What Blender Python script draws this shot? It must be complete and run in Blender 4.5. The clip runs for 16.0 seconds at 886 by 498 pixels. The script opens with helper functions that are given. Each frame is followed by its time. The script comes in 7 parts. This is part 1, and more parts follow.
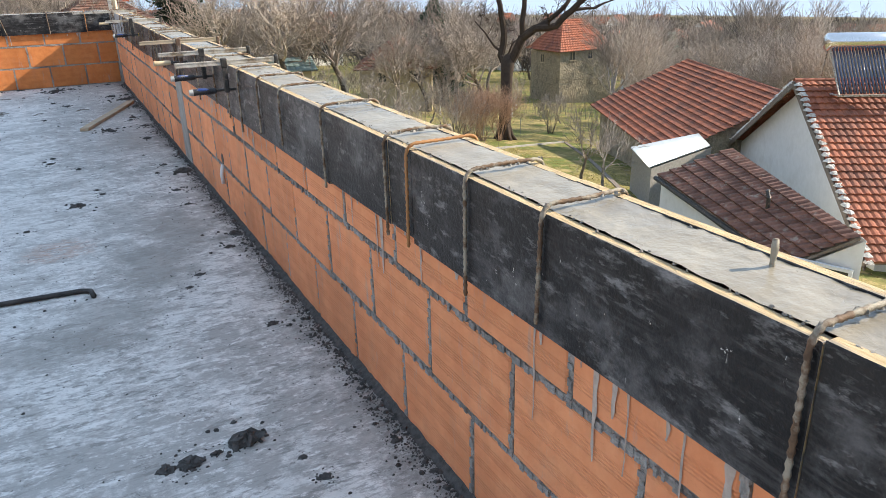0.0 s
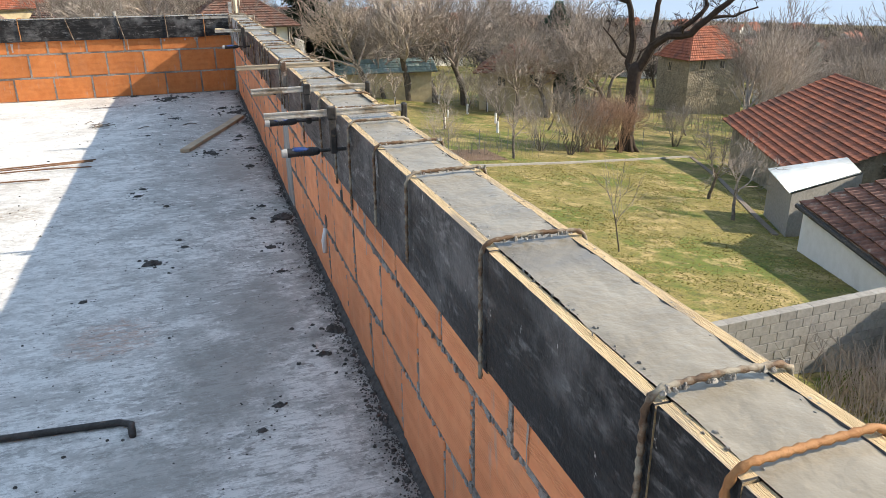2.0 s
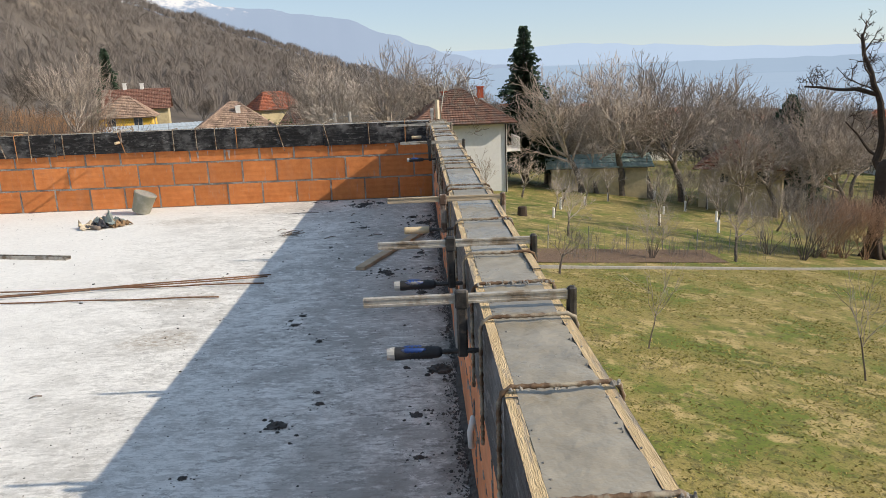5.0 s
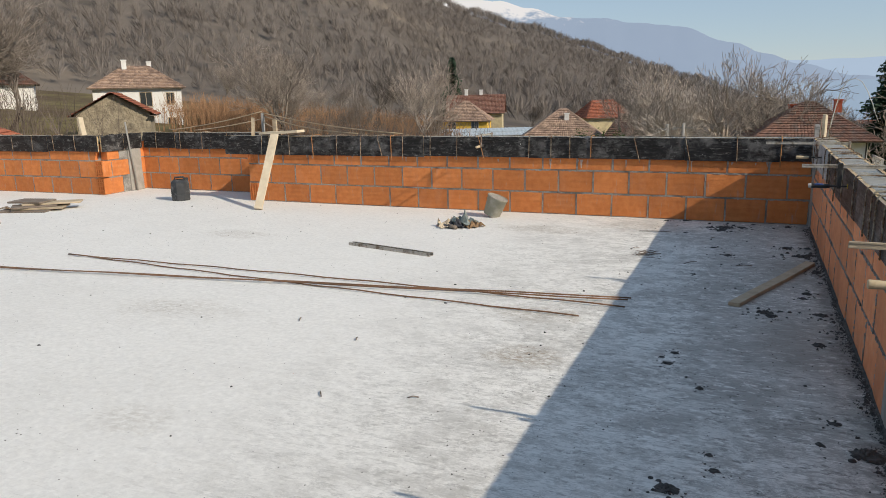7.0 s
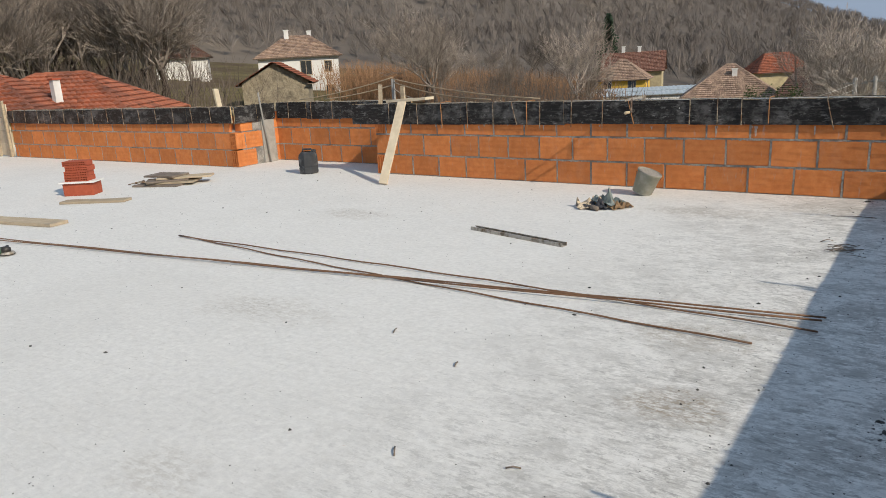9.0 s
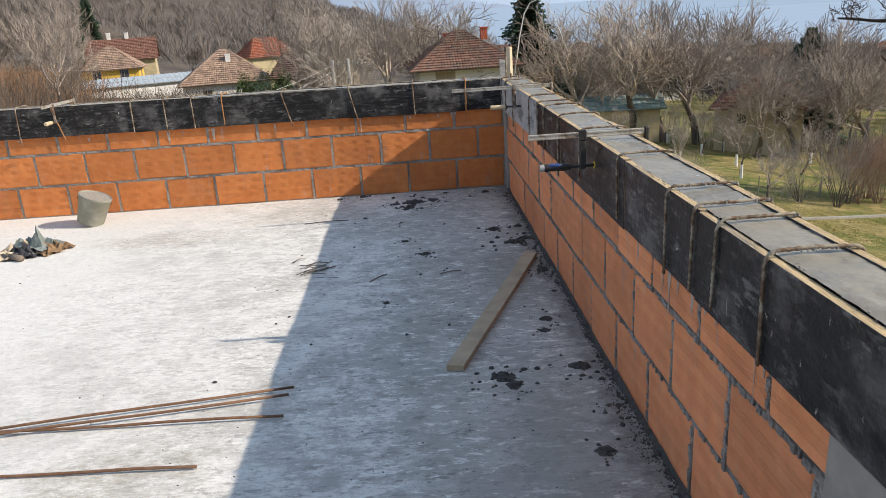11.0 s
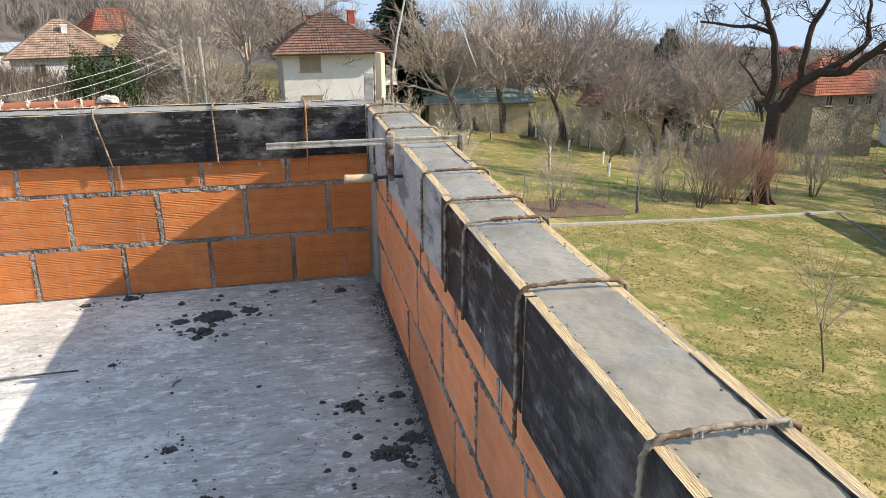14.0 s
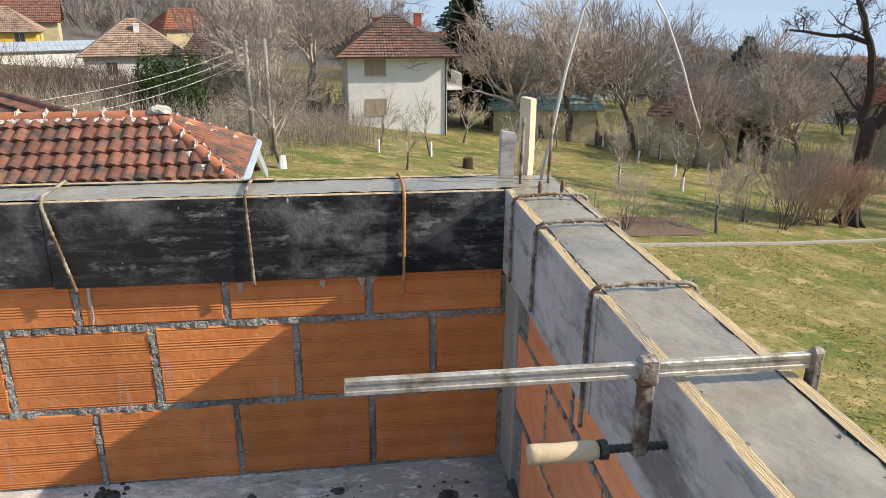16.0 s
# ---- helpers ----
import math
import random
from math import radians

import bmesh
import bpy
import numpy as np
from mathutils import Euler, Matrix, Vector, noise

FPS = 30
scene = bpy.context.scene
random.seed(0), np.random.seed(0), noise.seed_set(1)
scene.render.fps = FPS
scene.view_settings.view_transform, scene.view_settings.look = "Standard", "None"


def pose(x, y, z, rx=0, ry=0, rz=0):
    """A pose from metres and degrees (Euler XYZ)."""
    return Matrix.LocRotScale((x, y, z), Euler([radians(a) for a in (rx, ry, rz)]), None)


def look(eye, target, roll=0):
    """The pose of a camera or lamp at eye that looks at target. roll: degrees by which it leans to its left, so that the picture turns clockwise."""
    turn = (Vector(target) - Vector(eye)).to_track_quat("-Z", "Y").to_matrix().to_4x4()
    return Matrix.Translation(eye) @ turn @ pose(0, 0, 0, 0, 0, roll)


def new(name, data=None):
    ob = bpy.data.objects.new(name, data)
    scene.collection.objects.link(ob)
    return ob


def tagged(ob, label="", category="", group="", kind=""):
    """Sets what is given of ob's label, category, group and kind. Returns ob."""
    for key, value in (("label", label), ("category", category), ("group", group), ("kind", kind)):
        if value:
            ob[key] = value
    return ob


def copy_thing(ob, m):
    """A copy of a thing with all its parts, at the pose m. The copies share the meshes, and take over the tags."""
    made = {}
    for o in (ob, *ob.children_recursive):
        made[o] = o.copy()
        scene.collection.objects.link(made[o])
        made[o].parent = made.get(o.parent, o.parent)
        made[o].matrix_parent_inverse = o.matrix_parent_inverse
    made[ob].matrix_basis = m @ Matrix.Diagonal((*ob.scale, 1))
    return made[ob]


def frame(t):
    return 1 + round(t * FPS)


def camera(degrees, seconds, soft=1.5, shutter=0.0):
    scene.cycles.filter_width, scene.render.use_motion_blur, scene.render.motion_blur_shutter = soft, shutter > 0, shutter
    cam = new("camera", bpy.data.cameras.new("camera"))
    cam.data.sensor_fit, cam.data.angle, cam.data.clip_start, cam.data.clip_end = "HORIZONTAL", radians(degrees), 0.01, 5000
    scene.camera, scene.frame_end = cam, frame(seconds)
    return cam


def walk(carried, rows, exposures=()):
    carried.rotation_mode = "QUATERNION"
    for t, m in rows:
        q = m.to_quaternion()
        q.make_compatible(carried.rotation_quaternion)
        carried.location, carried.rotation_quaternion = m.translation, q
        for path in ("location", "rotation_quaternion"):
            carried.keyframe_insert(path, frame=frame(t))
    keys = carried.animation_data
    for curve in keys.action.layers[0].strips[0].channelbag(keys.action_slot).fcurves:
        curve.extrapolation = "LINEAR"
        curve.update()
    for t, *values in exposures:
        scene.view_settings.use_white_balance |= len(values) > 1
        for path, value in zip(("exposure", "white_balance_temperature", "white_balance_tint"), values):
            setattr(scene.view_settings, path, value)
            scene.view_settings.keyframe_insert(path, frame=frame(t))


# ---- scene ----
cam = camera(62.7, 16.0, soft=0.75)
PATH = [
    (0, (-0.725, -9.844, 1.222), (0.127, -8.185, 0.499), -1.4),
    (0.5, (-0.6, -9.564, 1.252), (0.13, -7.841, 0.547), -1.1),
    (1, (-0.58, -9.297, 1.224), (0.07, -7.546, 0.507), -0.2),
    (1.5, (-0.537, -9.028, 1.24), (0.15, -7.293, 0.521), 0.2),
    (2, (-0.456, -8.776, 1.261), (0.13, -7.002, 0.546), -0.6),
    (2.5, (-0.462, -8.516, 1.243), (0.016, -6.718, 0.508), -0.6),
    (3, (-0.468, -8.266, 1.269), (-0.063, -6.46, 0.508), -0.2),
    (3.2, (-0.42, -8.195, 1.264), (-0.043, -6.387, 0.496), -0.1),
    (5.3, (-0.146, -7.975, 1.314), (-0.175, -6.022, 0.884), -2.2),
    (5.5, (-0.166, -7.957, 1.314), (-0.254, -6.003, 0.893), -2.1),
    (6, (-0.283, -7.911, 1.311), (-0.553, -5.973, 0.896), -1.5),
    (6.5, (-0.456, -7.843, 1.329), (-0.965, -5.955, 0.91), -1.4),
    (7, (-0.56, -7.705, 1.322), (-1.327, -5.906, 0.902), -1.2),
    (7.5, (-0.577, -7.479, 1.34), (-1.586, -5.806, 0.915), -1.5),
    (8, (-0.662, -7.309, 1.325), (-1.857, -5.764, 0.895), -1.4),
    (8.5, (-0.796, -7.108, 1.323), (-2.045, -5.617, 0.857), -1.9),
    (9, (-0.807, -6.824, 1.306), (-1.928, -5.245, 0.803), -3.2),
    (9.5, (-0.749, -6.489, 1.313), (-1.589, -4.753, 0.784), -3.9),
    (10, (-0.778, -6.176, 1.302), (-1.26, -4.315, 0.75), -4.1),
    (10.2, (-0.78, -6.058, 1.323), (-1.134, -4.169, 0.768), -4.2),
    (12.3, (-0.407, -4.684, 1.27), (-0.076, -2.855, 0.532), -0.7),
    (12.5, (-0.389, -4.523, 1.278), (-0.051, -2.703, 0.521), -0.4),
    (13, (-0.423, -4.113, 1.253), (-0.077, -2.302, 0.478), -0.1),
    (13.5, (-0.435, -3.717, 1.275), (-0.048, -1.887, 0.568), -0.2),
    (14, (-0.399, -3.318, 1.296), (0.002, -1.473, 0.637), -0.2),
    (14.5, (-0.454, -2.967, 1.27), (-0.042, -1.121, 0.619), -0.6),
    (15, (-0.462, -2.595, 1.287), (-0.063, -0.748, 0.63), -0.8),
    (15.5, (-0.425, -2.22, 1.308), (-0.077, -0.364, 0.647), -0.4),
    (16, (-0.445, -1.828, 1.304), (-0.193, 0.045, 0.652), 0.4),
]
walk(cam, [(t, look(eye, target, roll)) for t, eye, target, roll in PATH], exposures=[(0.0, 1.15, 6750, 11), (3.0, 0.70, 6800, 11), (5.5, 0.28, 6850, 11), (8.5, -0.1, 6650, 9), (10.0, 0.08, 6700, 11), (12.5, 0.82, 6750, 12), (14.5, 0.87, 6700, 11), (16.0, 0.70, 6700, 11)])

# ---- light ----
SUN = Vector((1.34, -0.33, 0.87)).normalized()
world = bpy.data.worlds.new("sky")
scene.world = world
world.use_nodes = True
wn = world.node_tree
sky = wn.nodes.new("ShaderNodeTexSky")
sky.sky_type = "NISHITA"
sky.sun_disc = False
sky.sun_elevation = math.asin(SUN.z)
sky.sun_rotation = math.atan2(SUN.x, SUN.y)
sky.altitude = 300
sky.air_density, sky.dust_density, sky.ozone_density = 1.0, 0.1, 2.0
wn.nodes["Background"].inputs["Strength"].default_value = 0.115
wn.links.new(sky.outputs[0], wn.nodes["Background"].inputs["Color"])
# a thin even veil of high haze over the blue
veil = wn.nodes.new("ShaderNodeBackground")
veil.inputs["Color"].default_value = (0.39, 0.515, 0.68, 1)
veil.inputs["Strength"].default_value = 0.9
blend = wn.nodes.new("ShaderNodeMixShader")
blend.inputs[0].default_value = 0.62
wn.links.new(wn.nodes["Background"].outputs[0], blend.inputs[1])
wn.links.new(veil.outputs[0], blend.inputs[2])
wn.links.new(blend.outputs[0], wn.nodes["World Output"].inputs["Surface"])
sun_lamp = new("sun", bpy.data.lights.new("sun", "SUN"))
sun_lamp.data.energy = 4.0
sun_lamp.data.angle = radians(0.53)
sun_lamp.data.color = (1.0, 0.9, 0.76)
sun_lamp.matrix_world = look((0, 0, 60), Vector((0, 0, 60)) - SUN)


# ---- materials ----
def surf(name, c1, c2, scale=8.0, rough=0.8, bump=0.3, bscale=60.0, c3=None, s3=1.2, t3=(0.5, 0.7), rand=0.0, island=0.0,
         metal=0.0, rough2=None, spec=0.5, stretch=(1, 1, 1), dist=0.01, local=False, t1=(0.35, 0.65)):
    """Two colours mixed by fine noise, a third in larger patches, fine relief, and a change of brightness from piece to piece."""
    m = bpy.data.materials.new(name)
    m.use_nodes = True
    nt = m.node_tree
    N, L = nt.nodes.new, nt.links.new
    bs = nt.nodes["Principled BSDF"]
    if local:
        pos = N("ShaderNodeTexCoord").outputs["Object"]
    else:
        pos = N("ShaderNodeNewGeometry").outputs["Position"]
    mp = N("ShaderNodeMapping")
    mp.inputs["Scale"].default_value = stretch
    L(pos, mp.inputs["Vector"])
    pos = mp.outputs[0]

    def noise_at(s, detail, lo, hi):
        n = N("ShaderNodeTexNoise")
        n.inputs["Scale"].default_value, n.inputs["Detail"].default_value = s, detail
        n.inputs["Roughness"].default_value = 0.62
        L(pos, n.inputs["Vector"])
        r = N("ShaderNodeMapRange")
        r.inputs["From Min"].default_value, r.inputs["From Max"].default_value = lo, hi
        L(n.outputs["Fac"], r.inputs["Value"])
        return r.outputs[0]

    def mix(fac, a, b):
        x = N("ShaderNodeMix")
        x.data_type = "RGBA"
        for sock, v in ((x.inputs[0], fac), (x.inputs[6], a), (x.inputs[7], b)):
            if isinstance(v, (tuple, list)):
                sock.default_value = (*v, 1)
            elif isinstance(v, float):
                sock.default_value = v
            else:
                L(v, sock)
        return x.outputs[2]

    f1 = noise_at(scale, 6, *t1)
    col = mix(f1, c1, c2)
    f3 = None
    if c3 is not None:
        f3 = noise_at(s3, 5, *t3)
        col = mix(f3, col, c3)
    for amount, kind in ((rand, 0), (island, 1)):
        if amount:
            src = N("ShaderNodeObjectInfo").outputs["Random"] if kind == 0 else N("ShaderNodeNewGeometry").outputs["Random Per Island"]
            h = N("ShaderNodeHueSaturation")
            r = N("ShaderNodeMapRange")
            r.inputs["To Min"].default_value, r.inputs["To Max"].default_value = 1 - amount, 1 + amount
            L(src, r.inputs["Value"])
            L(r.outputs[0], h.inputs["Value"])
            L(col, h.inputs["Color"])
            col = h.outputs[0]
    L(col, bs.inputs["Base Color"])
    if rough2 is not None:
        r = N("ShaderNodeMapRange")
        r.inputs["To Min"].default_value, r.inputs["To Max"].default_value = rough, rough2
        L(f3 if f3 is not None else f1, r.inputs["Value"])
        L(r.outputs[0], bs.inputs["Roughness"])
    else:
        bs.inputs["Roughness"].default_value = rough
    bs.inputs["Metallic"].default_value = metal
    bs.inputs["Specular IOR Level"].default_value = spec
    if bump:
        n = N("ShaderNodeTexNoise")
        n.inputs["Scale"].default_value, n.inputs["Detail"].default_value = bscale, 5
        L(pos, n.inputs["Vector"])
        b = N("ShaderNodeBump")
        b.inputs["Strength"].default_value, b.inputs["Distance"].default_value = bump, dist
        L(n.outputs["Fac"], b.inputs["Height"])
        L(b.outputs[0], bs.inputs["Normal"])
    return m


def layered(name, c1, c2, scale, layers, rough, bump, bscale, rand=0.0, rough_hi=None):
    """A two-tone base with further stains laid over it: (colour, scale, range, stretch, strength)."""
    m = surf(name, c1, c2, scale, rough, bump, bscale, dist=0.005, spec=0.4)
    nt = m.node_tree
    N, L = nt.nodes.new, nt.links.new
    bs = nt.nodes["Principled BSDF"]
    col = bs.inputs["Base Color"].links[0].from_socket
    pos = N("ShaderNodeNewGeometry").outputs["Position"]
    total = None
    for i, (c, s, (lo, hi), st, strength) in enumerate(layers):
        mp = N("ShaderNodeMapping")
        mp.inputs["Scale"].default_value = st
        mp.inputs["Location"].default_value = (3.1 * i, 7.7 * i, 1.3 * i)
        L(pos, mp.inputs["Vector"])
        n = N("ShaderNodeTexNoise")
        n.inputs["Scale"].default_value, n.inputs["Detail"].default_value, n.inputs["Roughness"].default_value = s, 9, 0.68
        L(mp.outputs[0], n.inputs["Vector"])
        r = N("ShaderNodeMapRange")
        r.inputs["From Min"].default_value, r.inputs["From Max"].default_value, r.inputs["To Max"].default_value = lo, hi, strength
        L(n.outputs["Fac"], r.inputs["Value"])
        x = N("ShaderNodeMix")
        x.data_type = "RGBA"
        L(r.outputs[0], x.inputs[0])
        L(col, x.inputs[6])
        x.inputs[7].default_value = (*c, 1)
        col = x.outputs[2]
        total = r.outputs[0] if total is None else total
    if rand:
        h = N("ShaderNodeHueSaturation")
        r = N("ShaderNodeMapRange")
        r.inputs["To Min"].default_value, r.inputs["To Max"].default_value = 1 - rand, 1 + rand
        L(N("ShaderNodeObjectInfo").outputs["Random"], r.inputs["Value"])
        L(r.outputs[0], h.inputs["Value"])
        L(col, h.inputs["Color"])
        col = h.outputs[0]
    L(col, bs.inputs["Base Color"])
    if rough_hi is not None:
        r = N("ShaderNodeMapRange")
        r.inputs["To Min"].default_value, r.inputs["To Max"].default_value = rough, rough_hi
        L(total, r.inputs["Value"])
        L(r.outputs[0], bs.inputs["Roughness"])
    return m


def brick_material(name, dark, light, dust):
    """Fired clay with combed horizontal grooves in bands."""
    m = layered(name, dark, light, 14.0, [(tuple(0.78 * v for v in dark), 2.5, (0.48, 0.70), (1, 1, 1), 0.7), ((0.55, 0.30, 0.18), 5, (0.54, 0.76), (1.4, 1.4, 0.7), dust), ((0.40, 0.37, 0.34), 9, (0.60, 0.72), (2.6, 2.6, 0.5), 0.55), ((0.52, 0.49, 0.45), 30, (0.68, 0.74), (1, 1, 0.6), 0.6), ((0.30, 0.09, 0.04), 50, (0.64, 0.72), (0.4, 0.4, 3), 0.5)], 0.85, 0.01, 60, rand=0.13)
    nt = m.node_tree
    N, L = nt.nodes.new, nt.links.new
    pos = N("ShaderNodeNewGeometry").outputs["Position"]
    sep = N("ShaderNodeSeparateXYZ")
    L(pos, sep.inputs[0])

    def op(kind, a, b):
        x = N("ShaderNodeMath")
        x.operation = kind
        for i, v in enumerate((a, b)):
            if v is None:
                continue
            if isinstance(v, (int, float)):
                x.inputs[i].default_value = v
            else:
                L(v, x.inputs[i])
        return x.outputs[0]

    fine = op("SINE", op("MULTIPLY", sep.outputs[2], 2 * math.pi / 0.0078), None)
    band = op("GREATER_THAN", op("SINE", op("MULTIPLY", sep.outputs[2], 2 * math.pi / 0.058), None), -0.1)
    n = N("ShaderNodeTexNoise")
    n.inputs["Scale"].default_value, n.inputs["Detail"].default_value = 40, 4
    L(pos, n.inputs["Vector"])
    height = op("ADD", op("MULTIPLY", op("MULTIPLY", fine, band), 0.35), n.outputs["Fac"])
    b = N("ShaderNodeBump")
    b.inputs["Strength"].default_value, b.inputs["Distance"].default_value = 0.6, 0.005
    L(height, b.inputs["Height"])
    L(b.outputs[0], nt.nodes["Principled BSDF"].inputs["Normal"])
    return m


def slab_material():
    """Pale floated concrete: fine trowel lines, faint stains, and a dirtier strip where the wall was built that also
    has its shade painted in.
    """
    m = surf("slab_concrete", (0.70, 0.69, 0.66), (0.80, 0.79, 0.755), 30, 0.92, 0.0, spec=0.3)
    nt = m.node_tree
    N, L = nt.nodes.new, nt.links.new
    bs = nt.nodes["Principled BSDF"]
    col = bs.inputs["Base Color"].links[0].from_socket
    pos = N("ShaderNodeNewGeometry").outputs["Position"]
    sep = N("ShaderNodeSeparateXYZ")
    L(pos, sep.inputs[0])

    def noise_of(scale, lo, hi, stretch=(1, 1, 1), shift=0.0, rough=0.7, to=1.0):
        mp = N("ShaderNodeMapping")
        mp.inputs["Scale"].default_value = stretch
        mp.inputs["Location"].default_value = (shift, shift * 1.7, shift * 0.3)
        L(pos, mp.inputs["Vector"])
        n = N("ShaderNodeTexNoise")
        n.inputs["Scale"].default_value, n.inputs["Detail"].default_value, n.inputs["Roughness"].default_value = scale, 10, rough
        L(mp.outputs[0], n.inputs["Vector"])
        r = N("ShaderNodeMapRange")
        r.inputs["From Min"].default_value, r.inputs["From Max"].default_value, r.inputs["To Max"].default_value = lo, hi, to
        L(n.outputs["Fac"], r.inputs["Value"])
        return r.outputs[0]

    def times(a, b):
        x = N("ShaderNodeMath")
        x.operation = "MULTIPLY"
        L(a, x.inputs[0])
        if isinstance(b, float):
            x.inputs[1].default_value = b
        else:
            L(b, x.inputs[1])
        return x.outputs[0]

    def over(fac, colour):
        nonlocal col
        x = N("ShaderNodeMix")
        x.data_type = "RGBA"
        L(fac, x.inputs[0])
        L(col, x.inputs[6])
        x.inputs[7].default_value = (*colour, 1)
        col = x.outputs[2]

    # dirt plus painted-in shade: strong along the wall under work, faint over the open middle
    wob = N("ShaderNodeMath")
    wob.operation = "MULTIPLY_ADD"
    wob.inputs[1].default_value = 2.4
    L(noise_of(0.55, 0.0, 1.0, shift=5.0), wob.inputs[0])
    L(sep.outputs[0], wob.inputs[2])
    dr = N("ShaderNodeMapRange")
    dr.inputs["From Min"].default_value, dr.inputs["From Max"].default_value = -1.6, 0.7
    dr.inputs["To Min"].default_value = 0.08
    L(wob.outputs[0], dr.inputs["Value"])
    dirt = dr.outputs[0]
    # damper, greyer strip beside the parapet near the corner, also painted to deepen shade
    wob2 = N("ShaderNodeMath")
    wob2.operation = "MULTIPLY_ADD"
    wob2.inputs[1].default_value = 0.45
    L(noise_of(2.2, 0.0, 1.0, shift=3.0), wob2.inputs[0])
    L(sep.outputs[0], wob2.inputs[2])
    ex = N("ShaderNodeMapRange")
    ex.inputs["From Min"].default_value, ex.inputs["From Max"].default_value = -0.62, -0.52
    L(wob2.outputs[0], ex.inputs["Value"])
    ey = N("ShaderNodeMapRange")
    ey.inputs["From Min"].default_value, ey.inputs["From Max"].default_value = -5.2, -4.0
    L(sep.outputs[1], ey.inputs["Value"])
    over(times(times(ex.outputs[0], ey.outputs[0]), 0.55), (0.36, 0.355, 0.34))
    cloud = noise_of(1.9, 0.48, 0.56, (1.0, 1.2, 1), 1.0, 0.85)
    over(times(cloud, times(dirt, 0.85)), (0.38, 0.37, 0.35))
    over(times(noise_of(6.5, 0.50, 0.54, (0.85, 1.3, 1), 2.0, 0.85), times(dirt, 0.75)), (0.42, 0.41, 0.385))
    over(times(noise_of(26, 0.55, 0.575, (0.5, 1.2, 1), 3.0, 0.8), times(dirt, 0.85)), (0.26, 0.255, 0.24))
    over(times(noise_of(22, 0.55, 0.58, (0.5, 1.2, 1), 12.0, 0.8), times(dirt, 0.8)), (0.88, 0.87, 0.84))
    over(noise_of(13, 0.60, 0.64, (0.7, 1.3, 1), 4.0, 0.75, 0.35), (0.86, 0.85, 0.82))
    over(noise_of(18, 0.62, 0.66, (0.6, 1.4, 1), 9.0, 0.75, 0.22), (0.52, 0.50, 0.46))
    over(noise_of(1.1, 0.64, 0.74, (1, 1.6, 1), 6.0, 0.8, 0.5), (0.48, 0.42, 0.34))
    over(noise_of(0.45, 0.52, 0.72, (1, 1, 1), 8.0, 0.65, 0.25), (0.60, 0.585, 0.55))
    def blot(cx, cy, rx, ry, lo=0.0, hi=1.0):
        """A ragged patch round a point: 1 inside, 0 outside."""
        mp = N("ShaderNodeMapping")
        mp.inputs["Location"].default_value = (-cx / rx, -cy / ry, 0)
        mp.inputs["Scale"].default_value = (1 / rx, 1 / ry, 0)
        L(pos, mp.inputs["Vector"])
        ln = N("ShaderNodeVectorMath")
        ln.operation = "LENGTH"
        L(mp.outputs[0], ln.inputs[0])
        ad = N("ShaderNodeMath")
        ad.operation = "MULTIPLY_ADD"
        ad.inputs[1].default_value = 1.5
        L(noise_of(9, 0.25, 0.75, (1, 1, 1), 21.0 + cx, 0.8), ad.inputs[0])
        L(ln.outputs["Value"], ad.inputs[2])
        r = N("ShaderNodeMapRange")
        r.inputs["From Min"].default_value, r.inputs["From Max"].default_value = 1.9, 1.25
        L(ad.outputs[0], r.inputs["Value"])
        return r.outputs[0]

    grain = noise_of(38, 0.44, 0.56, (0.6, 1.3, 1), 31.0, 0.8)
    # rusty patch, damp grey patches and dirty scuffs on the slab
    over(times(times(blot(-0.87, -6.12, 0.17, 0.16), grain), 0.55), (0.50, 0.26, 0.16))
    for cx, cy, rx, ry, f in ((-0.50, -6.55, 0.20, 0.34, 0.75), (-0.32, -6.1, 0.17, 0.40, 0.7), (-0.55, -5.6, 0.13, 0.2, 0.5), (-0.9, -7.2, 0.3, 0.16, 0.6), (-0.24, -2.0, 0.16, 0.5, 0.6), (-0.72, -7.0, 0.22, 0.2, 0.6), (-0.3, -3.6, 0.2, 0.5, 0.6)):
        over(times(blot(cx, cy, rx, ry), f), (0.30, 0.29, 0.265))
    for cx, cy, rx, ry, f in ((-1.56, -4.32, 0.20, 0.16, 0.9), (-3.79, -4.2, 0.35, 0.2, 0.28), (-4.1, -4.25, 0.25, 0.2, 0.28), (-2.9, -5.6, 0.2, 0.15, 0.3), (-1.7, -3.6, 0.3, 0.2, 0.55), (-2.4, -0.9, 0.5, 0.2, 0.5), (-1.5, -0.5, 0.5, 0.25, 0.5), (-5.2, -2.0, 0.4, 0.2, 0.4)):
        over(times(times(blot(cx, cy, rx, ry), grain), f), (0.33, 0.285, 0.225))
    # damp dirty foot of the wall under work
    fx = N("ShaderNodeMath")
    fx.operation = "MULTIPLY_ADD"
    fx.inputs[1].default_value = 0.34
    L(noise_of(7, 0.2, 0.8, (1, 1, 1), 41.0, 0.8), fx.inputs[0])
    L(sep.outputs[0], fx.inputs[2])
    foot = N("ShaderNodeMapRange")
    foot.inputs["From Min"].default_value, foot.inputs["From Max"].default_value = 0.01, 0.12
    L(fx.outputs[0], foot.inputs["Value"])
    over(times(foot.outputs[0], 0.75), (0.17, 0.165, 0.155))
    # relief shading of crisp trowel ridges painted as thin dark and pale lines across the walk
    over(times(noise_of(60, 0.54, 0.57, (0.22, 1.5, 1), 51.0, 0.7), times(dirt, 0.5)), (0.33, 0.32, 0.30))
    over(noise_of(48, 0.60, 0.63, (0.2, 1.6, 1), 61.0, 0.7, 0.28), (0.47, 0.45, 0.41))
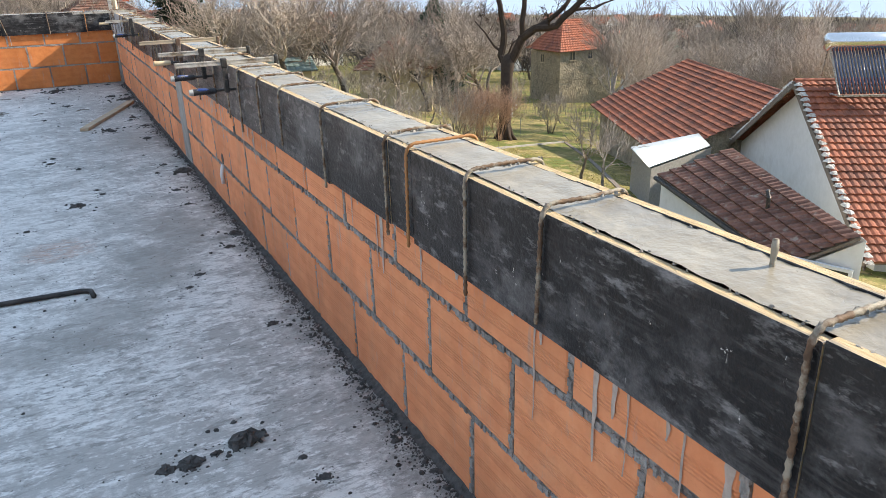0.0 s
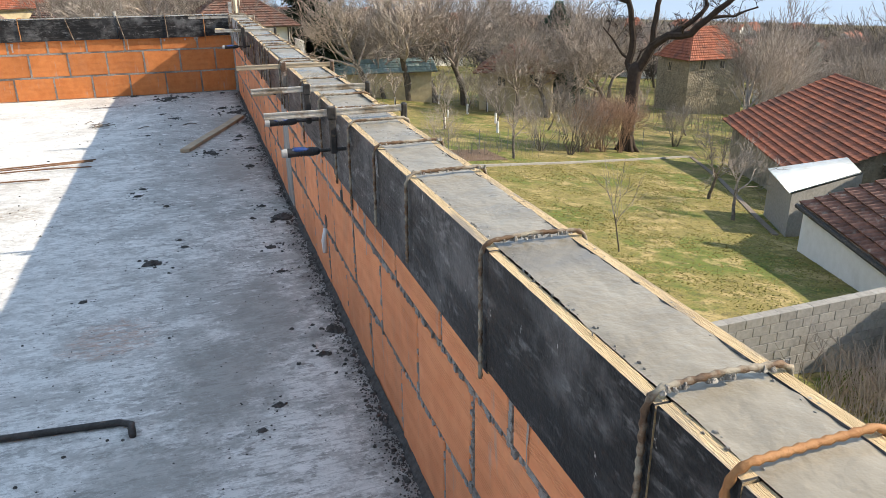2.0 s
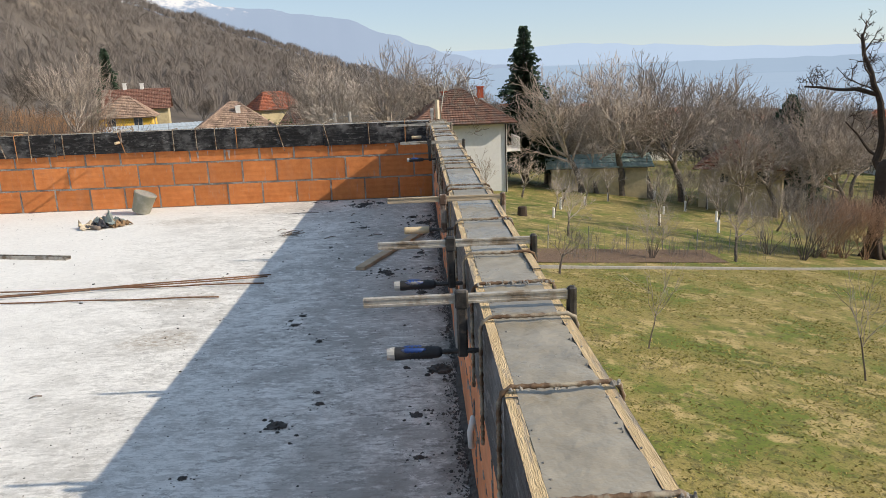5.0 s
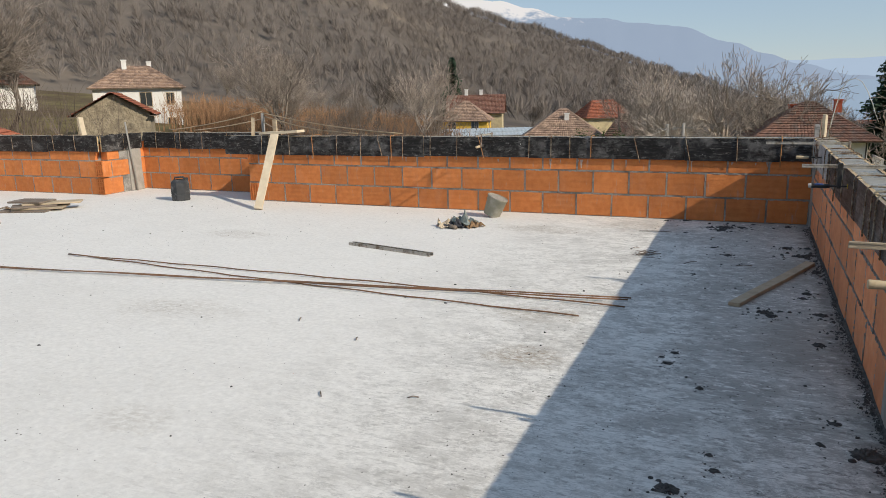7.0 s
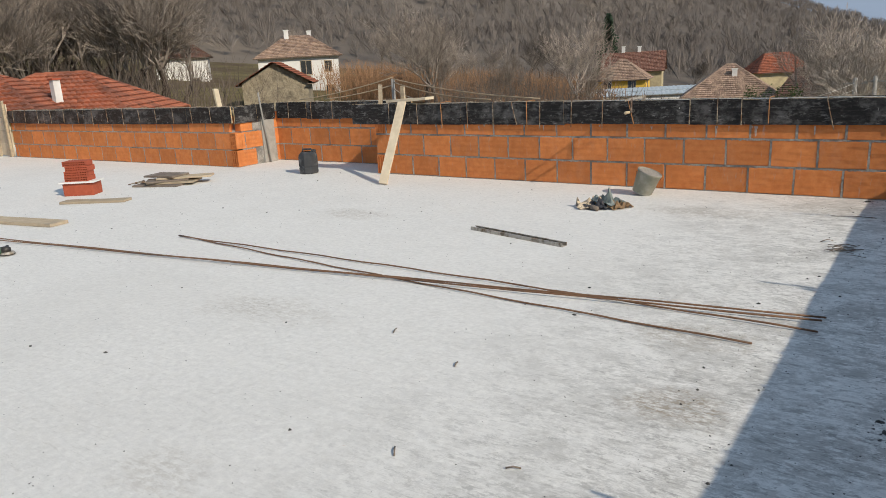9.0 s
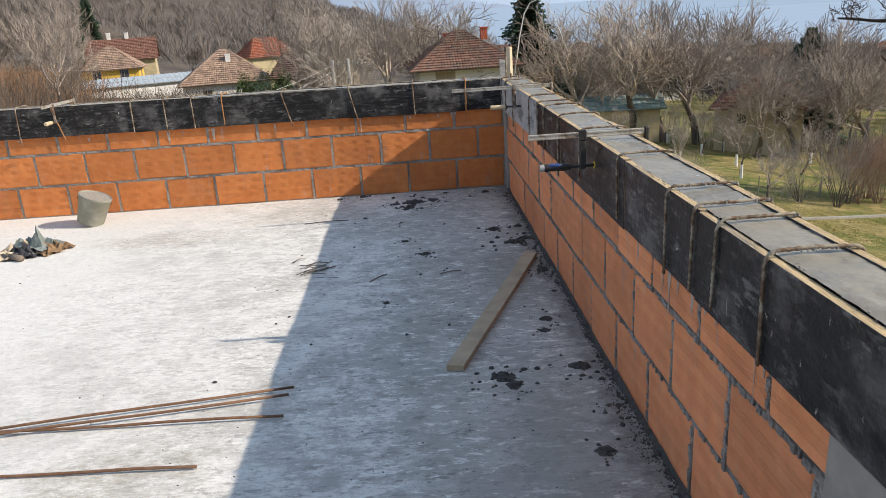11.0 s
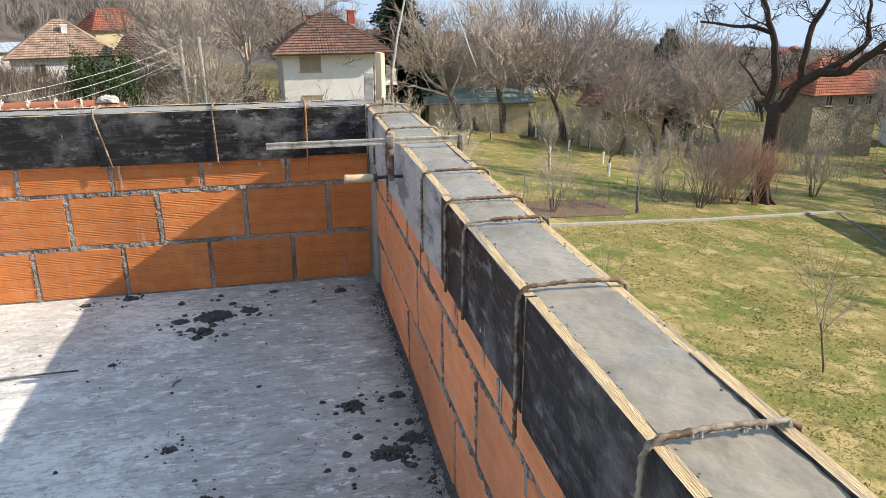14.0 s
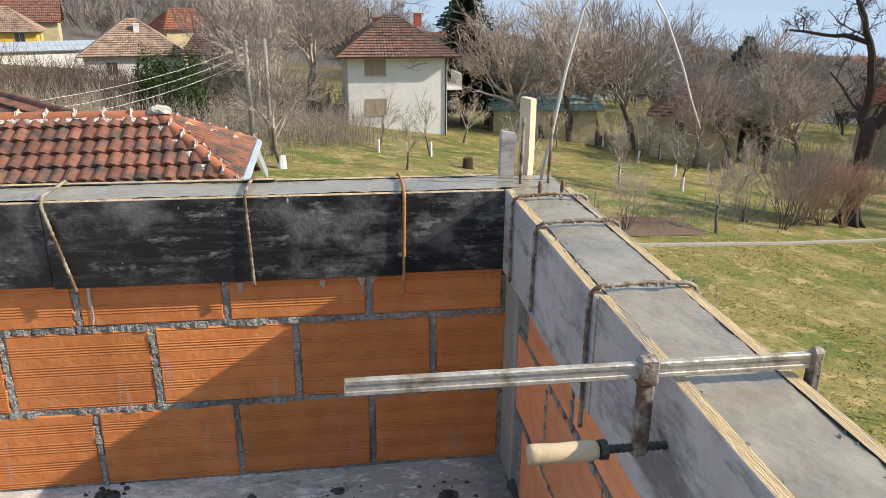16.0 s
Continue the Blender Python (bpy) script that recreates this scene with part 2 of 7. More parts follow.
    over(noise_of(70, 0.69, 0.72, (1, 1, 1), 7.0, 0.6, 0.75), (0.14, 0.135, 0.13))
    over(noise_of(30, 0.735, 0.75, (1, 1, 1), 17.0, 0.6, 0.7), (0.50, 0.22, 0.12))
    L(col, bs.inputs["Base Color"])
    b = N("ShaderNodeBump")
    b.inputs["Strength"].default_value, b.inputs["Distance"].default_value = 0.55, 0.006
    L(noise_of(30, 0.2, 0.8, (0.6, 1.5, 1), 0.5, 0.75), b.inputs["Height"])
    L(b.outputs[0], bs.inputs["Normal"])
    return m


M_BRICK = brick_material("fired_clay", (0.58, 0.185, 0.052), (0.68, 0.245, 0.075), 0.3)
# paler dusty clay for the east wall, brightened further to paint in bounce light
M_BOUNCEBRICK = brick_material("pale_clay_with_bounce_light", (0.76, 0.285, 0.125), (0.84, 0.35, 0.165), 0.5)
M_BRICK_RED = surf("deep_red_clay", (0.36, 0.075, 0.035), (0.44, 0.10, 0.05), 20, 0.85, 0.3, 60, rand=0.08)
M_MORTAR = surf("mortar", (0.30, 0.285, 0.26), (0.46, 0.44, 0.41), 70, 0.95, 0.9, 110, c3=(0.20, 0.19, 0.175), s3=7, t3=(0.45, 0.62), dist=0.02)
M_SLURRY = surf("cement_slurry", (0.40, 0.33, 0.28), (0.50, 0.43, 0.37), 40, 0.95, 0.3, 90)
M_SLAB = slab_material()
M_COLUMN = surf("column_concrete", (0.30, 0.29, 0.26), (0.38, 0.36, 0.33), 12, 0.9, 0.4, 50, c3=(0.24, 0.23, 0.21), s3=4)
M_WET = surf("wet_concrete", (0.255, 0.222, 0.166), (0.325, 0.288, 0.222), 14, 0.30, 0.4, 34, c3=(0.18, 0.162, 0.13), s3=2.5, rough2=0.17, dist=0.012, spec=0.5)
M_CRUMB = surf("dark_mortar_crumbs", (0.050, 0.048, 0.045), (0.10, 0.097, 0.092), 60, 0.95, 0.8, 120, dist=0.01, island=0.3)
M_GREYCRUMB = surf("grey_mortar_crumbs", (0.24, 0.225, 0.20), (0.34, 0.32, 0.285), 80, 0.95, 0.8, 140, dist=0.01, island=0.25)
M_FILM = layered("film_faced_plywood", (0.010, 0.0095, 0.0095), (0.019, 0.018, 0.018), 6.0, [((0.07, 0.067, 0.066), 11, (0.51, 0.62), (0.45, 0.45, 6.0), 0.65), ((0.17, 0.166, 0.163), 3.2, (0.50, 0.62), (1.2, 1.2, 1.6), 0.62), ((0.20, 0.196, 0.19), 20, (0.56, 0.64), (0.6, 0.6, 1.6), 0.45), ((0.27, 0.265, 0.26), 13, (0.57, 0.66), (0.8, 0.8, 2.2), 0.7), ((0.012, 0.012, 0.013), 5, (0.50, 0.60), (1, 1, 1.5), 0.7), ((0.50, 0.49, 0.47), 9, (0.655, 0.695), (2.2, 2.2, 0.5), 0.85), ((0.66, 0.64, 0.61), 40, (0.67, 0.69), (1, 1, 0.55), 0.9)], 0.42, 0.45, 90, rand=0.2, rough_hi=0.7)
M_FILM.node_tree.nodes["Principled BSDF"].inputs["Specular IOR Level"].default_value = 0.25
M_GREYPLY = layered("cement_smeared_plywood", (0.36, 0.35, 0.345), (0.50, 0.49, 0.48), 6.0, [((0.08, 0.078, 0.08), 5, (0.50, 0.62), (0.7, 0.7, 2.4), 0.75), ((0.16, 0.155, 0.15), 20, (0.56, 0.66), (0.6, 0.6, 2.0), 0.6)], 0.75, 0.3, 70)
M_PLYEDGE = surf("raw_plywood_edge", (0.46, 0.33, 0.175), (0.66, 0.50, 0.29), 30, 0.85, 0.6, 120, c3=(0.30, 0.255, 0.20), s3=7, t3=(0.52, 0.62), stretch=(5, 0.4, 6))
M_WOOD = surf("weathered_board", (0.40, 0.32, 0.22), (0.50, 0.41, 0.29), 10, 0.85, 0.4, 60, c3=(0.30, 0.25, 0.19), s3=3, stretch=(1, 1, 4), rand=0.15)
M_PALEWOOD = surf("pale_board", (0.55, 0.46, 0.33), (0.64, 0.55, 0.41), 10, 0.85, 0.3, 60, c3=(0.43, 0.36, 0.26), s3=3, rand=0.1)
M_DARKWOOD = surf("damp_grey_board", (0.15, 0.12, 0.095), (0.22, 0.18, 0.145), 12, 0.85, 0.4, 60, c3=(0.30, 0.27, 0.23), s3=4, t3=(0.58, 0.72))
M_REBAR = surf("rusty_rebar", (0.085, 0.05, 0.028), (0.18, 0.105, 0.055), 70, 0.75, 0.5, 200, c3=(0.33, 0.29, 0.22), s3=22, t3=(0.46, 0.58), dist=0.003)
M_LONGBAR = surf("brown_long_rebar", (0.15, 0.075, 0.038), (0.22, 0.12, 0.065), 40, 0.7, 0.4, 200, c3=(0.09, 0.055, 0.035), s3=3, dist=0.003)
M_ORANGEBAR = surf("orange_rust_rebar", (0.34, 0.15, 0.05), (0.42, 0.21, 0.08), 60, 0.75, 0.5, 200, dist=0.003)
M_STEEL = surf("worn_zinc_steel", (0.42, 0.39, 0.34), (0.56, 0.53, 0.475), 40, 0.5, 0.3, 80, c3=(0.24, 0.19, 0.135), s3=16, t3=(0.46, 0.62), metal=0.5, rough2=0.85)
M_DARKSTEEL = surf("black_iron", (0.03, 0.028, 0.026), (0.07, 0.065, 0.06), 30, 0.5, 0.3, 90, c3=(0.19, 0.15, 0.11), s3=14, t3=(0.55, 0.66), metal=0.4)
M_RUSTJAW = surf("rust_flecked_jaw", (0.20, 0.16, 0.13), (0.32, 0.28, 0.24), 50, 0.6, 0.4, 120, c3=(0.12, 0.07, 0.045), s3=20, t3=(0.5, 0.6), metal=0.3)
M_BLUE = surf("blue_grip_plastic", (0.012, 0.045, 0.19), (0.016, 0.06, 0.24), 20, 0.5, 0.2, 80, c3=(0.22, 0.22, 0.22), s3=40, t3=(0.50, 0.60))
M_BLACKGRIP = surf("black_rubber", (0.014, 0.014, 0.016), (0.026, 0.026, 0.028), 20, 0.6, 0.2, 90)
M_CAP = surf("scuffed_grey_plastic", (0.34, 0.33, 0.31), (0.48, 0.47, 0.44), 40, 0.7, 0.3, 90)
M_HANDLE = surf("turned_beech", (0.52, 0.40, 0.24), (0.60, 0.48, 0.31), 15, 0.6, 0.15, 60, c3=(0.34, 0.25, 0.15), s3=10, t3=(0.55, 0.68), local=True)
M_YELLOW = surf("yellow_plastic", (0.62, 0.42, 0.02), (0.66, 0.46, 0.03), 20, 0.5, 0.0)
M_BUCKET = surf("grey_green_plastic_bucket", (0.24, 0.24, 0.18), (0.30, 0.295, 0.23), 8, 0.65, 0.1, 40, c3=(0.40, 0.38, 0.32), s3=9)
M_BLACKPLASTIC = surf("dusty_black_plastic", (0.025, 0.028, 0.032), (0.05, 0.052, 0.055), 10, 0.6, 0.3, 30, c3=(0.16, 0.16, 0.16), s3=7, t3=(0.56, 0.7))
M_PVC = surf("white_plastic", (0.72, 0.72, 0.70), (0.78, 0.78, 0.76), 20, 0.45, 0.0)
M_CLOTH = surf("dark_work_cloth", (0.035, 0.037, 0.045), (0.06, 0.06, 0.07), 30, 0.95, 0.5, 50)
M_CLOTHGREY = surf("grey_work_cloth", (0.12, 0.125, 0.14), (0.17, 0.175, 0.19), 30, 0.95, 0.5, 50)
M_TOOL = surf("green_tool_housing", (0.035, 0.10, 0.06), (0.05, 0.125, 0.075), 20, 0.5, 0.1, 50, c3=(0.16, 0.16, 0.14), s3=20)
M_CARD = surf("torn_paper", (0.52, 0.42, 0.30), (0.62, 0.52, 0.38), 14, 0.95, 0.4, 40, c3=(0.10, 0.09, 0.07), s3=11, t3=(0.5, 0.6))
M_GRASS = layered("winter_lawn", (0.165, 0.142, 0.036), (0.31, 0.245, 0.082), 34, [((0.092, 0.135, 0.012), 0.30, (0.47, 0.57), (1, 1, 1), 0.85), ((0.41, 0.31, 0.135), 0.9, (0.52, 0.60), (1, 1, 1), 0.85), ((0.10, 0.12, 0.018), 1.7, (0.55, 0.62), (1, 1, 1), 0.6), ((0.075, 0.066, 0.022), 3.0, (0.53, 0.62), (1, 1, 1), 0.65), ((0.045, 0.042, 0.015), 14, (0.54, 0.60), (1, 1, 1), 0.7)], 0.95, 0.9, 30)
M_FIELD = surf("rough_winter_field", (0.125, 0.105, 0.05), (0.185, 0.155, 0.08), 0.5, 0.95, 0.4, 3.0, c3=(0.10, 0.075, 0.05), s3=0.06, t3=(0.45, 0.60), spec=0.05)
M_BLADE = surf("grass_blades", (0.15, 0.15, 0.035), (0.32, 0.25, 0.09), 0.6, 0.9, 0.0, island=0.5, spec=0.1)
M_HILL = surf("winter_hillside", (0.132, 0.114, 0.099), (0.171, 0.149, 0.130), 0.08, 0.95, 0.0, c3=(0.224, 0.186, 0.147), s3=0.008, t3=(0.56, 0.68), spec=0.05)
M_BARK = surf("grey_bark", (0.105, 0.087, 0.072), (0.20, 0.17, 0.14), 8, 0.95, 0.6, 30, rand=0.2, spec=0.1)
M_TWIG = surf("bare_twigs", (0.25, 0.208, 0.174), (0.49, 0.425, 0.365), 3, 0.95, 0.0, rand=0.35, spec=0.1)
M_DARKTWIG = surf("dark_bare_twigs", (0.055, 0.042, 0.034), (0.085, 0.065, 0.052), 3, 0.95, 0.3, 20, rand=0.15, spec=0.1)
M_REDTWIG = surf("russet_twigs", (0.22, 0.125, 0.07), (0.34, 0.205, 0.12), 2, 0.95, 0.0, island=0.3, spec=0.1)
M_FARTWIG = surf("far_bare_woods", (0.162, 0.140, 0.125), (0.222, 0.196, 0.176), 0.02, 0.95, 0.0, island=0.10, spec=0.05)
M_LIME = surf("limewash", (0.74, 0.73, 0.70), (0.80, 0.79, 0.77), 12, 0.9, 0.3, 40)
M_NEEDLE = surf("spruce_needles", (0.032, 0.058, 0.040), (0.075, 0.115, 0.068), 4, 0.8, 0.0, island=0.45, spec=0.2)
M_EVERGREEN = surf("box_leaves", (0.028, 0.05, 0.014), (0.05, 0.075, 0.022), 4, 0.7, 0.0, island=0.35, spec=0.2)
M_PLASTER = surf("white_render", (0.72, 0.71, 0.68), (0.78, 0.77, 0.745), 4, 0.9, 0.15, 60, c3=(0.62, 0.60, 0.56), s3=0.6, t3=(0.55, 0.75))
M_YELLOWWALL = surf("yellow_render", (0.70, 0.44, 0.06), (0.75, 0.49, 0.09), 4, 0.9, 0.1, 60)
M_STONE = surf("rubble_stone", (0.26, 0.22, 0.155), (0.38, 0.33, 0.24), 3, 0.95, 0.8, 5, c3=(0.17, 0.145, 0.11), s3=1.6, dist=0.15)
M_OCHREWALL = surf("ochre_clay_render", (0.48, 0.40, 0.24), (0.56, 0.47, 0.29), 3, 0.95, 0.3, 20, c3=(0.36, 0.29, 0.19), s3=0.8)
M_BLOCKWALL = surf("grey_concrete_block", (0.26, 0.248, 0.222), (0.34, 0.323, 0.29), 10, 0.95, 0.5, 50, rand=0.1)
M_TILE_RED = surf("orange_roof_tile", (0.26, 0.080, 0.043), (0.35, 0.118, 0.060), 5, 0.85, 0.3, 40, c3=(0.19, 0.075, 0.048), s3=0.9, t3=(0.46, 0.66), rand=0.16, island=0.24)
M_TILE_OLD = surf("weathered_roof_tile", (0.125, 0.068, 0.050), (0.195, 0.100, 0.070), 6, 0.9, 0.4, 40, c3=(0.12, 0.085, 0.07), s3=1.5, t3=(0.46, 0.62), rand=0.28, island=0.28)
M_TILE_DARK = surf("brown_roof_tile", (0.12, 0.058, 0.042), (0.21, 0.10, 0.07), 6, 0.9, 0.4, 40, c3=(0.27, 0.22, 0.18), s3=3.5, t3=(0.58, 0.70), island=0.25, rand=0.3)
M_TILE_PALE = surf("pale_roof_tile", (0.30, 0.205, 0.15), (0.42, 0.30, 0.22), 6, 0.9, 0.4, 40, c3=(0.22, 0.15, 0.115), s3=1.2, t3=(0.46, 0.64), island=0.25)
M_RIDGE = surf("ridge_mortar", (0.50, 0.47, 0.42), (0.60, 0.57, 0.52), 12, 0.95, 0.8, 30, c3=(0.36, 0.32, 0.27), s3=5, dist=0.03)
M_GLASS = surf("dark_window_glass", (0.03, 0.035, 0.04), (0.05, 0.055, 0.06), 3, 0.08, 0.0, spec=0.8)
M_SHUTTER = surf("lowered_blind", (0.33, 0.27, 0.19), (0.40, 0.33, 0.24), 10, 0.8, 0.2, 30, stretch=(1, 1, 8))
M_SHEET = surf("pale_sheet_metal", (0.42, 0.48, 0.52), (0.52, 0.575, 0.61), 3, 0.45, 0.1, 20, c3=(0.42, 0.44, 0.44), s3=2, metal=0.3)
M_TANK = surf("stainless_tank", (0.72, 0.72, 0.72), (0.78, 0.78, 0.78), 20, 0.22, 0.0, metal=0.95)
M_TUBE = surf("evacuated_glass_tube", (0.03, 0.045, 0.085), (0.045, 0.06, 0.11), 20, 0.12, 0.0, spec=0.8)
M_POLE = surf("grey_pole", (0.24, 0.23, 0.21), (0.32, 0.31, 0.29), 6, 0.9, 0.2, 30)
M_CABLE = surf("pale_cable", (0.52, 0.52, 0.48), (0.60, 0.60, 0.56), 20, 0.6, 0.0)
M_BLACKCABLE = surf("black_cable", (0.02, 0.02, 0.02), (0.03, 0.03, 0.03), 20, 0.6, 0.0)
M_SOIL = surf("bare_garden_soil", (0.12, 0.075, 0.045), (0.17, 0.11, 0.07), 4, 0.95, 0.9, 12, dist=0.1)
M_GREENROOF = surf("green_sheet_roof", (0.06, 0.125, 0.075), (0.085, 0.155, 0.095), 3, 0.6, 0.1, 10)
M_TEAL = surf("teal_felt_roof", (0.22, 0.31, 0.29), (0.28, 0.37, 0.35), 3, 0.7, 0.1, 10)


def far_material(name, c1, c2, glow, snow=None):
    """Distance seen through kilometres of blue air: haze painted as a dim blue emission over the slopes, emissive snow
    above a height.
    """
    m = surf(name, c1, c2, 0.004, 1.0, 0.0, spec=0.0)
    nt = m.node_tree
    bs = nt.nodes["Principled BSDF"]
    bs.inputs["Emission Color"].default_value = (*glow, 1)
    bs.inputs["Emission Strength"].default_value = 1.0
    if snow:
        N, L = nt.nodes.new, nt.links.new
        g = N("ShaderNodeNewGeometry")
        sep = N("ShaderNodeSeparateXYZ")
        L(g.outputs["Position"], sep.inputs[0])
        nz = N("ShaderNodeTexNoise")
        nz.inputs["Scale"].default_value, nz.inputs["Detail"].default_value, nz.inputs["Roughness"].default_value = 0.011, 8, 0.75
        mp = N("ShaderNodeMapping")
        mp.inputs["Scale"].default_value = (1, 1, 2.2)
        L(g.outputs["Position"], mp.inputs["Vector"])
        L(mp.outputs[0], nz.inputs["Vector"])
        ad = N("ShaderNodeMath")
        ad.operation = "MULTIPLY_ADD"
        ad.inputs[1].default_value = 330.0
        L(nz.outputs["Fac"], ad.inputs[0])
        L(sep.outputs[2], ad.inputs[2])
        r = N("ShaderNodeMapRange")
        r.inputs["From Min"].default_value, r.inputs["From Max"].default_value = snow, snow + 50
        L(ad.outputs[0], r.inputs["Value"])
        mx = N("ShaderNodeMix")
        mx.data_type = "RGBA"
        L(r.outputs[0], mx.inputs[0])
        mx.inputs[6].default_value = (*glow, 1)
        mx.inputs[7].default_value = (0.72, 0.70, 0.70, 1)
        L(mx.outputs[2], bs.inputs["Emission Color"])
    return m


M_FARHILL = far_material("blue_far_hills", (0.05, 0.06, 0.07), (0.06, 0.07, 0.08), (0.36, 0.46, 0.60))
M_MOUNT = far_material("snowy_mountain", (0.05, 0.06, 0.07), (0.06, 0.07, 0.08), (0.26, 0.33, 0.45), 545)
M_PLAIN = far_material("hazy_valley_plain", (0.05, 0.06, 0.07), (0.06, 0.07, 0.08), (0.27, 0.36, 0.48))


# ---- mesh building ----
class Shape:
    """Collects vertices and faces for one mesh."""

    def __init__(self):
        self.v, self.f, self.smooth = [], [], False

    def box(self, x0, x1, y0, y1, z0, z1, m=None):
        b = len(self.v)
        for z in (z0, z1):
            for x, y in ((x0, y0), (x1, y0), (x1, y1), (x0, y1)):
                p = Vector((x, y, z))
                self.v.append(tuple(m @ p) if m else tuple(p))
        for q in ((0, 3, 2, 1), (4, 5, 6, 7), (0, 1, 5, 4), (1, 2, 6, 5), (2, 3, 7, 6), (3, 0, 4, 7)):
            self.f.append(tuple(b + i for i in q))
        return self

    def tube(self, pts, radii, sides=6, cap=True):
        pts = [Vector(p) for p in pts]
        if isinstance(radii, (int, float)):
            radii = [radii] * len(pts)
        b0 = len(self.v)
        prev = None
        for i, p in enumerate(pts):
            d = (pts[min(i + 1, len(pts) - 1)] - pts[max(i - 1, 0)])
            d = d.normalized() if d.length > 1e-9 else Vector((0, 0, 1))
            if prev is None:
                a = d.orthogonal().normalized()
            else:
                a = prev - d * prev.dot(d)
                a = a.normalized() if a.length > 1e-6 else d.orthogonal().normalized()
            prev = a
            c = d.cross(a)
            for k in range(sides):
                t = 2 * math.pi * k / sides
                self.v.append(tuple(p + (a * math.cos(t) + c * math.sin(t)) * radii[i]))
        for i in range(len(pts) - 1):
            for k in range(sides):
                k2 = (k + 1) % sides
                self.f.append((b0 + i * sides + k, b0 + i * sides + k2, b0 + (i + 1) * sides + k2, b0 + (i + 1) * sides + k))
        if cap:
            self.f.append(tuple(b0 + k for k in reversed(range(sides))))
            self.f.append(tuple(b0 + (len(pts) - 1) * sides + k for k in range(sides)))
        return self

    def lump(self, c, rx, ry, rz, seed, n=7, rings=3, rough=0.3):
        """An uneven low mound on the plane through c."""
        rnd = random.Random(seed)
        b = len(self.v)
        self.v.append((c[0], c[1], c[2] + rz))
        turn = rnd.random() * 6.28
        for r in range(1, rings + 1):
            for k in range(n):
                a = turn + 2 * math.pi * k / n
                s = r / rings * (1 + rough * (rnd.random() * 2 - 1))
                h = rz * math.sqrt(max(0, 1 - (r / rings) ** 2)) * (0.6 + 0.8 * rnd.random()) if r < rings else -0.002
                self.v.append((c[0] + rx * s * math.cos(a), c[1] + ry * s * math.sin(a), c[2] + h))
        for k in range(n):
            self.f.append((b, b + 1 + k, b + 1 + (k + 1) % n))
        for r in range(rings - 1):
            for k in range(n):
                i, j = b + 1 + r * n, b + 1 + (r + 1) * n
                self.f.append((i + k, j + k, j + (k + 1) % n, i + (k + 1) % n))
        return self

    def mesh(self, name, material, smooth=False, bevel=0.0):
        me = bpy.data.meshes.new(name)
        me.from_pydata(self.v, [], self.f)
        if bevel:
            bm = bmesh.new()
            bm.from_mesh(me)
            bmesh.ops.bevel(bm, geom=list(bm.edges), offset=bevel, segments=1, affect="EDGES", clamp_overlap=True)
            bm.to_mesh(me)
            bm.free()
        for mt in material if isinstance(material, (list, tuple)) else (material,):
            me.materials.append(mt)
        if smooth:
            me.polygons.foreach_set("use_smooth", [True] * len(me.polygons))
        me.update()
        return me


def part(name, shape, material, parent, label="", smooth=False, bevel=0.0, m=None):
    ob = new(name, shape if isinstance(shape, bpy.types.Mesh) else shape.mesh(name, material, smooth, bevel))
    ob.parent = parent
    if m is not None:
        ob.matrix_basis = m
    return tagged(ob, label) if label else ob


def thing(name, label, category, m=None, group="", kind=""):
    ob = new(name)
    ob.empty_display_size = 0.1
    if m is not None:
        ob.matrix_basis = m
    return tagged(ob, label, category, group, kind)


def solid(name, shape, material, label, category, m=None, group="", kind="", smooth=False, bevel=0.0):
    ob = new(name, shape if isinstance(shape, bpy.types.Mesh) else shape.mesh(name, material, smooth, bevel))
    if m is not None:
        ob.matrix_basis = m
    return tagged(ob, label, category, group, kind)


def smoothstep(a, b, x):
    t = min(1, max(0, (x - a) / (b - a)))
    return t * t * (3 - 2 * t)


def lerp_table(table, x):
    for (a, va), (b, vb) in zip(table, table[1:]):
        if x <= b:
            t = max(0, (x - a) / (b - a))
            t = t * t * (3 - 2 * t)
            return va + (vb - va) * t
    return table[-1][1]


# ---- the setting: ground ----
def ground_z(x, y):
    """The garden falls gently ahead and to the right, flattens into the valley, and climbs into a wooded hill on the other side."""
    d = math.hypot(x, y)
    drop = (0.135 if x > 0 else 0.10) * x + 0.047 * y
    if drop > 8:
        drop = 8 + 34 * (1 - math.exp(-(drop - 8) / 60))
    if drop < -14:
        drop = -14 - 20 * (1 - math.exp((drop + 14) / 20))
    z = -4.85 - drop
    az = math.degrees(math.atan2(x, y))
    if az > 90:
        az -= 360
    tops = [(-270, 6.0), (-120, 9.5), (-70, 13.0), (-42, 13.5), (-31.7, 10.8), (-23.7, 6.5), (-21, 5.4), (-16.8, 4.2), (-12.5, 2.9), (-9.7, 2.1), (-6.8, 1.3), (-5.0, 0.6), (1, -1.4), (10, -3.0), (24, -4.6), (90, -4.6)]
    top = 1.3 + 620 * math.tan(radians(lerp_table(tops, az)))
    if top > z:
        rise = smoothstep(130, 620, d)
        bumps = 7 * noise.noise(Vector((x / 90, y / 90, 3))) + 3 * noise.noise(Vector((x / 30, y / 30, 7)))
        z = z + (top - z) * rise + bumps * rise * (1 - smoothstep(480, 640, d))
        if d > 620:
            z -= (d - 620) * 0.1
    return z


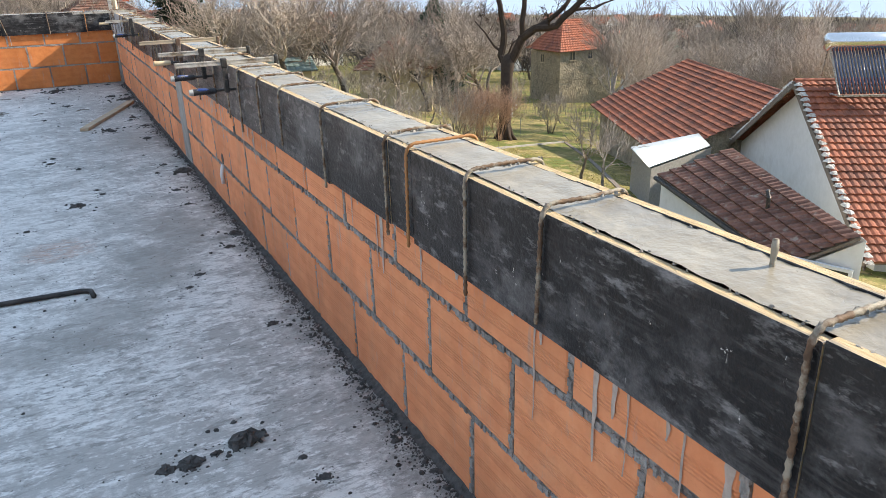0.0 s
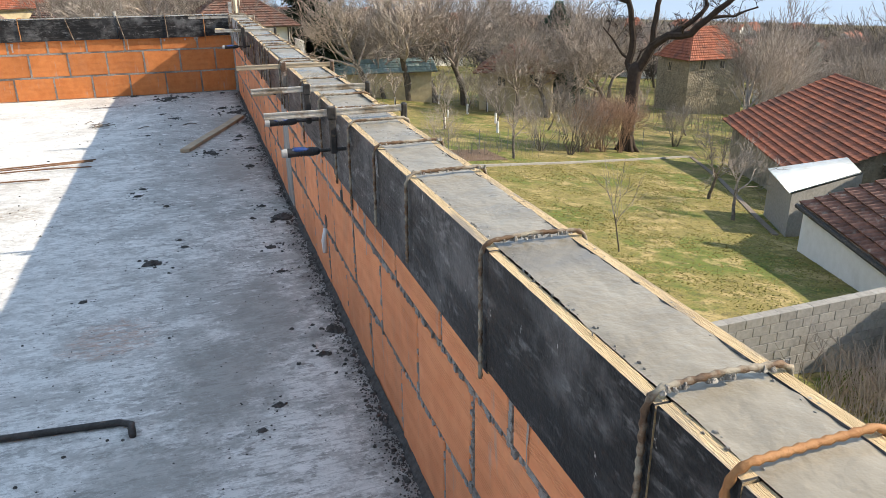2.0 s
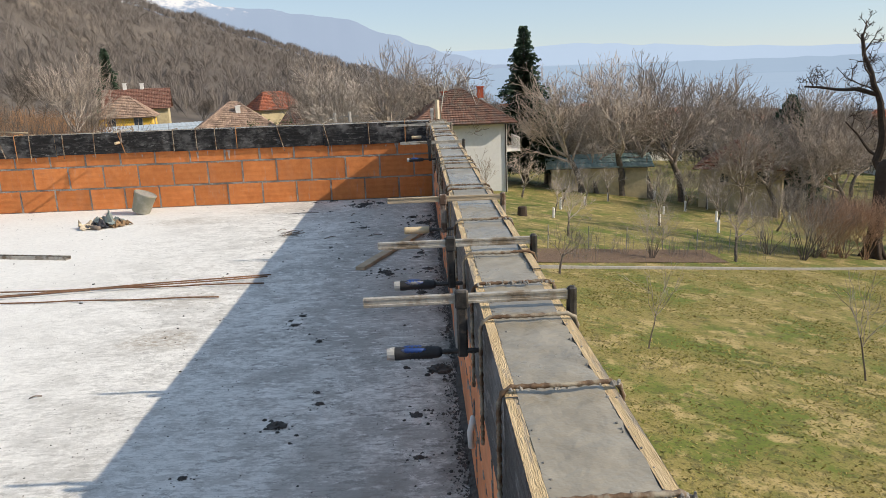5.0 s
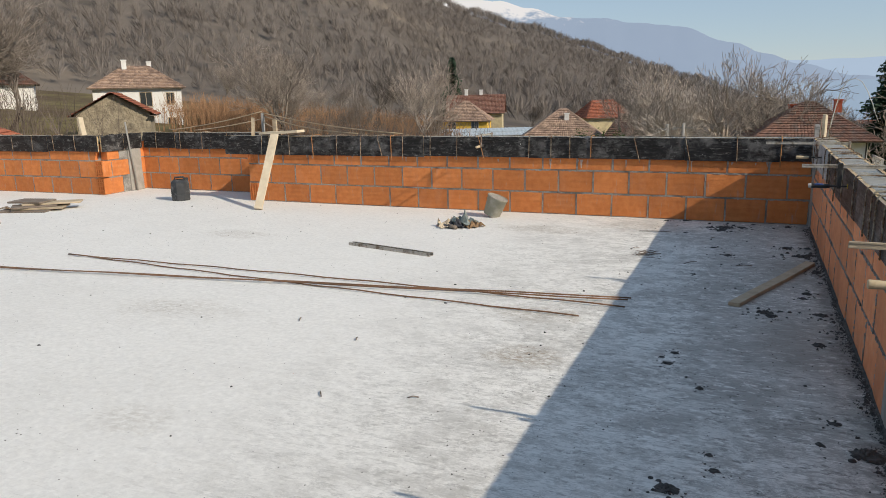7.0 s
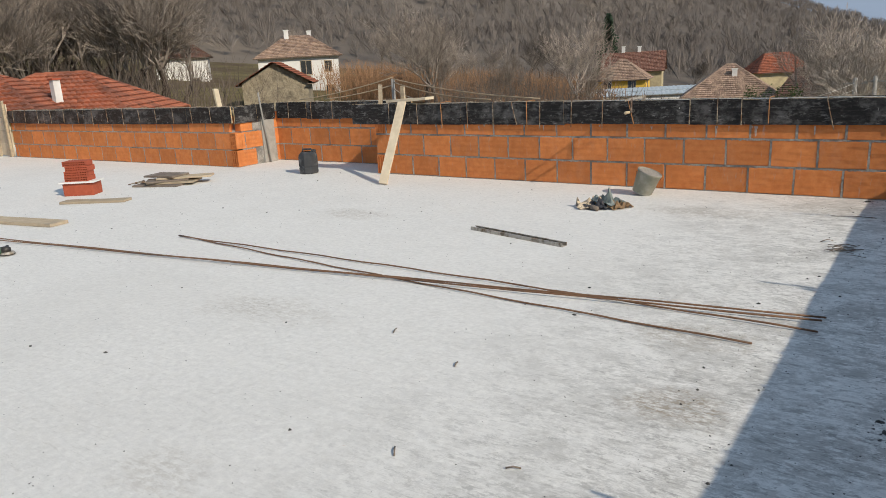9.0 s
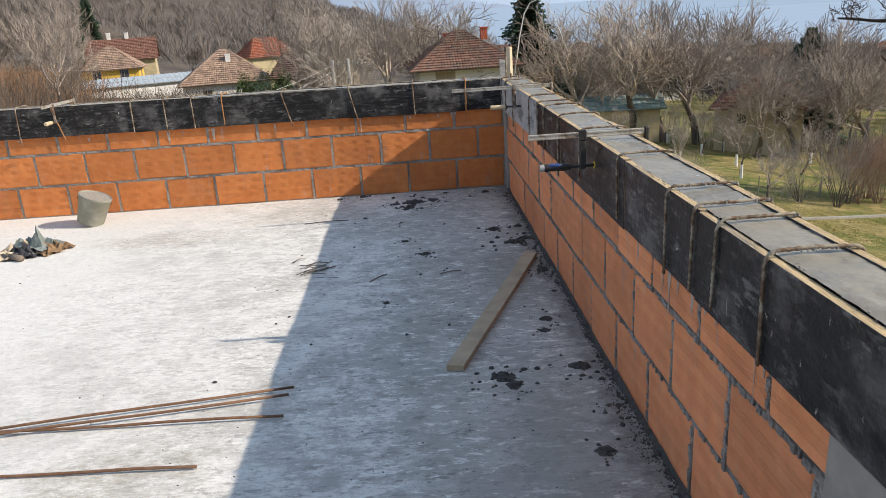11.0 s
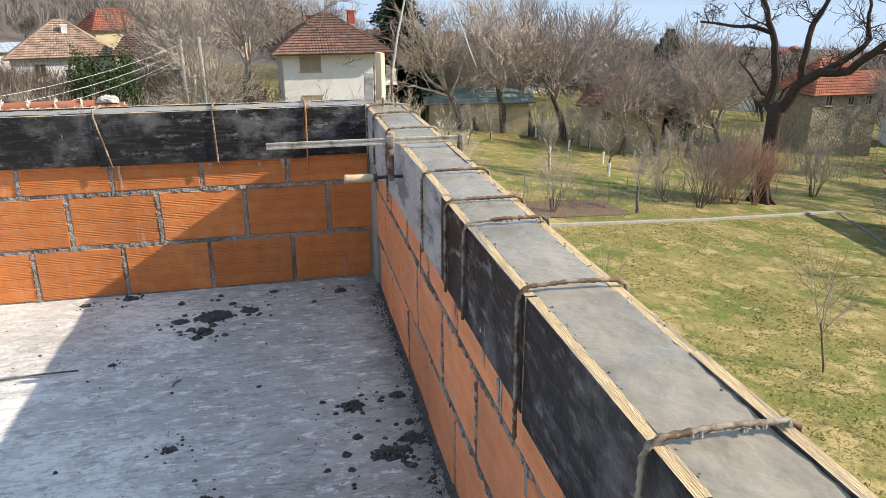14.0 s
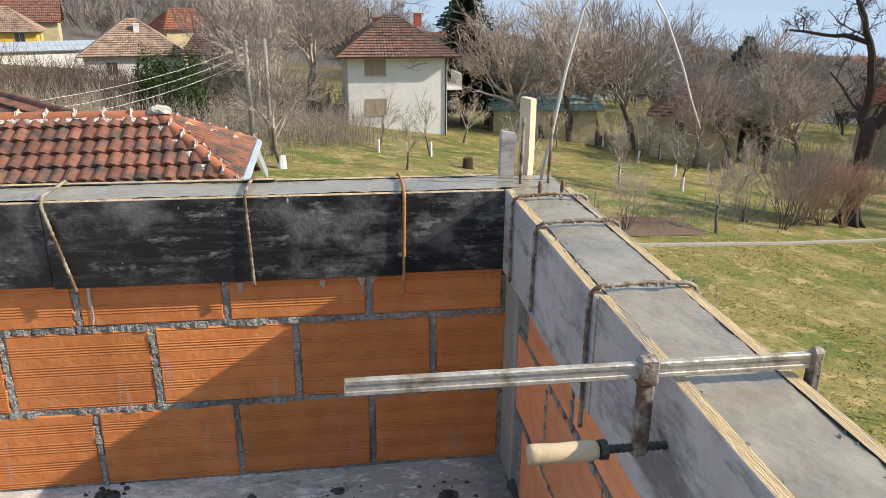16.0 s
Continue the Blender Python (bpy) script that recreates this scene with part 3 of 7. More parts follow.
def ground():
    s = Shape()
    radii = [0.0, 3, 6, 9, 12, 16, 20, 25, 30, 36, 43, 51, 60, 71, 84, 100, 120, 145, 175, 210, 250, 295, 345, 400, 460, 520, 575, 620, 700, 900, 1300, 2000, 3000, 4600]
    n = 180
    s.v.append((0, 0, ground_z(0, 0)))
    for r in radii[1:]:
        for k in range(n):
            a = 2 * math.pi * k / n
            x, y = r * math.sin(a), r * math.cos(a)
            z = ground_z(x, y)
            s.v.append((x, y, z))
    for k in range(n):
        s.f.append((0, 1 + (k + 1) % n, 1 + k))
    for i in range(len(radii) - 2):
        for k in range(n):
            a, b = 1 + i * n, 1 + (i + 1) * n
            s.f.append((a + k, a + (k + 1) % n, b + (k + 1) % n, b + k))
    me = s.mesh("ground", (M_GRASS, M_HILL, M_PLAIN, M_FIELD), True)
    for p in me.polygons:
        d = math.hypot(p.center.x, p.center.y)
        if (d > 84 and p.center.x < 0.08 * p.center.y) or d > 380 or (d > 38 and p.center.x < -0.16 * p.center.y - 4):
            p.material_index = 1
        # valley ground beyond 575 m takes the emissive haze colour too
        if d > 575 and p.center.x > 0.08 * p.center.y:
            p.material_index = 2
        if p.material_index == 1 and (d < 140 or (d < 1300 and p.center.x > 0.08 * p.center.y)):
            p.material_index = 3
    me.update()
    return tagged(new("ground", me), "sloping winter lawn running out to brown wooded hills", "ground", "", "structure")


ground()


def backdrop(name, label, dist, outline, material, foot=-160.0):
    """A far range, one tall sheet on a ring of the given radius: outline gives azimuth and elevation in degrees."""
    s = Shape()
    n = 0
    a0, a1 = outline[0][0], outline[-1][0]
    steps = 260
    for i in range(steps + 1):
        az = a0 + (a1 - a0) * i / steps
        el = lerp_table(outline, az) + 0.10 * noise.noise(Vector((az * 0.7, dist * 0.01, 0))) + 0.05 * noise.noise(Vector((az * 2.3, dist * 0.01, 4)))
        x, y = dist * math.sin(radians(az)), dist * math.cos(radians(az))
        top = 1.3 + dist * math.tan(radians(el))
        for k in range(9):
            t = k / 8
            pull = 1 + 0.06 * (1 - t)
            s.v.append((x / pull, y / pull, foot + (top - foot) * t))
        n += 1
    for i in range(n - 1):
        for k in range(8):
            a, b = i * 9 + k, (i + 1) * 9 + k
            s.f.append((a, b, b + 1, a + 1))
    return solid(name, s, material, label, "mountain", kind="structure", smooth=True)


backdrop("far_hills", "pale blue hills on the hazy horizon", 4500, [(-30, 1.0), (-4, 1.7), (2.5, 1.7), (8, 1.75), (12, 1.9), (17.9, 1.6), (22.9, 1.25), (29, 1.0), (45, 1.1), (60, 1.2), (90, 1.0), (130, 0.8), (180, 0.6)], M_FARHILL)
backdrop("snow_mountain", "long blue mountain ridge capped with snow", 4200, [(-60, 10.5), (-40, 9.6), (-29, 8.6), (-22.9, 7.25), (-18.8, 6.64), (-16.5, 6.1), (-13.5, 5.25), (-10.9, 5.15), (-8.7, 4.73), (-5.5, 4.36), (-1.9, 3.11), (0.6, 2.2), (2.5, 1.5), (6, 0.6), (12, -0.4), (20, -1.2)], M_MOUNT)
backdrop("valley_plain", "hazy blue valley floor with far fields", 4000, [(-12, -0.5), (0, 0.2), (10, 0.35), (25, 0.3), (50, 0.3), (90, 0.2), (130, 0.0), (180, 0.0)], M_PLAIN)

# ---- the setting: roof slab and parapet walls ----
TOP = 0.835
EAST = Matrix.Translation((-0.012, 0, 0))
THICK = 0.125
PITCH, COURSE = 0.3745, 0.2405

slab = Shape()
slab.box(-18.2, 0.30, -14.0, 1.0, -0.28, 0.0)
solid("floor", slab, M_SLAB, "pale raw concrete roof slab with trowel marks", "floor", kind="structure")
under = Shape()
under.box(-17.9, 0.02, -13.7, 0.7, -9.0, -0.28)
solid("wall_storey_below", under, M_PLASTER, "plain rendered storey under the roof slab", "wall", kind="structure")


def brick_mesh(length, height, thick=THICK - 0.004, seed=0, material=None):
    rnd = random.Random(seed)
    s = Shape().box(0, length, 0, thick, 0, height)
    s.v = [(x + rnd.uniform(-0.002, 0.002), y + rnd.uniform(-0.0015, 0.0015), z + rnd.uniform(-0.002, 0.002)) for x, y, z in s.v]
    return s.mesh("brick", material or M_BRICK, False, 0.004)


BRICKS = {}


def brick(wall, x0, x1, z0, z1, frame_m, number, material=None):
    """One hollow clay block on a wall; alike blocks share a mesh."""
    key = (round(x1 - x0, 2), round(z1 - z0, 2), number % 4, material)
    if key not in BRICKS:
        BRICKS[key] = brick_mesh(x1 - x0, z1 - z0, seed=number, material=material)
    ob = new("brick", BRICKS[key])
    ob.parent = wall
    rnd = random.Random(number * 7 + int(x0 * 100))
    ob.matrix_basis = frame_m @ pose(x0, rnd.uniform(-0.003, 0.002), z0 + rnd.uniform(-0.002, 0.002), 0, rnd.uniform(-0.25, 0.25), 0)
    return ob


def block_wall(name, label, m, length, phases, skip=(), courses=3, top=0.72, pitch=PITCH, material=None):
    """A wall of block courses along local x from 0 to length; its face is the plane y = 0 and it is as thick as a block.
    phases: where one upright joint of each course lies."""
    core = Shape().box(0.0, length, 0.004, THICK - 0.008, 0.0, top - 0.004)
    # uneven squeezed-out mortar lines
    rnd = random.Random(len(name) + int(length * 10))
    for c in range(1, courses):
        z = c * COURSE
        x = 0.0
        while x < length:
            w = rnd.uniform(0.006, 0.02)
            core.box(x, min(length, x + w), rnd.uniform(-0.004, 0.005), 0.02, z - rnd.uniform(0.007, 0.0125), z + rnd.uniform(0.005, 0.0095))
            x += w
    for c in range(courses):
        x = phases[c] - math.floor(phases[c] / pitch) * pitch
        while x < length:
            z = c * COURSE
            while z < min(top, (c + 1) * COURSE) - 0.03:
                hgt = rnd.uniform(0.008, 0.022)
                core.box(x - rnd.uniform(0.004, 0.010), x + rnd.uniform(0.004, 0.010), rnd.uniform(-0.004, 0.003), 0.02, z, z + hgt)
                z += hgt
            x += pitch
    wall = solid(name, core, M_MORTAR, label, "wall", m, kind="structure")
    n = 0
    for c in range(courses):
        z0 = c * COURSE + 0.008
        z1 = min(top, (c + 1) * COURSE - 0.008)
        k0 = math.floor((0 - phases[c]) / pitch)
        x = phases[c] + k0 * pitch
        while x < length:
            a, b = max(0.0, x + 0.008), min(length, x + pitch - 0.008)
            if b - a > 0.04 and not any(s0 < (a + b) / 2 < s1 for s0, s1 in skip):
                brick(wall, a, b, z0, z1, Matrix(), n, material)
            n += 1
            x += pitch
    return wall


def hollow_mesh(length, width, height, nx=3, nz=4, material=None):
    """A hollow clay block with open cells through its length (along y)."""
    s = Shape()
    t = 0.010
    s.box(0, t, 0, length, 0, height).box(width - t, width, 0, length, 0, height)
    s.box(t, width - t, 0, length, 0, t).box(t, width - t, 0, length, height - t, height)
    for i in range(1, nx):
        x = width * i / nx
        s.box(x - t / 2, x + t / 2, 0, length, t, height - t)
    for i in range(1, nz):
        z = height * i / nz
        s.box(t, width - t, 0.001, length - 0.001, z - t / 2, z + t / 2)
    return s.mesh("brick", material or M_BRICK)


# walls run along local x, the face looks along local -y
M_EASTWALL = EAST @ pose(0, 0, 0, 0, 0, -90)   # local x runs back along the wall, away from the corner
wall_east = block_wall("wall_east_1", "orange hollow clay block parapet with grey mortar joints", M_EASTWALL, 4.52,
                       (0.945, 0.78, 0.96), skip=((0.0, 0.12),), pitch=0.370, material=M_BOUNCEBRICK)
wall_east_2 = block_wall("wall_east_2", "orange hollow clay block parapet smeared with mortar", M_EASTWALL @ pose(4.74, 0, 0), 8.85,
                         (8.58 - 4.74, 8.372 - 4.74, 8.56 - 4.74), pitch=0.3815, material=M_BOUNCEBRICK)
wall_north = block_wall("wall_north", "orange hollow clay block parapet in sun and shade", pose(-6.55, 0, 0), 6.54,
                        (6.55 - 0.40, 6.55 - 0.225, 6.55 - 0.40))
wall_recess = block_wall("wall_north_recess", "orange clay block parapet set back in a bay", pose(-8.98, 0.66, 0), 2.55, (0.1, 0.28, 0.12))
part("brick", hollow_mesh(0.3, THICK, 0.225), None, wall_north, "block end with open cells", m=pose(0.0, -0.012, 0.008))
part("brick", hollow_mesh(0.3, THICK, 0.225), None, wall_north, "block end with open cells", m=pose(0.0, -0.012, 0.495))
ret = block_wall("wall_north_return", "short return of orange clay blocks beside the bay", pose(-6.55 + THICK, 0.12, 0, 0, 0, 90), 0.66, (0.1, 0.28, 0.12))
wall_return = block_wall("wall_bay_side", "short return of orange clay blocks with a concrete pier", pose(-8.98, -0.02, 0, 0, 0, 90), 0.85, (0.25, 0.06, 0.22), skip=((0.36, 0.60),))
m3 = pose(-14.95, -0.285, 0, 0, 0, 1.6)
wall_left = block_wall("wall_north_far", "orange clay block parapet running to the far corner", m3, 5.85, (0.1, 0.29, 0.12))
part("brick", hollow_mesh(0.3, THICK, 0.225), None, wall_left, "block end with open cells", m=pose(5.85, -0.012, 0.008))
part("brick", hollow_mesh(0.3, THICK, 0.225), None, wall_left, "block end with open cells", m=pose(5.85, -0.012, 0.252))
block_wall("wall_west", "orange clay block parapet at the far edge of the slab", pose(-17.6, -0.6, 0, 0, 0, -90) @ pose(0, 0, 0, 0, 0, 180) @ pose(-13.0, 0, 0), 13.0, (0.1, 0.28, 0.12))
block_wall("wall_south", "orange clay block parapet closing the slab", pose(0.1, -13.6, 0, 0, 0, 180), 17.8, (0.1, 0.28, 0.12))


def pier(name, label, m, w, h, proud=0.012):
    s = Shape().box(0, w, -proud, THICK, 0, h)
    return solid(name, s, M_COLUMN, label, "column", m, kind="structure", bevel=0.006)


pier("column_corner", "grey cast concrete pier in the parapet corner", M_EASTWALL, 0.13, 0.63)
pier("column_east", "grey cast concrete pier in the parapet", M_EASTWALL @ pose(4.51, 0, 0), 0.24, 0.63, 0.004)
pier("column_bay", "grey cast concrete pier beside the bay", pose(-8.98, -0.02, 0, 0, 0, 90) @ pose(0.37, 0, 0), 0.24, 0.7, 0.02)


# ---- formwork, fresh ring beam ----
def board(parent, x0, x1, y0, y1, z0, z1, material, label=""):
    """A sheet of plywood: filmed faces, raw sawn edge on top."""
    s = Shape().box(x0, x1, y0, y1, z0, z1)
    me = s.mesh("board", (material, M_PLYEDGE), False, 0.0015)
    for p in me.polygons:
        if abs(p.normal.z) > 0.8 or abs(p.normal.x) > 0.8:
            p.material_index = 1
    return part("board", me, None, parent, label)


def formwork(name, label, m, cuts, bottom=0.61, grey_until=None, outer=True):
    """Boards on both sides of a wall with the beam between; local frame as for block_wall."""
    f = thing(name, label, "formwork", m)
    rnd = random.Random(int(cuts[-1] * 100))
    for a, b in zip(cuts, cuts[1:]):
        grey = grey_until is not None and b <= grey_until
        dz, dy = rnd.uniform(-0.012, 0.006), rnd.uniform(-0.004, 0.0)
        board(f, a + 0.001, b - 0.001, -0.024 + dy, -0.002 + dy, bottom + dz, TOP + rnd.uniform(-0.006, 0.004), M_GREYPLY if grey else M_FILM,
              "cement-smeared plywood board" if grey else "")
    if outer:
        step = 1.25
        x = cuts[0]
        while x < cuts[-1]:
            b = min(cuts[-1], x + step)
            board(f, x + 0.001, b - 0.001, THICK + 0.002, THICK + 0.024, bottom, TOP + rnd.uniform(-0.004, 0.004), M_FILM)
            x += step
    return f


def fresh_beam(name, m, x0, x1, seed):
    """The wet concrete between the boards, with an uneven floated top."""
    s = Shape()
    rnd = random.Random(seed)
    rough_patch = (lambda x: smoothstep(6.6, 6.68, x) * (1 - smoothstep(6.92, 7.0, x))) if seed == 1 else (lambda x: 0.0)
    n = int((x1 - x0) / 0.018)
    cols = 9
    for i in range(n + 1):
        x = x0 + (x1 - x0) * i / n
        for k in range(cols):
            y = 0.0 + THICK * k / (cols - 1)
            edge = 0.0025 if k in (0, cols - 1) else 0.0
            z = TOP - 0.001 + 0.0025 * noise.noise(Vector((x * 3 + seed, y * 9, 0))) + 0.003 * noise.noise(Vector((x * 14, y * 22, seed))) + 0.0022 * noise.noise(Vector((x * 38, y * 46, seed + 3))) + rough_patch(x) * 0.006 * noise.noise(Vector((x * 55, y * 60, seed + 8))) - edge * rnd.random()
            s.v.append((x, y - (0.006 if k == 0 else -0.004 if k == cols - 1 else 0), z))
    for i in range(n):
        for k in range(cols - 1):
            a = i * cols + k
            s.f.append((a, a + cols, a + cols + 1, a + 1))
    b = len(s.v)
    s.box(x0, x1, 0.002, THICK - 0.002, 0.722, TOP - 0.045)
    return solid(name, s, M_WET, "freshly poured grey concrete ring beam, still wet", "concrete beam", m, kind="structure", smooth=True)


fw_east = formwork("formwork_east", "black film-faced plywood shuttering clamped along the parapet", M_EASTWALL,
                   [0.02, 0.36, 0.75, 1.64, 2.285, 2.80, 3.33, 3.95, 5.1, 5.66, 6.3, 6.985, 7.75, 8.222, 8.355, 9.41, 10.7, 11.9, 13.0, 13.55], grey_until=1.7)
fw_north = formwork("formwork_north", "black film-faced plywood shuttering on the sunlit parapet", pose(-6.55, 0, 0), [-0.34, 0.35, 1.25, 2.5, 3.75, 4.2, 5.365, 6.24, 6.512])
fw_recess = formwork("formwork_recess", "scuffed black plywood shuttering in the bay", pose(-8.98, 0.66, 0), [0.05, 0.65, 1.3, 2.4])
fw_bay = formwork("formwork_bay_side", "scuffed black plywood shuttering on the return", pose(-8.98, -0.02, 0, 0, 0, 90), [-0.10, 0.3, 0.64])
fw_far = formwork("formwork_far", "worn black plywood shuttering along the far parapet", m3, [0.0, 0.6, 1.2, 1.8, 2.4, 3.0, 3.6, 4.3, 5.0, 5.95])
fresh_beam("beam_east", M_EASTWALL, 0.0, 13.5, 1)
fresh_beam("beam_north", pose(-6.55, 0, 0), -0.3, 6.67, 2)
fresh_beam("beam_recess", pose(-8.98, 0.66, 0), 0, 2.4, 3)
fresh_beam("beam_far", m3, 0, 5.85, 4)


def bar_points(rnd, spread=0.0):
    """A U of bent bar over the boards: local x along the wall, y across it."""
    a, b = rnd.uniform(-0.005, 0.005), rnd.uniform(-0.012, 0.012)
    z = TOP + 0.010
    leg = rnd.uniform(0.56, 0.635)
    y0, y1 = -0.034, THICK + 0.034
    return [(spread + b * 0.8, y0, leg), (a * 0.6, y0, z - 0.025), (a * 0.3, y0 + 0.006, z - 0.008), (0, y0 + 0.02, z),
            (a, (y0 + y1) / 2, z + rnd.uniform(-0.002, 0.004)), (b * 0.5, y1 - 0.02, z), (b * 0.5, y1 - 0.005, z - 0.008), (b * 0.5, y1, z - 0.025), (b * 0.5, y1, leg + 0.1)]


def ribbed(points, r, label_rnd, step=0.009):
    """A ribbed reinforcing bar along a path."""
    pts = [Vector(p) for p in points]
    out, radii = [], []
    k = 0
    for p, q in zip(pts, pts[1:]):
        n = max(1, int((q - p).length / step))
        for i in range(n):
            out.append(p.lerp(q, i / n))
            radii.append(r * (1.26 if k % 2 else 0.84))
            k += 1
    out.append(pts[-1])
    radii.append(r)
    return Shape().tube(out, radii, 6)


def stirrup(m, seed, orange=False, crumbs=0, spread=0.0):
    rnd = random.Random(seed)
    t = thing("rebar_clip", "orange rusted U-shaped rebar clip over the boards" if orange else "rusty U-shaped rebar clip caked with mortar", "rebar", m, "rebar clips holding the shuttering")
    part("bar", ribbed(bar_points(rnd, spread), 0.0041, rnd, 0.008), M_ORANGEBAR if orange else M_REBAR, t, smooth=True)
    if crumbs:
        s = Shape()
        for i in range(crumbs):
            y = rnd.uniform(-0.02, THICK + 0.03)
            r = rnd.uniform(0.002, 0.005)
            s.lump((rnd.uniform(-0.006, 0.006), y, TOP + 0.008), r, r, rnd.uniform(0.002, 0.006), seed * 50 + i, 6, 2)
        tagged(part("mortar_crust", s, M_GREYCRUMB, t, "dried mortar crust"), kind="stuff")
    return t


for i, (u, kind) in enumerate([(0.135, 2), (0.36, 2), (0.73, 2), (1.42, 0), (1.715, 1), (1.897, 1), (2.268, 0), (2.71, 1), (3.268, 2), (3.745, 2), (3.932, 2), (4.07, 1), (4.30, 2), (4.868, 1), (4.985, 1),
                               (5.645, 1), (6.11, 0), (6.404, 3), (6.64, 0), (6.969, 2), (7.277, 3), (7.735, 3), (8.214, 3), (8.348, -1), (8.62, 3), (8.885, 1), (9.40, 2), (9.9, 1), (10.5, 1), (11.2, 1)]):
    stirrup(M_EASTWALL @ pose(u, 0, 0), 100 + i, kind < 0, max(0, kind) * 12)
for i, x in enumerate([-0.305, -0.70, -1.18, -1.675, -2.12, -2.345, -2.55, -2.792, -3.37, -3.63, -3.963, -4.315, -4.47, -4.645, -4.871, -5.203, -5.55, -5.89, -6.30]):
    stirrup(pose(x, 0, 0), 300 + i, i % 4 == 0, 3 if i % 4 == 0 else 0, 0.05 if i in (2, 3, 8, 13) else 0.0)
for i, x in enumerate([0.3, 0.75, 1.15, 1.6, 2.05]):
    stirrup(pose(-8.98 + x, 0.66, 0), 340 + i)
for i in range(14):
    stirrup(m3 @ pose(0.2 + i * 0.41, 0, 0), 360 + i)


# ---- clamps across the boards ----
def bar_clamp(m, inner, outer, grip, label, arm=-0.072, rail_mat=None):
    """A sliding bar clamp: rail across the boards, fixed jaw outside, sliding arm and screw handle inside. Local y runs outwards."""
    t = thing("bar_clamp", label, "clamp", m, "clamps across the shuttering")
    z = TOP + 0.014
    rail = Shape().box(-0.0035, 0.0035, inner, outer, z, z + 0.021)
    for q in (-1, 1):
        rail.box(q * 0.0040 - 0.0012, q * 0.0040 + 0.0012, inner + 0.001, outer - 0.01, z + 0.0145, z + 0.0208).box(q * 0.0040 - 0.0012, q * 0.0040 + 0.0012, inner + 0.001, outer - 0.01, z + 0.0002, z + 0.0065)
    part("rail", rail, rail_mat or M_STEEL, t, "flat steel rail" if rail_mat is None else "wooden rail", bevel=0.001)
    part("fixed_jaw", Shape().box(-0.008, 0.008, outer - 0.009, outer + 0.012, z - 0.075, z + 0.028), M_RUSTJAW if grip == "wood" else M_DARKSTEEL, t, bevel=0.006)
    a = arm
    part("sliding_arm", Shape().box(-0.009, 0.009, a - 0.014, a + 0.014, z - 0.012, z + 0.029).box(-0.007, 0.007, a - 0.011, a + 0.011, z - 0.118, z - 0.008),
         M_RUSTJAW if grip == "wood" else M_DARKSTEEL, t, bevel=0.004)
    zs = z - 0.105
    screw = [(0, a - 0.05 + i * 0.004, zs) for i in range(25)]
    part("screw", Shape().tube(screw, [0.0065 if i % 2 else 0.005 for i in range(25)], 8), M_DARKSTEEL, t, smooth=True)
    part("pad", Shape().tube([(0, a + 0.042, zs), (0, a + 0.052, zs)], 0.014, 10), M_YELLOW if grip == "yellow" else M_DARKSTEEL, t)
    h0, h1 = a - 0.045, a - 0.150
    prof = ((0.0, 0.009), (0.06, 0.012), (0.25, 0.0138), (0.6, 0.012), (0.9, 0.0145), (0.97, 0.013), (1.0, 0.009))
    pts = [(0, h0 + (h1 - h0) * f, zs) for f, r in prof]
    if grip == "wood":
        h = part("handle", Shape().tube([(0, h0 - 0.012 + (h1 - h0 + 0.012) * f, zs) for f, r in prof], [0.011, 0.013, 0.0138, 0.013, 0.0142, 0.0142, 0.0125], 12), M_HANDLE, t, "pale turned wooden handle", True)
        part("ferrule", Shape().tube([(0, h0, zs), (0, h0 - 0.010, zs)], 0.0135, 10), M_DARKSTEEL, h)
    else:
        h = part("handle", Shape().tube(pts, [r for f, r in prof], 12), M_BLACKGRIP, t, "black and blue grip", True)
        for q in (-1, 1):
            part("blue_inlay", Shape().tube([(q * 0.0065, h1 + 0.020, zs + 0.0085), (q * 0.0072, h1 + 0.032, zs + 0.0088), (q * 0.0072, h1 + 0.06, zs + 0.0082), (q * 0.006, h1 + 0.078, zs + 0.0075)], [0.003, 0.0062, 0.0058, 0.002], 8), M_BLUE, h, smooth=True)
        for i in range(6):
            part("grip_ridge", Shape().tube([(0, h0 - 0.02 - i * 0.009, zs), (0, h0 - 0.023 - i * 0.009, zs)], 0.0144, 12), M_BLACKGRIP, h)
        part("end_cap", Shape().tube([(0, h1 + 0.006, zs), (0, h1 - 0.010, zs)], [0.0145, 0.012], 12), M_CAP, h, "worn pale grey end cap")
    return t


def clamp_at(u, inner, outer, grip, label, arm=-0.072, rail_mat=None, turn=0.0):
    return bar_clamp(M_EASTWALL @ pose(u, 0, 0, 0, 0, turn), inner, outer, grip, label, arm, rail_mat)


clamp_at(1.045, -0.447, 0.165, "wood", "long zinc bar clamp with a wooden handle", -0.064)
clamp_at(2.94, -0.273, 0.163, "yellow", "steel bar clamp with blue grip and yellow pad", -0.072)
clamp_at(5.307, -0.269, 0.163, "wood", "wooden-railed clamp with a pale handle", -0.06, M_WOOD)
clamp_at(6.045, -0.265, 0.163, "blue", "steel bar clamp with black and blue grip", -0.065)
clamp_at(6.555, -0.268, 0.163, "blue", "steel bar clamp with black and blue grip, mortar-flecked", -0.065)


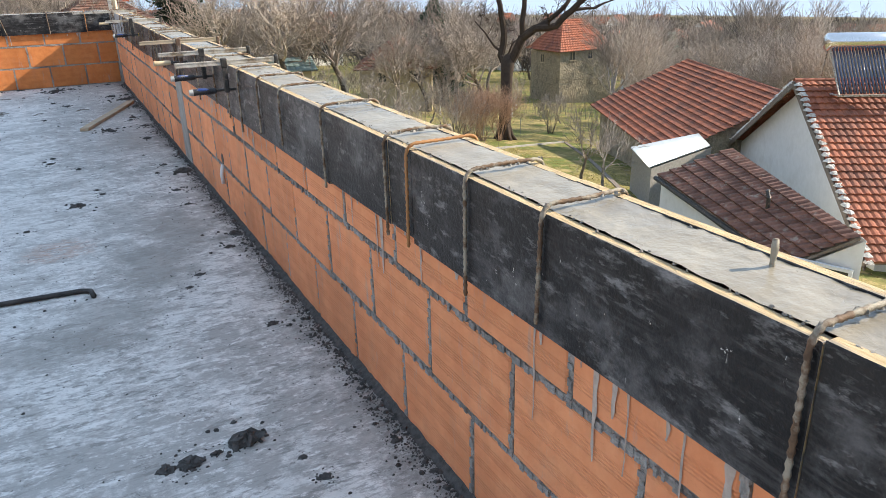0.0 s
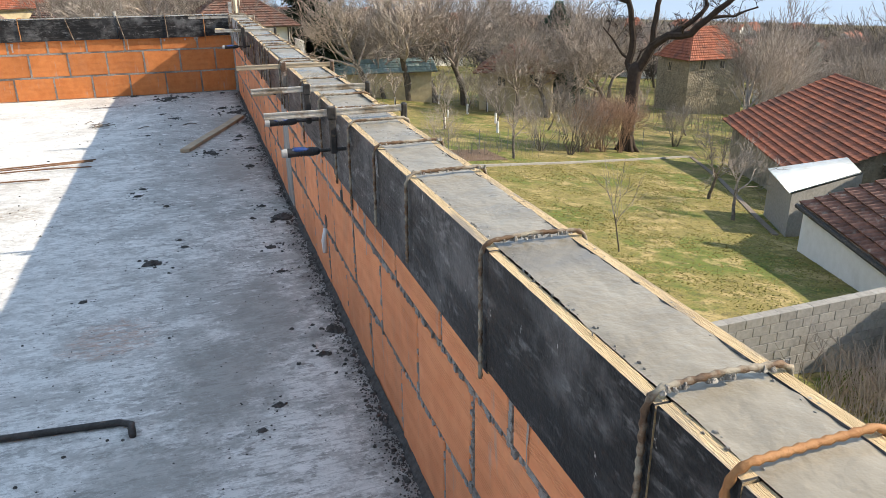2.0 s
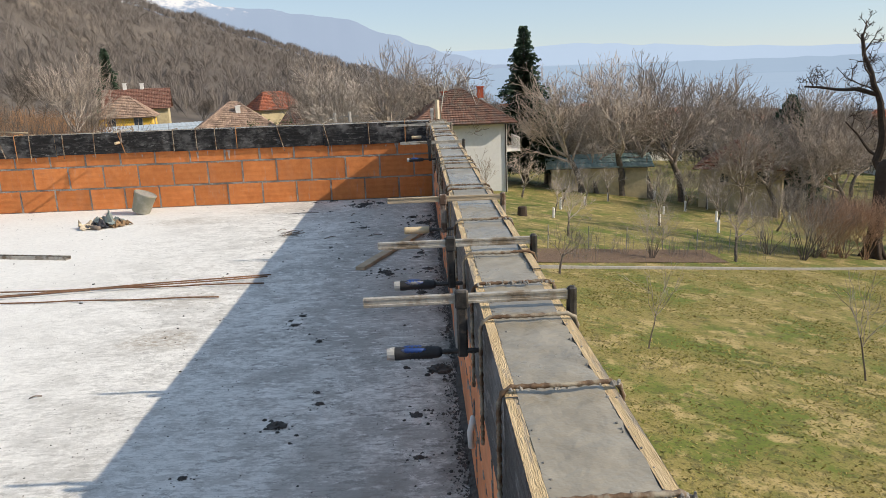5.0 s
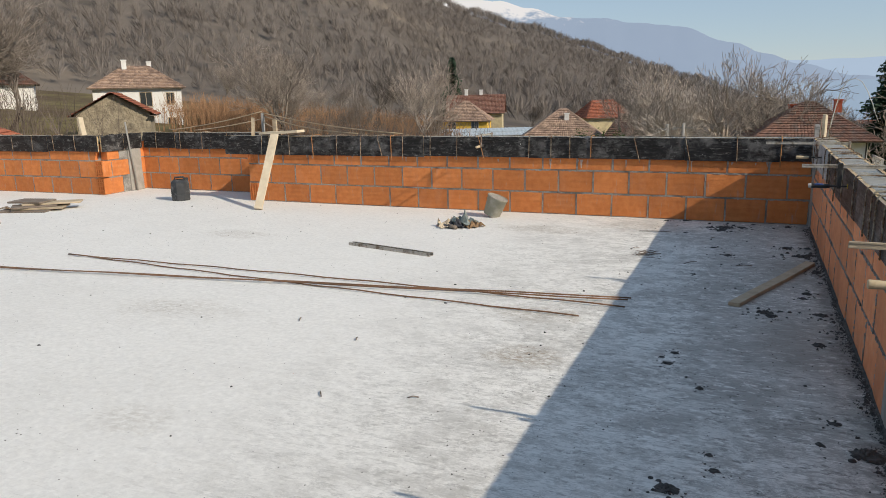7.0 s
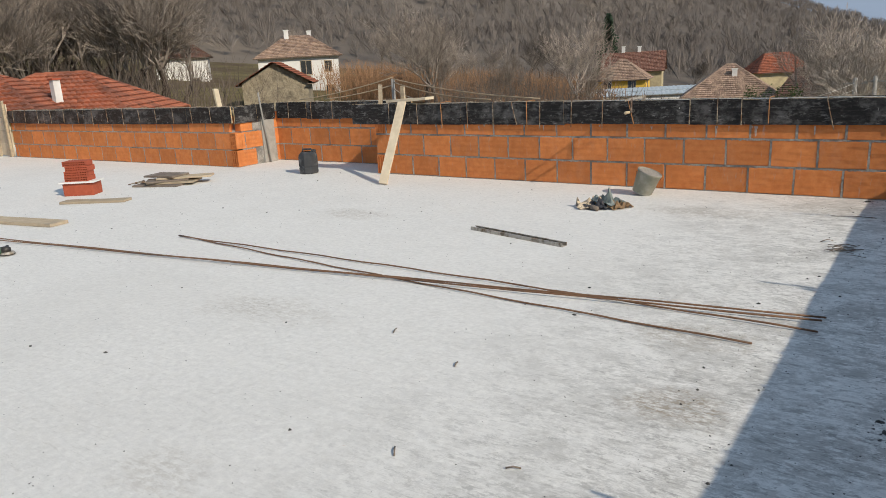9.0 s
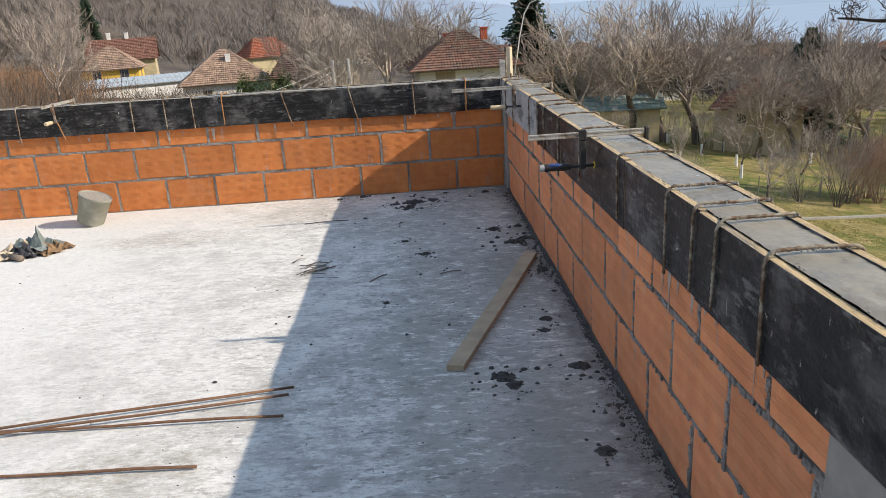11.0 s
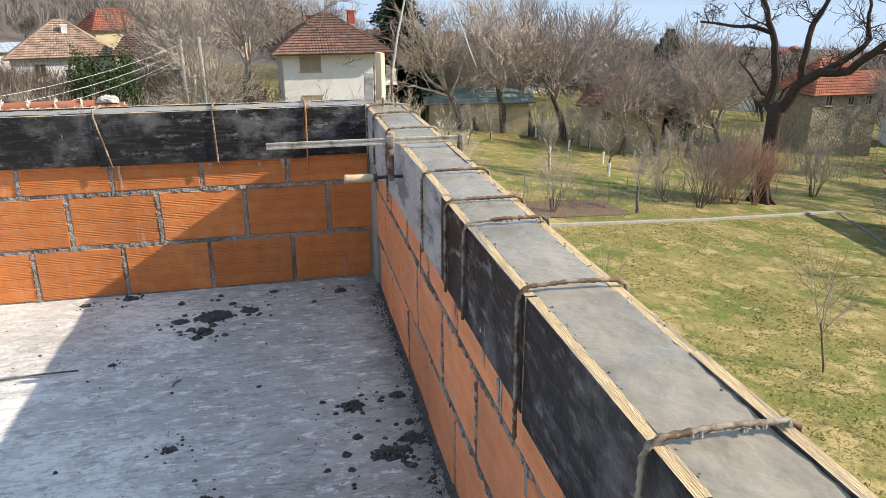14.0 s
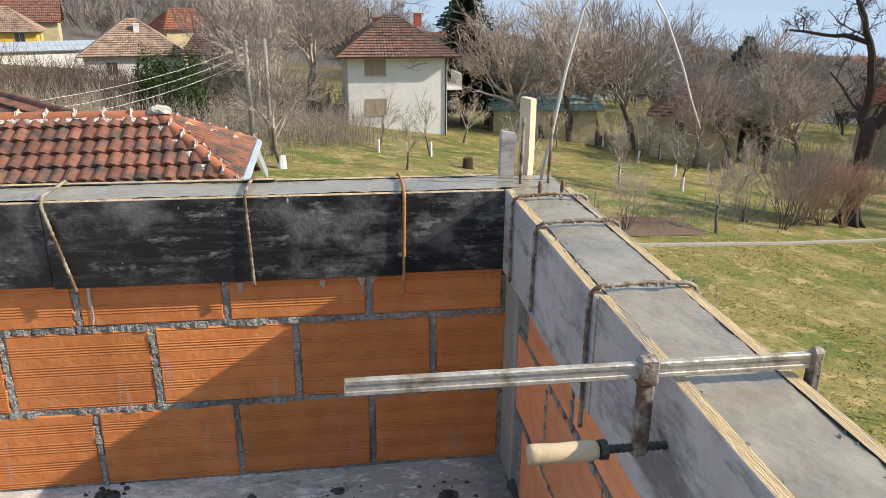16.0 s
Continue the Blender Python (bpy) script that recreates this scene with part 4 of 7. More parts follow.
def mortar_drips(name, m, x0, x1, count, seed, low=0.40):
    """Thin grey runs of cement slurry that leaked down the blocks under the boards."""
    rnd = random.Random(seed)
    s = Shape()
    for i in range(count):
        x = rnd.uniform(x0, x1)
        w = rnd.uniform(0.002, 0.012)
        z1 = rnd.uniform(0.585, 0.612)
        z0 = z1 - rnd.uniform(0.02, 0.62 - low) * rnd.random() - 0.015
        n = 6
        b = len(s.v)
        for k in range(n + 1):
            z = z1 + (z0 - z1) * k / n
            ww = w * (1.15 - 0.75 * k / n) * rnd.uniform(0.6, 1.3)
            dx = rnd.uniform(-0.002, 0.002)
            s.v += [(x - ww + dx, -0.0032, z), (x + dx, -0.0042, z), (x + ww + dx, -0.0032, z)]
        for k in range(n):
            for q in range(2):
                a = b + k * 3 + q
                s.f.append((a, a + 3, a + 4, a + 1))
    return solid(name, s, M_SLURRY, "grey cement slurry runs on the clay blocks", "mortar", m, kind="stuff")


mortar_drips("slurry_runs", M_EASTWALL, 0.3, 4.4, 28, 51)
mortar_drips("slurry_runs", M_EASTWALL, 4.75, 11.0, 62, 52)
mortar_drips("slurry_runs", pose(-6.55, 0, 0), 0.1, 6.4, 22, 53, 0.5)

# ---- neighbouring houses ----
def roof_slope(s, A, B, C, D, row=0.34, col=0.23, lift=0.075, wave=0.035):
    """A tiled slope: eave from A to B, ridge from D to C, in overlapping rows of rolled tiles."""
    A, B, C, D = (Vector(p) for p in (A, B, C, D))
    up = ((D + C) / 2 - (A + B) / 2)
    along = (B - A)
    nrm = along.cross(up).normalized()
    if nrm.z < 0:
        nrm = -nrm
    rows = max(2, round(up.length / row))
    unit = along.normalized()
    for r in range(rows):
        f0, f1 = r / rows, min(1.0, (r + 1.12) / rows)
        a0, b0, a1, b1 = A.lerp(D, f0), B.lerp(C, f0), A.lerp(D, f1), B.lerp(C, f1)
        n = max(1, round((b0 - a0).length / col))
        for k in range(n):
            base = len(s.v)
            for q in range(4):
                g = (k + q / 3) / n
                h = (0.0, wave, wave * 0.9, 0.0)[q]
                lo, hi = a0.lerp(b0, g), a1.lerp(b1, g)
                s.v.append(tuple(lo + nrm * (h + lift)))
                s.v.append(tuple(hi + nrm * (h + 0.004)))
            for q in range(3):
                i = base + q * 2
                s.f.append((i, i + 2, i + 3, i + 1))
            a, b = len(s.v), base
            lo0, lo1 = a0.lerp(b0, k / n), a0.lerp(b0, (k + 1) / n)
            s.v += [tuple(lo0), tuple(lo1)]
            s.f.append((b, a, a + 1, b + 6, b + 4, b + 2))


def ridge_caps(s, mort, p, q, r=0.11, step=0.36):
    """Half-round ridge tiles along an edge, bedded in lumps of mortar."""
    p, q = Vector(p), Vector(q)
    n = max(1, int((q - p).length / step))
    d = (q - p).normalized()
    side = d.cross(Vector((0, 0, 1))).normalized()
    up = side.cross(d).normalized()
    for i in range(n):
        a, b = p.lerp(q, i / n), p.lerp(q, (i + 1.1) / n)
        base = len(s.v)
        for c, rr in ((a, r * 1.08), (b, r * 0.92)):
            for k in range(7):
                t = math.pi * k / 6
                s.v.append(tuple(c + side * math.cos(t) * rr + up * (math.sin(t) * rr - 0.02)))
        for k in range(6):
            s.f.append((base + k, base + k + 1, base + 8 + k, base + 7 + k))
        if mort is not None:
            mort.lump(tuple(a - Vector((0, 0, 0.02))), r * 0.42, r * 1.12, r * 1.15, i + 11, 10, 5)
            for g in (-1, 1):
                for k in range(3):
                    c = a.lerp(b, (k + 0.5) / 3) + side * g * r * 1.2 - Vector((0, 0, r * 0.40))
                    mort.lump(tuple(c), r * 0.85, r * 0.55, r * 0.40, i * 7 + k + 3 * g + 40, 7, 3)


def window(parent, m, w, h, pane_mat, frame_mat):
    """A window on a wall face: frame with a pane set back; local y points out of the wall."""
    s = Shape()
    b = 0.07
    s.box(-w / 2, -w / 2 + b, -0.04, 0.03, 0, h).box(w / 2 - b, w / 2, -0.04, 0.03, 0, h).box(-w / 2 + b, w / 2 - b, -0.04, 0.03, 0, b).box(-w / 2 + b, w / 2 - b, -0.04, 0.03, h - b, h)
    s.box(-0.03, 0.03, -0.04, 0.025, b, h - b)
    win = part("window", s, frame_mat, parent, m=m)
    part("pane", Shape().box(-w / 2 + b, w / 2 - b, -0.03, 0.005, b, h - b), pane_mat, win)
    part("sill", Shape().box(-w / 2 - 0.06, w / 2 + 0.06, -0.03, 0.10, -0.06, 0.0), frame_mat, win)
    return win


def house(name, label, c, yaw, w, d, eave, ridge, hip=0.0, walls=None, tiles=None, over=0.5, windows=(), chimneys=(), base=None, caps=True, col=0.23, row=0.34, pane=None, flue=None):
    """A house with its ridge along local x. hip: how far the ridge ends stand in from the gables (0: gables)."""
    x, y = c
    z0 = (ground_z(x, y) - 1.5) if base is None else base
    t = thing(name, label, "house", pose(x, y, 0, 0, 0, yaw))
    wall = Shape().box(-w / 2, w / 2, -d / 2, d / 2, z0, eave)
    if not hip:
        b = len(wall.v)
        for sx in (-w / 2, w / 2):
            wall.v += [(sx, -d / 2, eave), (sx, d / 2, eave), (sx, 0, ridge - 0.12)]
        wall.f += [(b, b + 1, b + 2), (b + 3, b + 4, b + 5), (b, b + 2, b + 5, b + 3), (b + 1, b + 4, b + 5, b + 2)]
    part("wall", wall, walls or M_PLASTER, t)
    W, Dp = w / 2 + over, d / 2 + over
    e = eave - (ridge - eave) * over / (d / 2) * 0.9
    rx = W - hip
    R0, R1 = (-rx, 0, ridge), (rx, 0, ridge)
    c00, c10, c11, c01 = (-W, -Dp, e), (W, -Dp, e), (W, Dp, e), (-W, Dp, e)
    s, mort = Shape(), Shape()
    roof_slope(s, c00, c10, R1, R0, row, col)
    roof_slope(s, c11, c01, R0, R1, row, col)
    if hip:
        roof_slope(s, c10, c11, R1, R1, row, col)
        roof_slope(s, c01, c00, R0, R0, row, col)
    roof = part("roof", s, tiles or M_TILE_OLD, t)
    cp = Shape()
    if caps:
        if (Vector(R1) - Vector(R0)).length > 0.3:
            ridge_caps(cp, None, R0, R1)
        if hip:
            for a, b in ((c00, R0), (c01, R0), (c10, R1), (c11, R1)):
                ridge_caps(cp, None, a, b)
        part("ridge_tiles", cp, tiles or M_TILE_OLD, roof)
    soff = Shape()
    soff2 = Shape()
    soff.box(-W + 0.03, W - 0.03, -Dp + 0.03, -d / 2 + 0.01, e - 0.06, e - 0.01)
    soff2.box(-W + 0.03, W - 0.03, d / 2 - 0.01, Dp - 0.03, e - 0.06, e - 0.01)
    part("fascia", soff, M_DARKWOOD, roof)
    part("fascia", soff2, M_DARKWOOD, roof)
    for cx, cy, ch in chimneys:
        zt = ridge - abs(cy) / Dp * (ridge - e)
        ck = part("chimney", Shape().box(cx - 0.25, cx + 0.25, cy - 0.25, cy + 0.25, zt - 0.5, zt + ch).box(cx - 0.31, cx + 0.31, cy - 0.31, cy + 0.31, zt + ch, zt + ch + 0.1), flue or M_BRICK_RED, roof, "pale rendered chimney" if flue else "red brick chimney")
    for face, u, z, ww, hh in windows:
        if face == "s":
            m = pose(u, -d / 2, z, 0, 0, 180)
        elif face == "n":
            m = pose(u, d / 2, z)
        elif face == "e":
            m = pose(w / 2, u, z, 0, 0, -90)
        else:
            m = pose(-w / 2, u, z, 0, 0, 90)
        window(t, m, ww, hh, pane or M_GLASS, M_WOOD)
    return t


white_house = house("white_house", "white two-storey house with a hipped tile roof", (3.1, 54.0), 3, 7.0, 7.6, -2.15, 0.05, hip=3.9, tiles=M_TILE_OLD, base=-9.8,
                    windows=[("s", -1.6, -3.8, 1.5, 1.1), ("s", -1.6, -6.5, 1.5, 1.1), ("e", -2.2, -7.6, 0.9, 1.9), ("e", -2.2, -4.9, 0.9, 1.9), ("e", 1.4, -4.5, 1.1, 1.2), ("e", 1.4, -7.4, 1.1, 1.2)],
                    chimneys=[(1.9, -0.4, 0.35), (-1.0, 0.9, 0.3)], pane=M_SHUTTER, over=0.8)
bal = Shape().box(3.5, 4.7, -3.2, 0.6, -4.95, -4.80)
for i in range(14):
    bal.box(4.65, 4.68, -3.15 + i * 0.28, -3.11 + i * 0.28, -4.8, -3.9)
bal.box(4.63, 4.70, -3.2, 0.6, -3.9, -3.82)
part("balcony", bal, M_PLASTER, white_house)
part("downpipe", Shape().tube([(3.4, -3.86, -2.3), (3.4, -3.86, -9.0)], 0.05, 8), M_DARKSTEEL, white_house)

gable_house = house("gable_house", "white gabled house with orange tile roof", (29.65, 4.35), -32.4, 13.8, 13.9, -6.93, -2.99, tiles=M_TILE_RED, over=0.54, base=-12.0, col=0.24, row=0.35,
                    windows=[("w", -4.3, -8.7, 1.1, 1.4)])
# mortar-bedded verge and dark fascia on the gable
verge, fas = Shape(), Shape()
gw, gd = 13.8 / 2 + 0.54, 13.9 / 2 + 0.54
ge = -6.93 - 3.94 * 0.54 / 6.95 * 0.9
for sy in (-1, 1):
    a, b = Vector((-gw, sy * gd, ge)), Vector((-gw, 0, -2.99))
    for i in range(30):
        p = a.lerp(b, i / 30)
        verge.lump((p.x + 0.08, p.y, p.z + 0.02), 0.16, 0.2, 0.09, 700 + i, 7, 2)
    n = Vector((0.0, 0.0, -0.24))
    i0 = len(fas.v)
    for p in (a, b, b + n, a + n):
        fas.v.append((p.x - 0.03, p.y, p.z))
    for p in (a, b, b + n, a + n):
        fas.v.append((p.x + 0.03, p.y, p.z))
    fas.f += [(i0, i0 + 1, i0 + 2, i0 + 3), (i0 + 4, i0 + 7, i0 + 6, i0 + 5), (i0 + 2, i0 + 6, i0 + 7, i0 + 3)]
part("verge", verge, M_RIDGE, gable_house, "rough mortar verge")
part("bargeboard", fas, M_DARKWOOD, gable_house, "dark brown bargeboard")


def solar_heater(m):
    t = thing("solar_heater", "solar water heater with steel tank and glass tubes", "solar heater", m)
    part("tank", Shape().tube([(-0.95, 0.0, 1.35), (-0.9, 0, 1.35), (0.9, 0, 1.35), (0.95, 0, 1.35)], [0.2, 0.24, 0.24, 0.2], 16), M_TANK, t, "polished steel tank", True)
    for i in range(20):
        x = -0.8 + i * 0.084
        part("tube", Shape().tube([(x, -0.15, 1.2), (x, -1.1, 0.15)], 0.029, 7), M_TUBE, t, smooth=True)
    fr = Shape()
    for x in (-0.86, 0.86):
        fr.tube([(x, -0.1, 1.2), (x, -1.15, 0.1)], 0.025, 4).tube([(x, 0, 1.3), (x, 0.25, 0.0)], 0.025, 4).tube([(x, -1.15, 0.1), (x, 0.25, 0.0)], 0.025, 4)
    fr.tube([(-0.9, -1.15, 0.1), (0.9, -1.15, 0.1)], 0.035, 4)
    part("frame", fr, M_STEEL, t)
    return t


solar_heater(pose(25.2, 7.17, -3.43, 0, 0, -32.4) @ Matrix.Scale(1.34, 4))

barn = house("tiled_barn", "low barn with a wide red tile roof", (32.24, 18.89), 64.5, 13.4, 11.1, -7.2, -4.7, tiles=M_TILE_RED, walls=M_STONE, over=0.55, base=-12.0, col=0.28, row=0.40, chimneys=[])


def lean_to():
    """A single-slope tiled annex against the gable wall."""
    t = thing("lean_to", "white annex with a mossy brown lean-to tile roof", "outbuilding", Matrix.Translation((-0.67, -9.8, 1.25)) @ Matrix.Rotation(radians(-1.05), 4, "Z") @ Matrix.Scale(1.18, 4) @ Matrix.Translation((0.67, 9.8, -1.25)))
    A, B, C, D = (12.3, -0.1, -4.95), (14.9, 6.75, -4.95), (16.35, 5.3, -3.98), (12.75, -1.35, -3.98)
    s = Shape()
    roof_slope(s, A, B, C, D, 0.33, 0.25)
    deck = Shape()
    deck.v = [(p[0], p[1], p[2] + dz) for dz in (-0.02, -0.09) for p in (A, B, C, D)]
    deck.f = [(0, 1, 2, 3), (4, 7, 6, 5), (0, 4, 5, 1), (1, 5, 6, 2), (2, 6, 7, 3), (3, 7, 4, 0)]
    roof = part("roof", deck, M_DARKWOOD, t, "dark roof deck under the tiles")
    rnd = random.Random(61)
    for k in range(len(s.v) // 10):
        tile = Shape()
        lift = rnd.uniform(-0.006, 0.012)
        tile.v = [(x, y, z + lift * (1 if q % 2 == 0 else 0.3)) for q, (x, y, z) in enumerate(s.v[k * 10:k * 10 + 10])]
        tile.f = [tuple(i - k * 10 for i in f) for f in s.f[k * 4:k * 4 + 4]]
        part("tile", tile, M_TILE_DARK, roof)
    w = Shape()
    b = 0
    for p in (A, B, C, D):
        q = Vector(p)
        w.v += [(q.x + 0.12, q.y - 0.05, q.z - 0.1), (q.x + 0.12, q.y - 0.05, -9.0)]
    for i in range(4):
        j = (i + 1) % 4
        w.f.append((2 * i, 2 * j, 2 * j + 1, 2 * i + 1))
    part("wall", w, M_PLASTER, t)
    g = Shape().tube([(12.25, -0.15, -5.03), (14.85, 6.8, -5.03)], 0.07, 8)
    part("gutter", g, M_DARKSTEEL, t)
    part("vent_pipe", Shape().tube([(13.6, 1.6, -4.6), (13.6, 1.6, -4.1), (13.65, 1.7, -3.98), (13.8, 1.8, -4.0)], 0.05, 7), M_DARKSTEEL, t)
    window(t, pose(12.47, -0.75, -5.9, 0, 0, 110), 1.3, 1.2, M_GLASS, M_PVC)
    return t


def sheet_shed():
    """A small flat shed under pale corrugated sheets behind the annex."""
    t = thing("sheet_shed", "small concrete shed under pale corrugated sheets", "shed")
    A, B, C, D = Vector((19.15, 11.0, -6.28)), Vector((21.2, 14.4, -6.42)), Vector((24.4, 13.6, -6.05)), Vector((22.9, 11.5, -6.0))
    n = 9
    for i in range(n):
        sh = Shape()
        for k in range(9):
            g = (i + k / 8) / n
            h = 0.03 * math.cos(k * math.pi)
            for p in (A.lerp(B, g), D.lerp(C, g)):
                sh.v += [(p.x, p.y, p.z + h), (p.x, p.y, p.z + h - 0.012)]
        for k in range(8):
            o = k * 4
            sh.f += [(o, o + 4, o + 6, o + 2), (o + 1, o + 3, o + 7, o + 5), (o, o + 1, o + 5, o + 4)]
        part("sheet", sh, M_SHEET, t, "pale corrugated sheet" if i == 0 else "")
    w = Shape()
    for p in (A, B, C, D):
        w.v += [(p.x + 0.12, p.y + 0.02, p.z - 0.06), (p.x + 0.12, p.y + 0.02, -10.5)]
    for i in range(4):
        j = (i + 1) % 4
        w.f.append((2 * i, 2 * j, 2 * j + 1, 2 * i + 1))
    part("wall", w, M_BLOCKWALL, t, "streaked grey concrete wall")
    return t


lean_to()
sheet_shed()

stone_house = house("stone_house", "old rubble-stone house with patched tile roof", (53.4, 61.3), 0, 7.4, 5.8, -7.6, -4.7, hip=2.7, walls=M_STONE, tiles=M_TILE_RED, over=0.4, base=-17,
                    windows=[("s", -2.0, -9.0, 0.8, 1.0), ("s", 0.5, -9.0, 0.7, 0.9), ("s", 2.5, -9.0, 0.7, 0.9), ("w", 0.5, -9.4, 0.7, 1.0)], chimneys=[], caps=False)
house("ochre_house", "ochre clay-rendered cottage among bare trees", (28.0, 54.5), 62, 7.5, 6.4, -6.9, -4.7, hip=2.4, walls=M_OCHREWALL, tiles=M_TILE_DARK, base=-13,
      windows=[("w", -1.6, -8.4, 0.8, 1.1), ("w", 1.2, -8.4, 0.8, 1.1), ("s", 1.6, -8.4, 0.8, 1.1), ("s", -1.6, -8.4, 0.8, 1.1)], caps=False)
house("green_roof_house", "white house with green sheet roof", (70.5, 67.0), -35, 6, 6, -9.2, -7.5, walls=M_PLASTER, tiles=M_GREENROOF, base=-18, caps=False, row=1.2, col=0.4, windows=[("s", -1.4, -10.6, 1, 1.2), ("s", 1.4, -10.6, 1, 1.2)])
house("teal_shed", "long low shed with a greyed teal roof", (16.0, 58.5), -6, 8.5, 4.0, -7.1, -6.3, walls=M_OCHREWALL, tiles=M_TEAL, base=-13, caps=False, row=1.0, col=0.5)
house("yellow_house", "yellow house with white window frames", (-38.8, 91.5), 14, 6.6, 6.4, -2.3, 0.1, hip=3.5, walls=M_YELLOWWALL, tiles=M_TILE_PALE, base=-9,
      windows=[("s", -1.6, -3.9, 1.1, 1.3), ("s", 1.6, -3.9, 1.1, 1.3), ("e", 0, -3.9, 1.1, 1.3)], chimneys=[], caps=False)
house("brown_roof_house", "house behind with a long brown roof", (-42.6, 106.0), 16, 8.6, 7.0, -1.7, 0.9, walls=M_OCHREWALL, tiles=M_TILE_DARK, base=-9, chimneys=[(-1.6, 0, 0.8), (0.8, 0, 0.7)], flue=M_PLASTER, caps=False)
house("flat_shed", "long white shed with pale sheet roof", (-31.9, 79.6), 28, 13.5, 4.0, -3.9, -3.15, walls=M_PLASTER, tiles=M_SHEET, base=-9, caps=False, row=2.0, col=0.5, over=0.3)
house("cottage", "white cottage with a weathered hipped roof", (-20.4, 74.0), 14, 8.6, 8.4, -3.6, -0.75, hip=4.4, tiles=M_TILE_PALE, base=-10, chimneys=[(0.4, -1.6, 0.6)], flue=M_PLASTER, windows=[("s", -2, -5.6, 1, 1.2), ("s", 2, -5.6, 1, 1.2)])
house("orange_cottage", "small orange-roofed cottage among trees", (-20.4, 97.3), 30, 6, 6, -2.2, -0.1, hip=2.0, walls=M_OCHREWALL, tiles=M_TILE_RED, base=-9, caps=False)
house("roadside_house", "weathered tile roof beside power poles", (-10.3, 70.2), -20, 6, 7, -3.4, -1.2, walls=M_STONE, tiles=M_TILE_OLD, base=-9, caps=False)
house("red_roof_house", "house with a broad orange hipped roof", (-30.6, 5.6), 40, 7.2, 6.4, 0.35, 1.62, hip=2.9, walls=M_OCHREWALL, tiles=M_TILE_RED, base=-5, chimneys=[])
house("red_roof_house", "house with orange hipped roof and white flue", (-29.5, 8.65), 39, 6.5, 6.2, 0.12, 1.58, hip=2.8, walls=M_OCHREWALL, tiles=M_TILE_RED, base=-5)
flue = thing("chimney_flue", "white-rendered chimney stack on the orange roof", "chimney", pose(-27.5, 7.3, 0))
part("stack", Shape().box(-0.13, 0.13, -0.13, 0.13, -0.2, 1.36), M_PLASTER, flue)
part("cap", Shape().box(-0.17, 0.17, -0.17, 0.17, 1.36, 1.42), M_BRICK_RED, flue)
house("hillside_house", "white two-storey house with loggia and tile roof", (-65.4, 56.9), 44, 9.0, 7.6, 2.75, 5.0, hip=3.7, tiles=M_TILE_PALE, base=-6, chimneys=[(-1.2, -0.6, 0.9), (1.4, 0.5, 0.7)], flue=M_PLASTER,
      windows=[("s", -2.4, 0.7, 0.9, 1.3), ("s", 0.8, 0.5, 1.3, 1.6), ("s", 3.3, 0.7, 0.9, 1.3), ("s", 3.3, -2.0, 0.9, 1.3), ("e", 0, 0.6, 1.1, 1.4)], caps=False)
house("open_barn", "timber barn with rusty tile roof", (-47.1, 36.2), -50, 4.2, 5.2, 0.35, 1.85, walls=M_STONE, tiles=M_TILE_RED, base=-6, caps=False)
house("white_cottage", "white cottage half hidden by trees", (-79.6, 51.2), 50, 6, 6, 3.4, 5.0, hip=2.5, tiles=M_TILE_OLD, base=-6, caps=False, windows=[("s", -1.2, -0.4, 0.9, 1.2), ("s", 1.4, -0.4, 0.9, 1.2)])
rnd = random.Random(5)
for i in range(34):
    az = radians(6 + 56 * (i + rnd.random()) / 34)
    dd = rnd.uniform(125, 420)
    x, y = dd * math.sin(az), dd * math.cos(az)
    g = ground_z(x, y)
    house("village_house", "distant village house with a tiled roof", (x, y), rnd.uniform(0, 180), rnd.uniform(8, 11), rnd.uniform(7, 9), g + rnd.uniform(3.5, 5.5), g + rnd.uniform(6.5, 8.0), hip=rnd.choice((0.0, 3.0)),
          walls=rnd.choice((M_PLASTER, M_PLASTER, M_OCHREWALL)), tiles=rnd.choice((M_TILE_RED, M_TILE_OLD, M_TILE_RED)), caps=False, row=0.9, col=0.7, windows=[("s", -2, g + 1.2, 1, 1.2), ("s", 1.5, g + 1.2, 1, 1.2), ("w", 0, g + 1.2, 1, 1.2)])


M_TILE_NEAR = surf("mossy_clay_tile", (0.15, 0.062, 0.040), (0.25, 0.105, 0.064), 7, 0.9, 0.5, 40, c3=(0.075, 0.055, 0.042), s3=3.5, t3=(0.48, 0.60), rand=0.28, local=False)
M_RIDGETILE = surf("ridge_tile", (0.36, 0.12, 0.06), (0.46, 0.17, 0.085), 6, 0.9, 0.3, 40, c3=(0.25, 0.11, 0.07), s3=3, island=0.15)


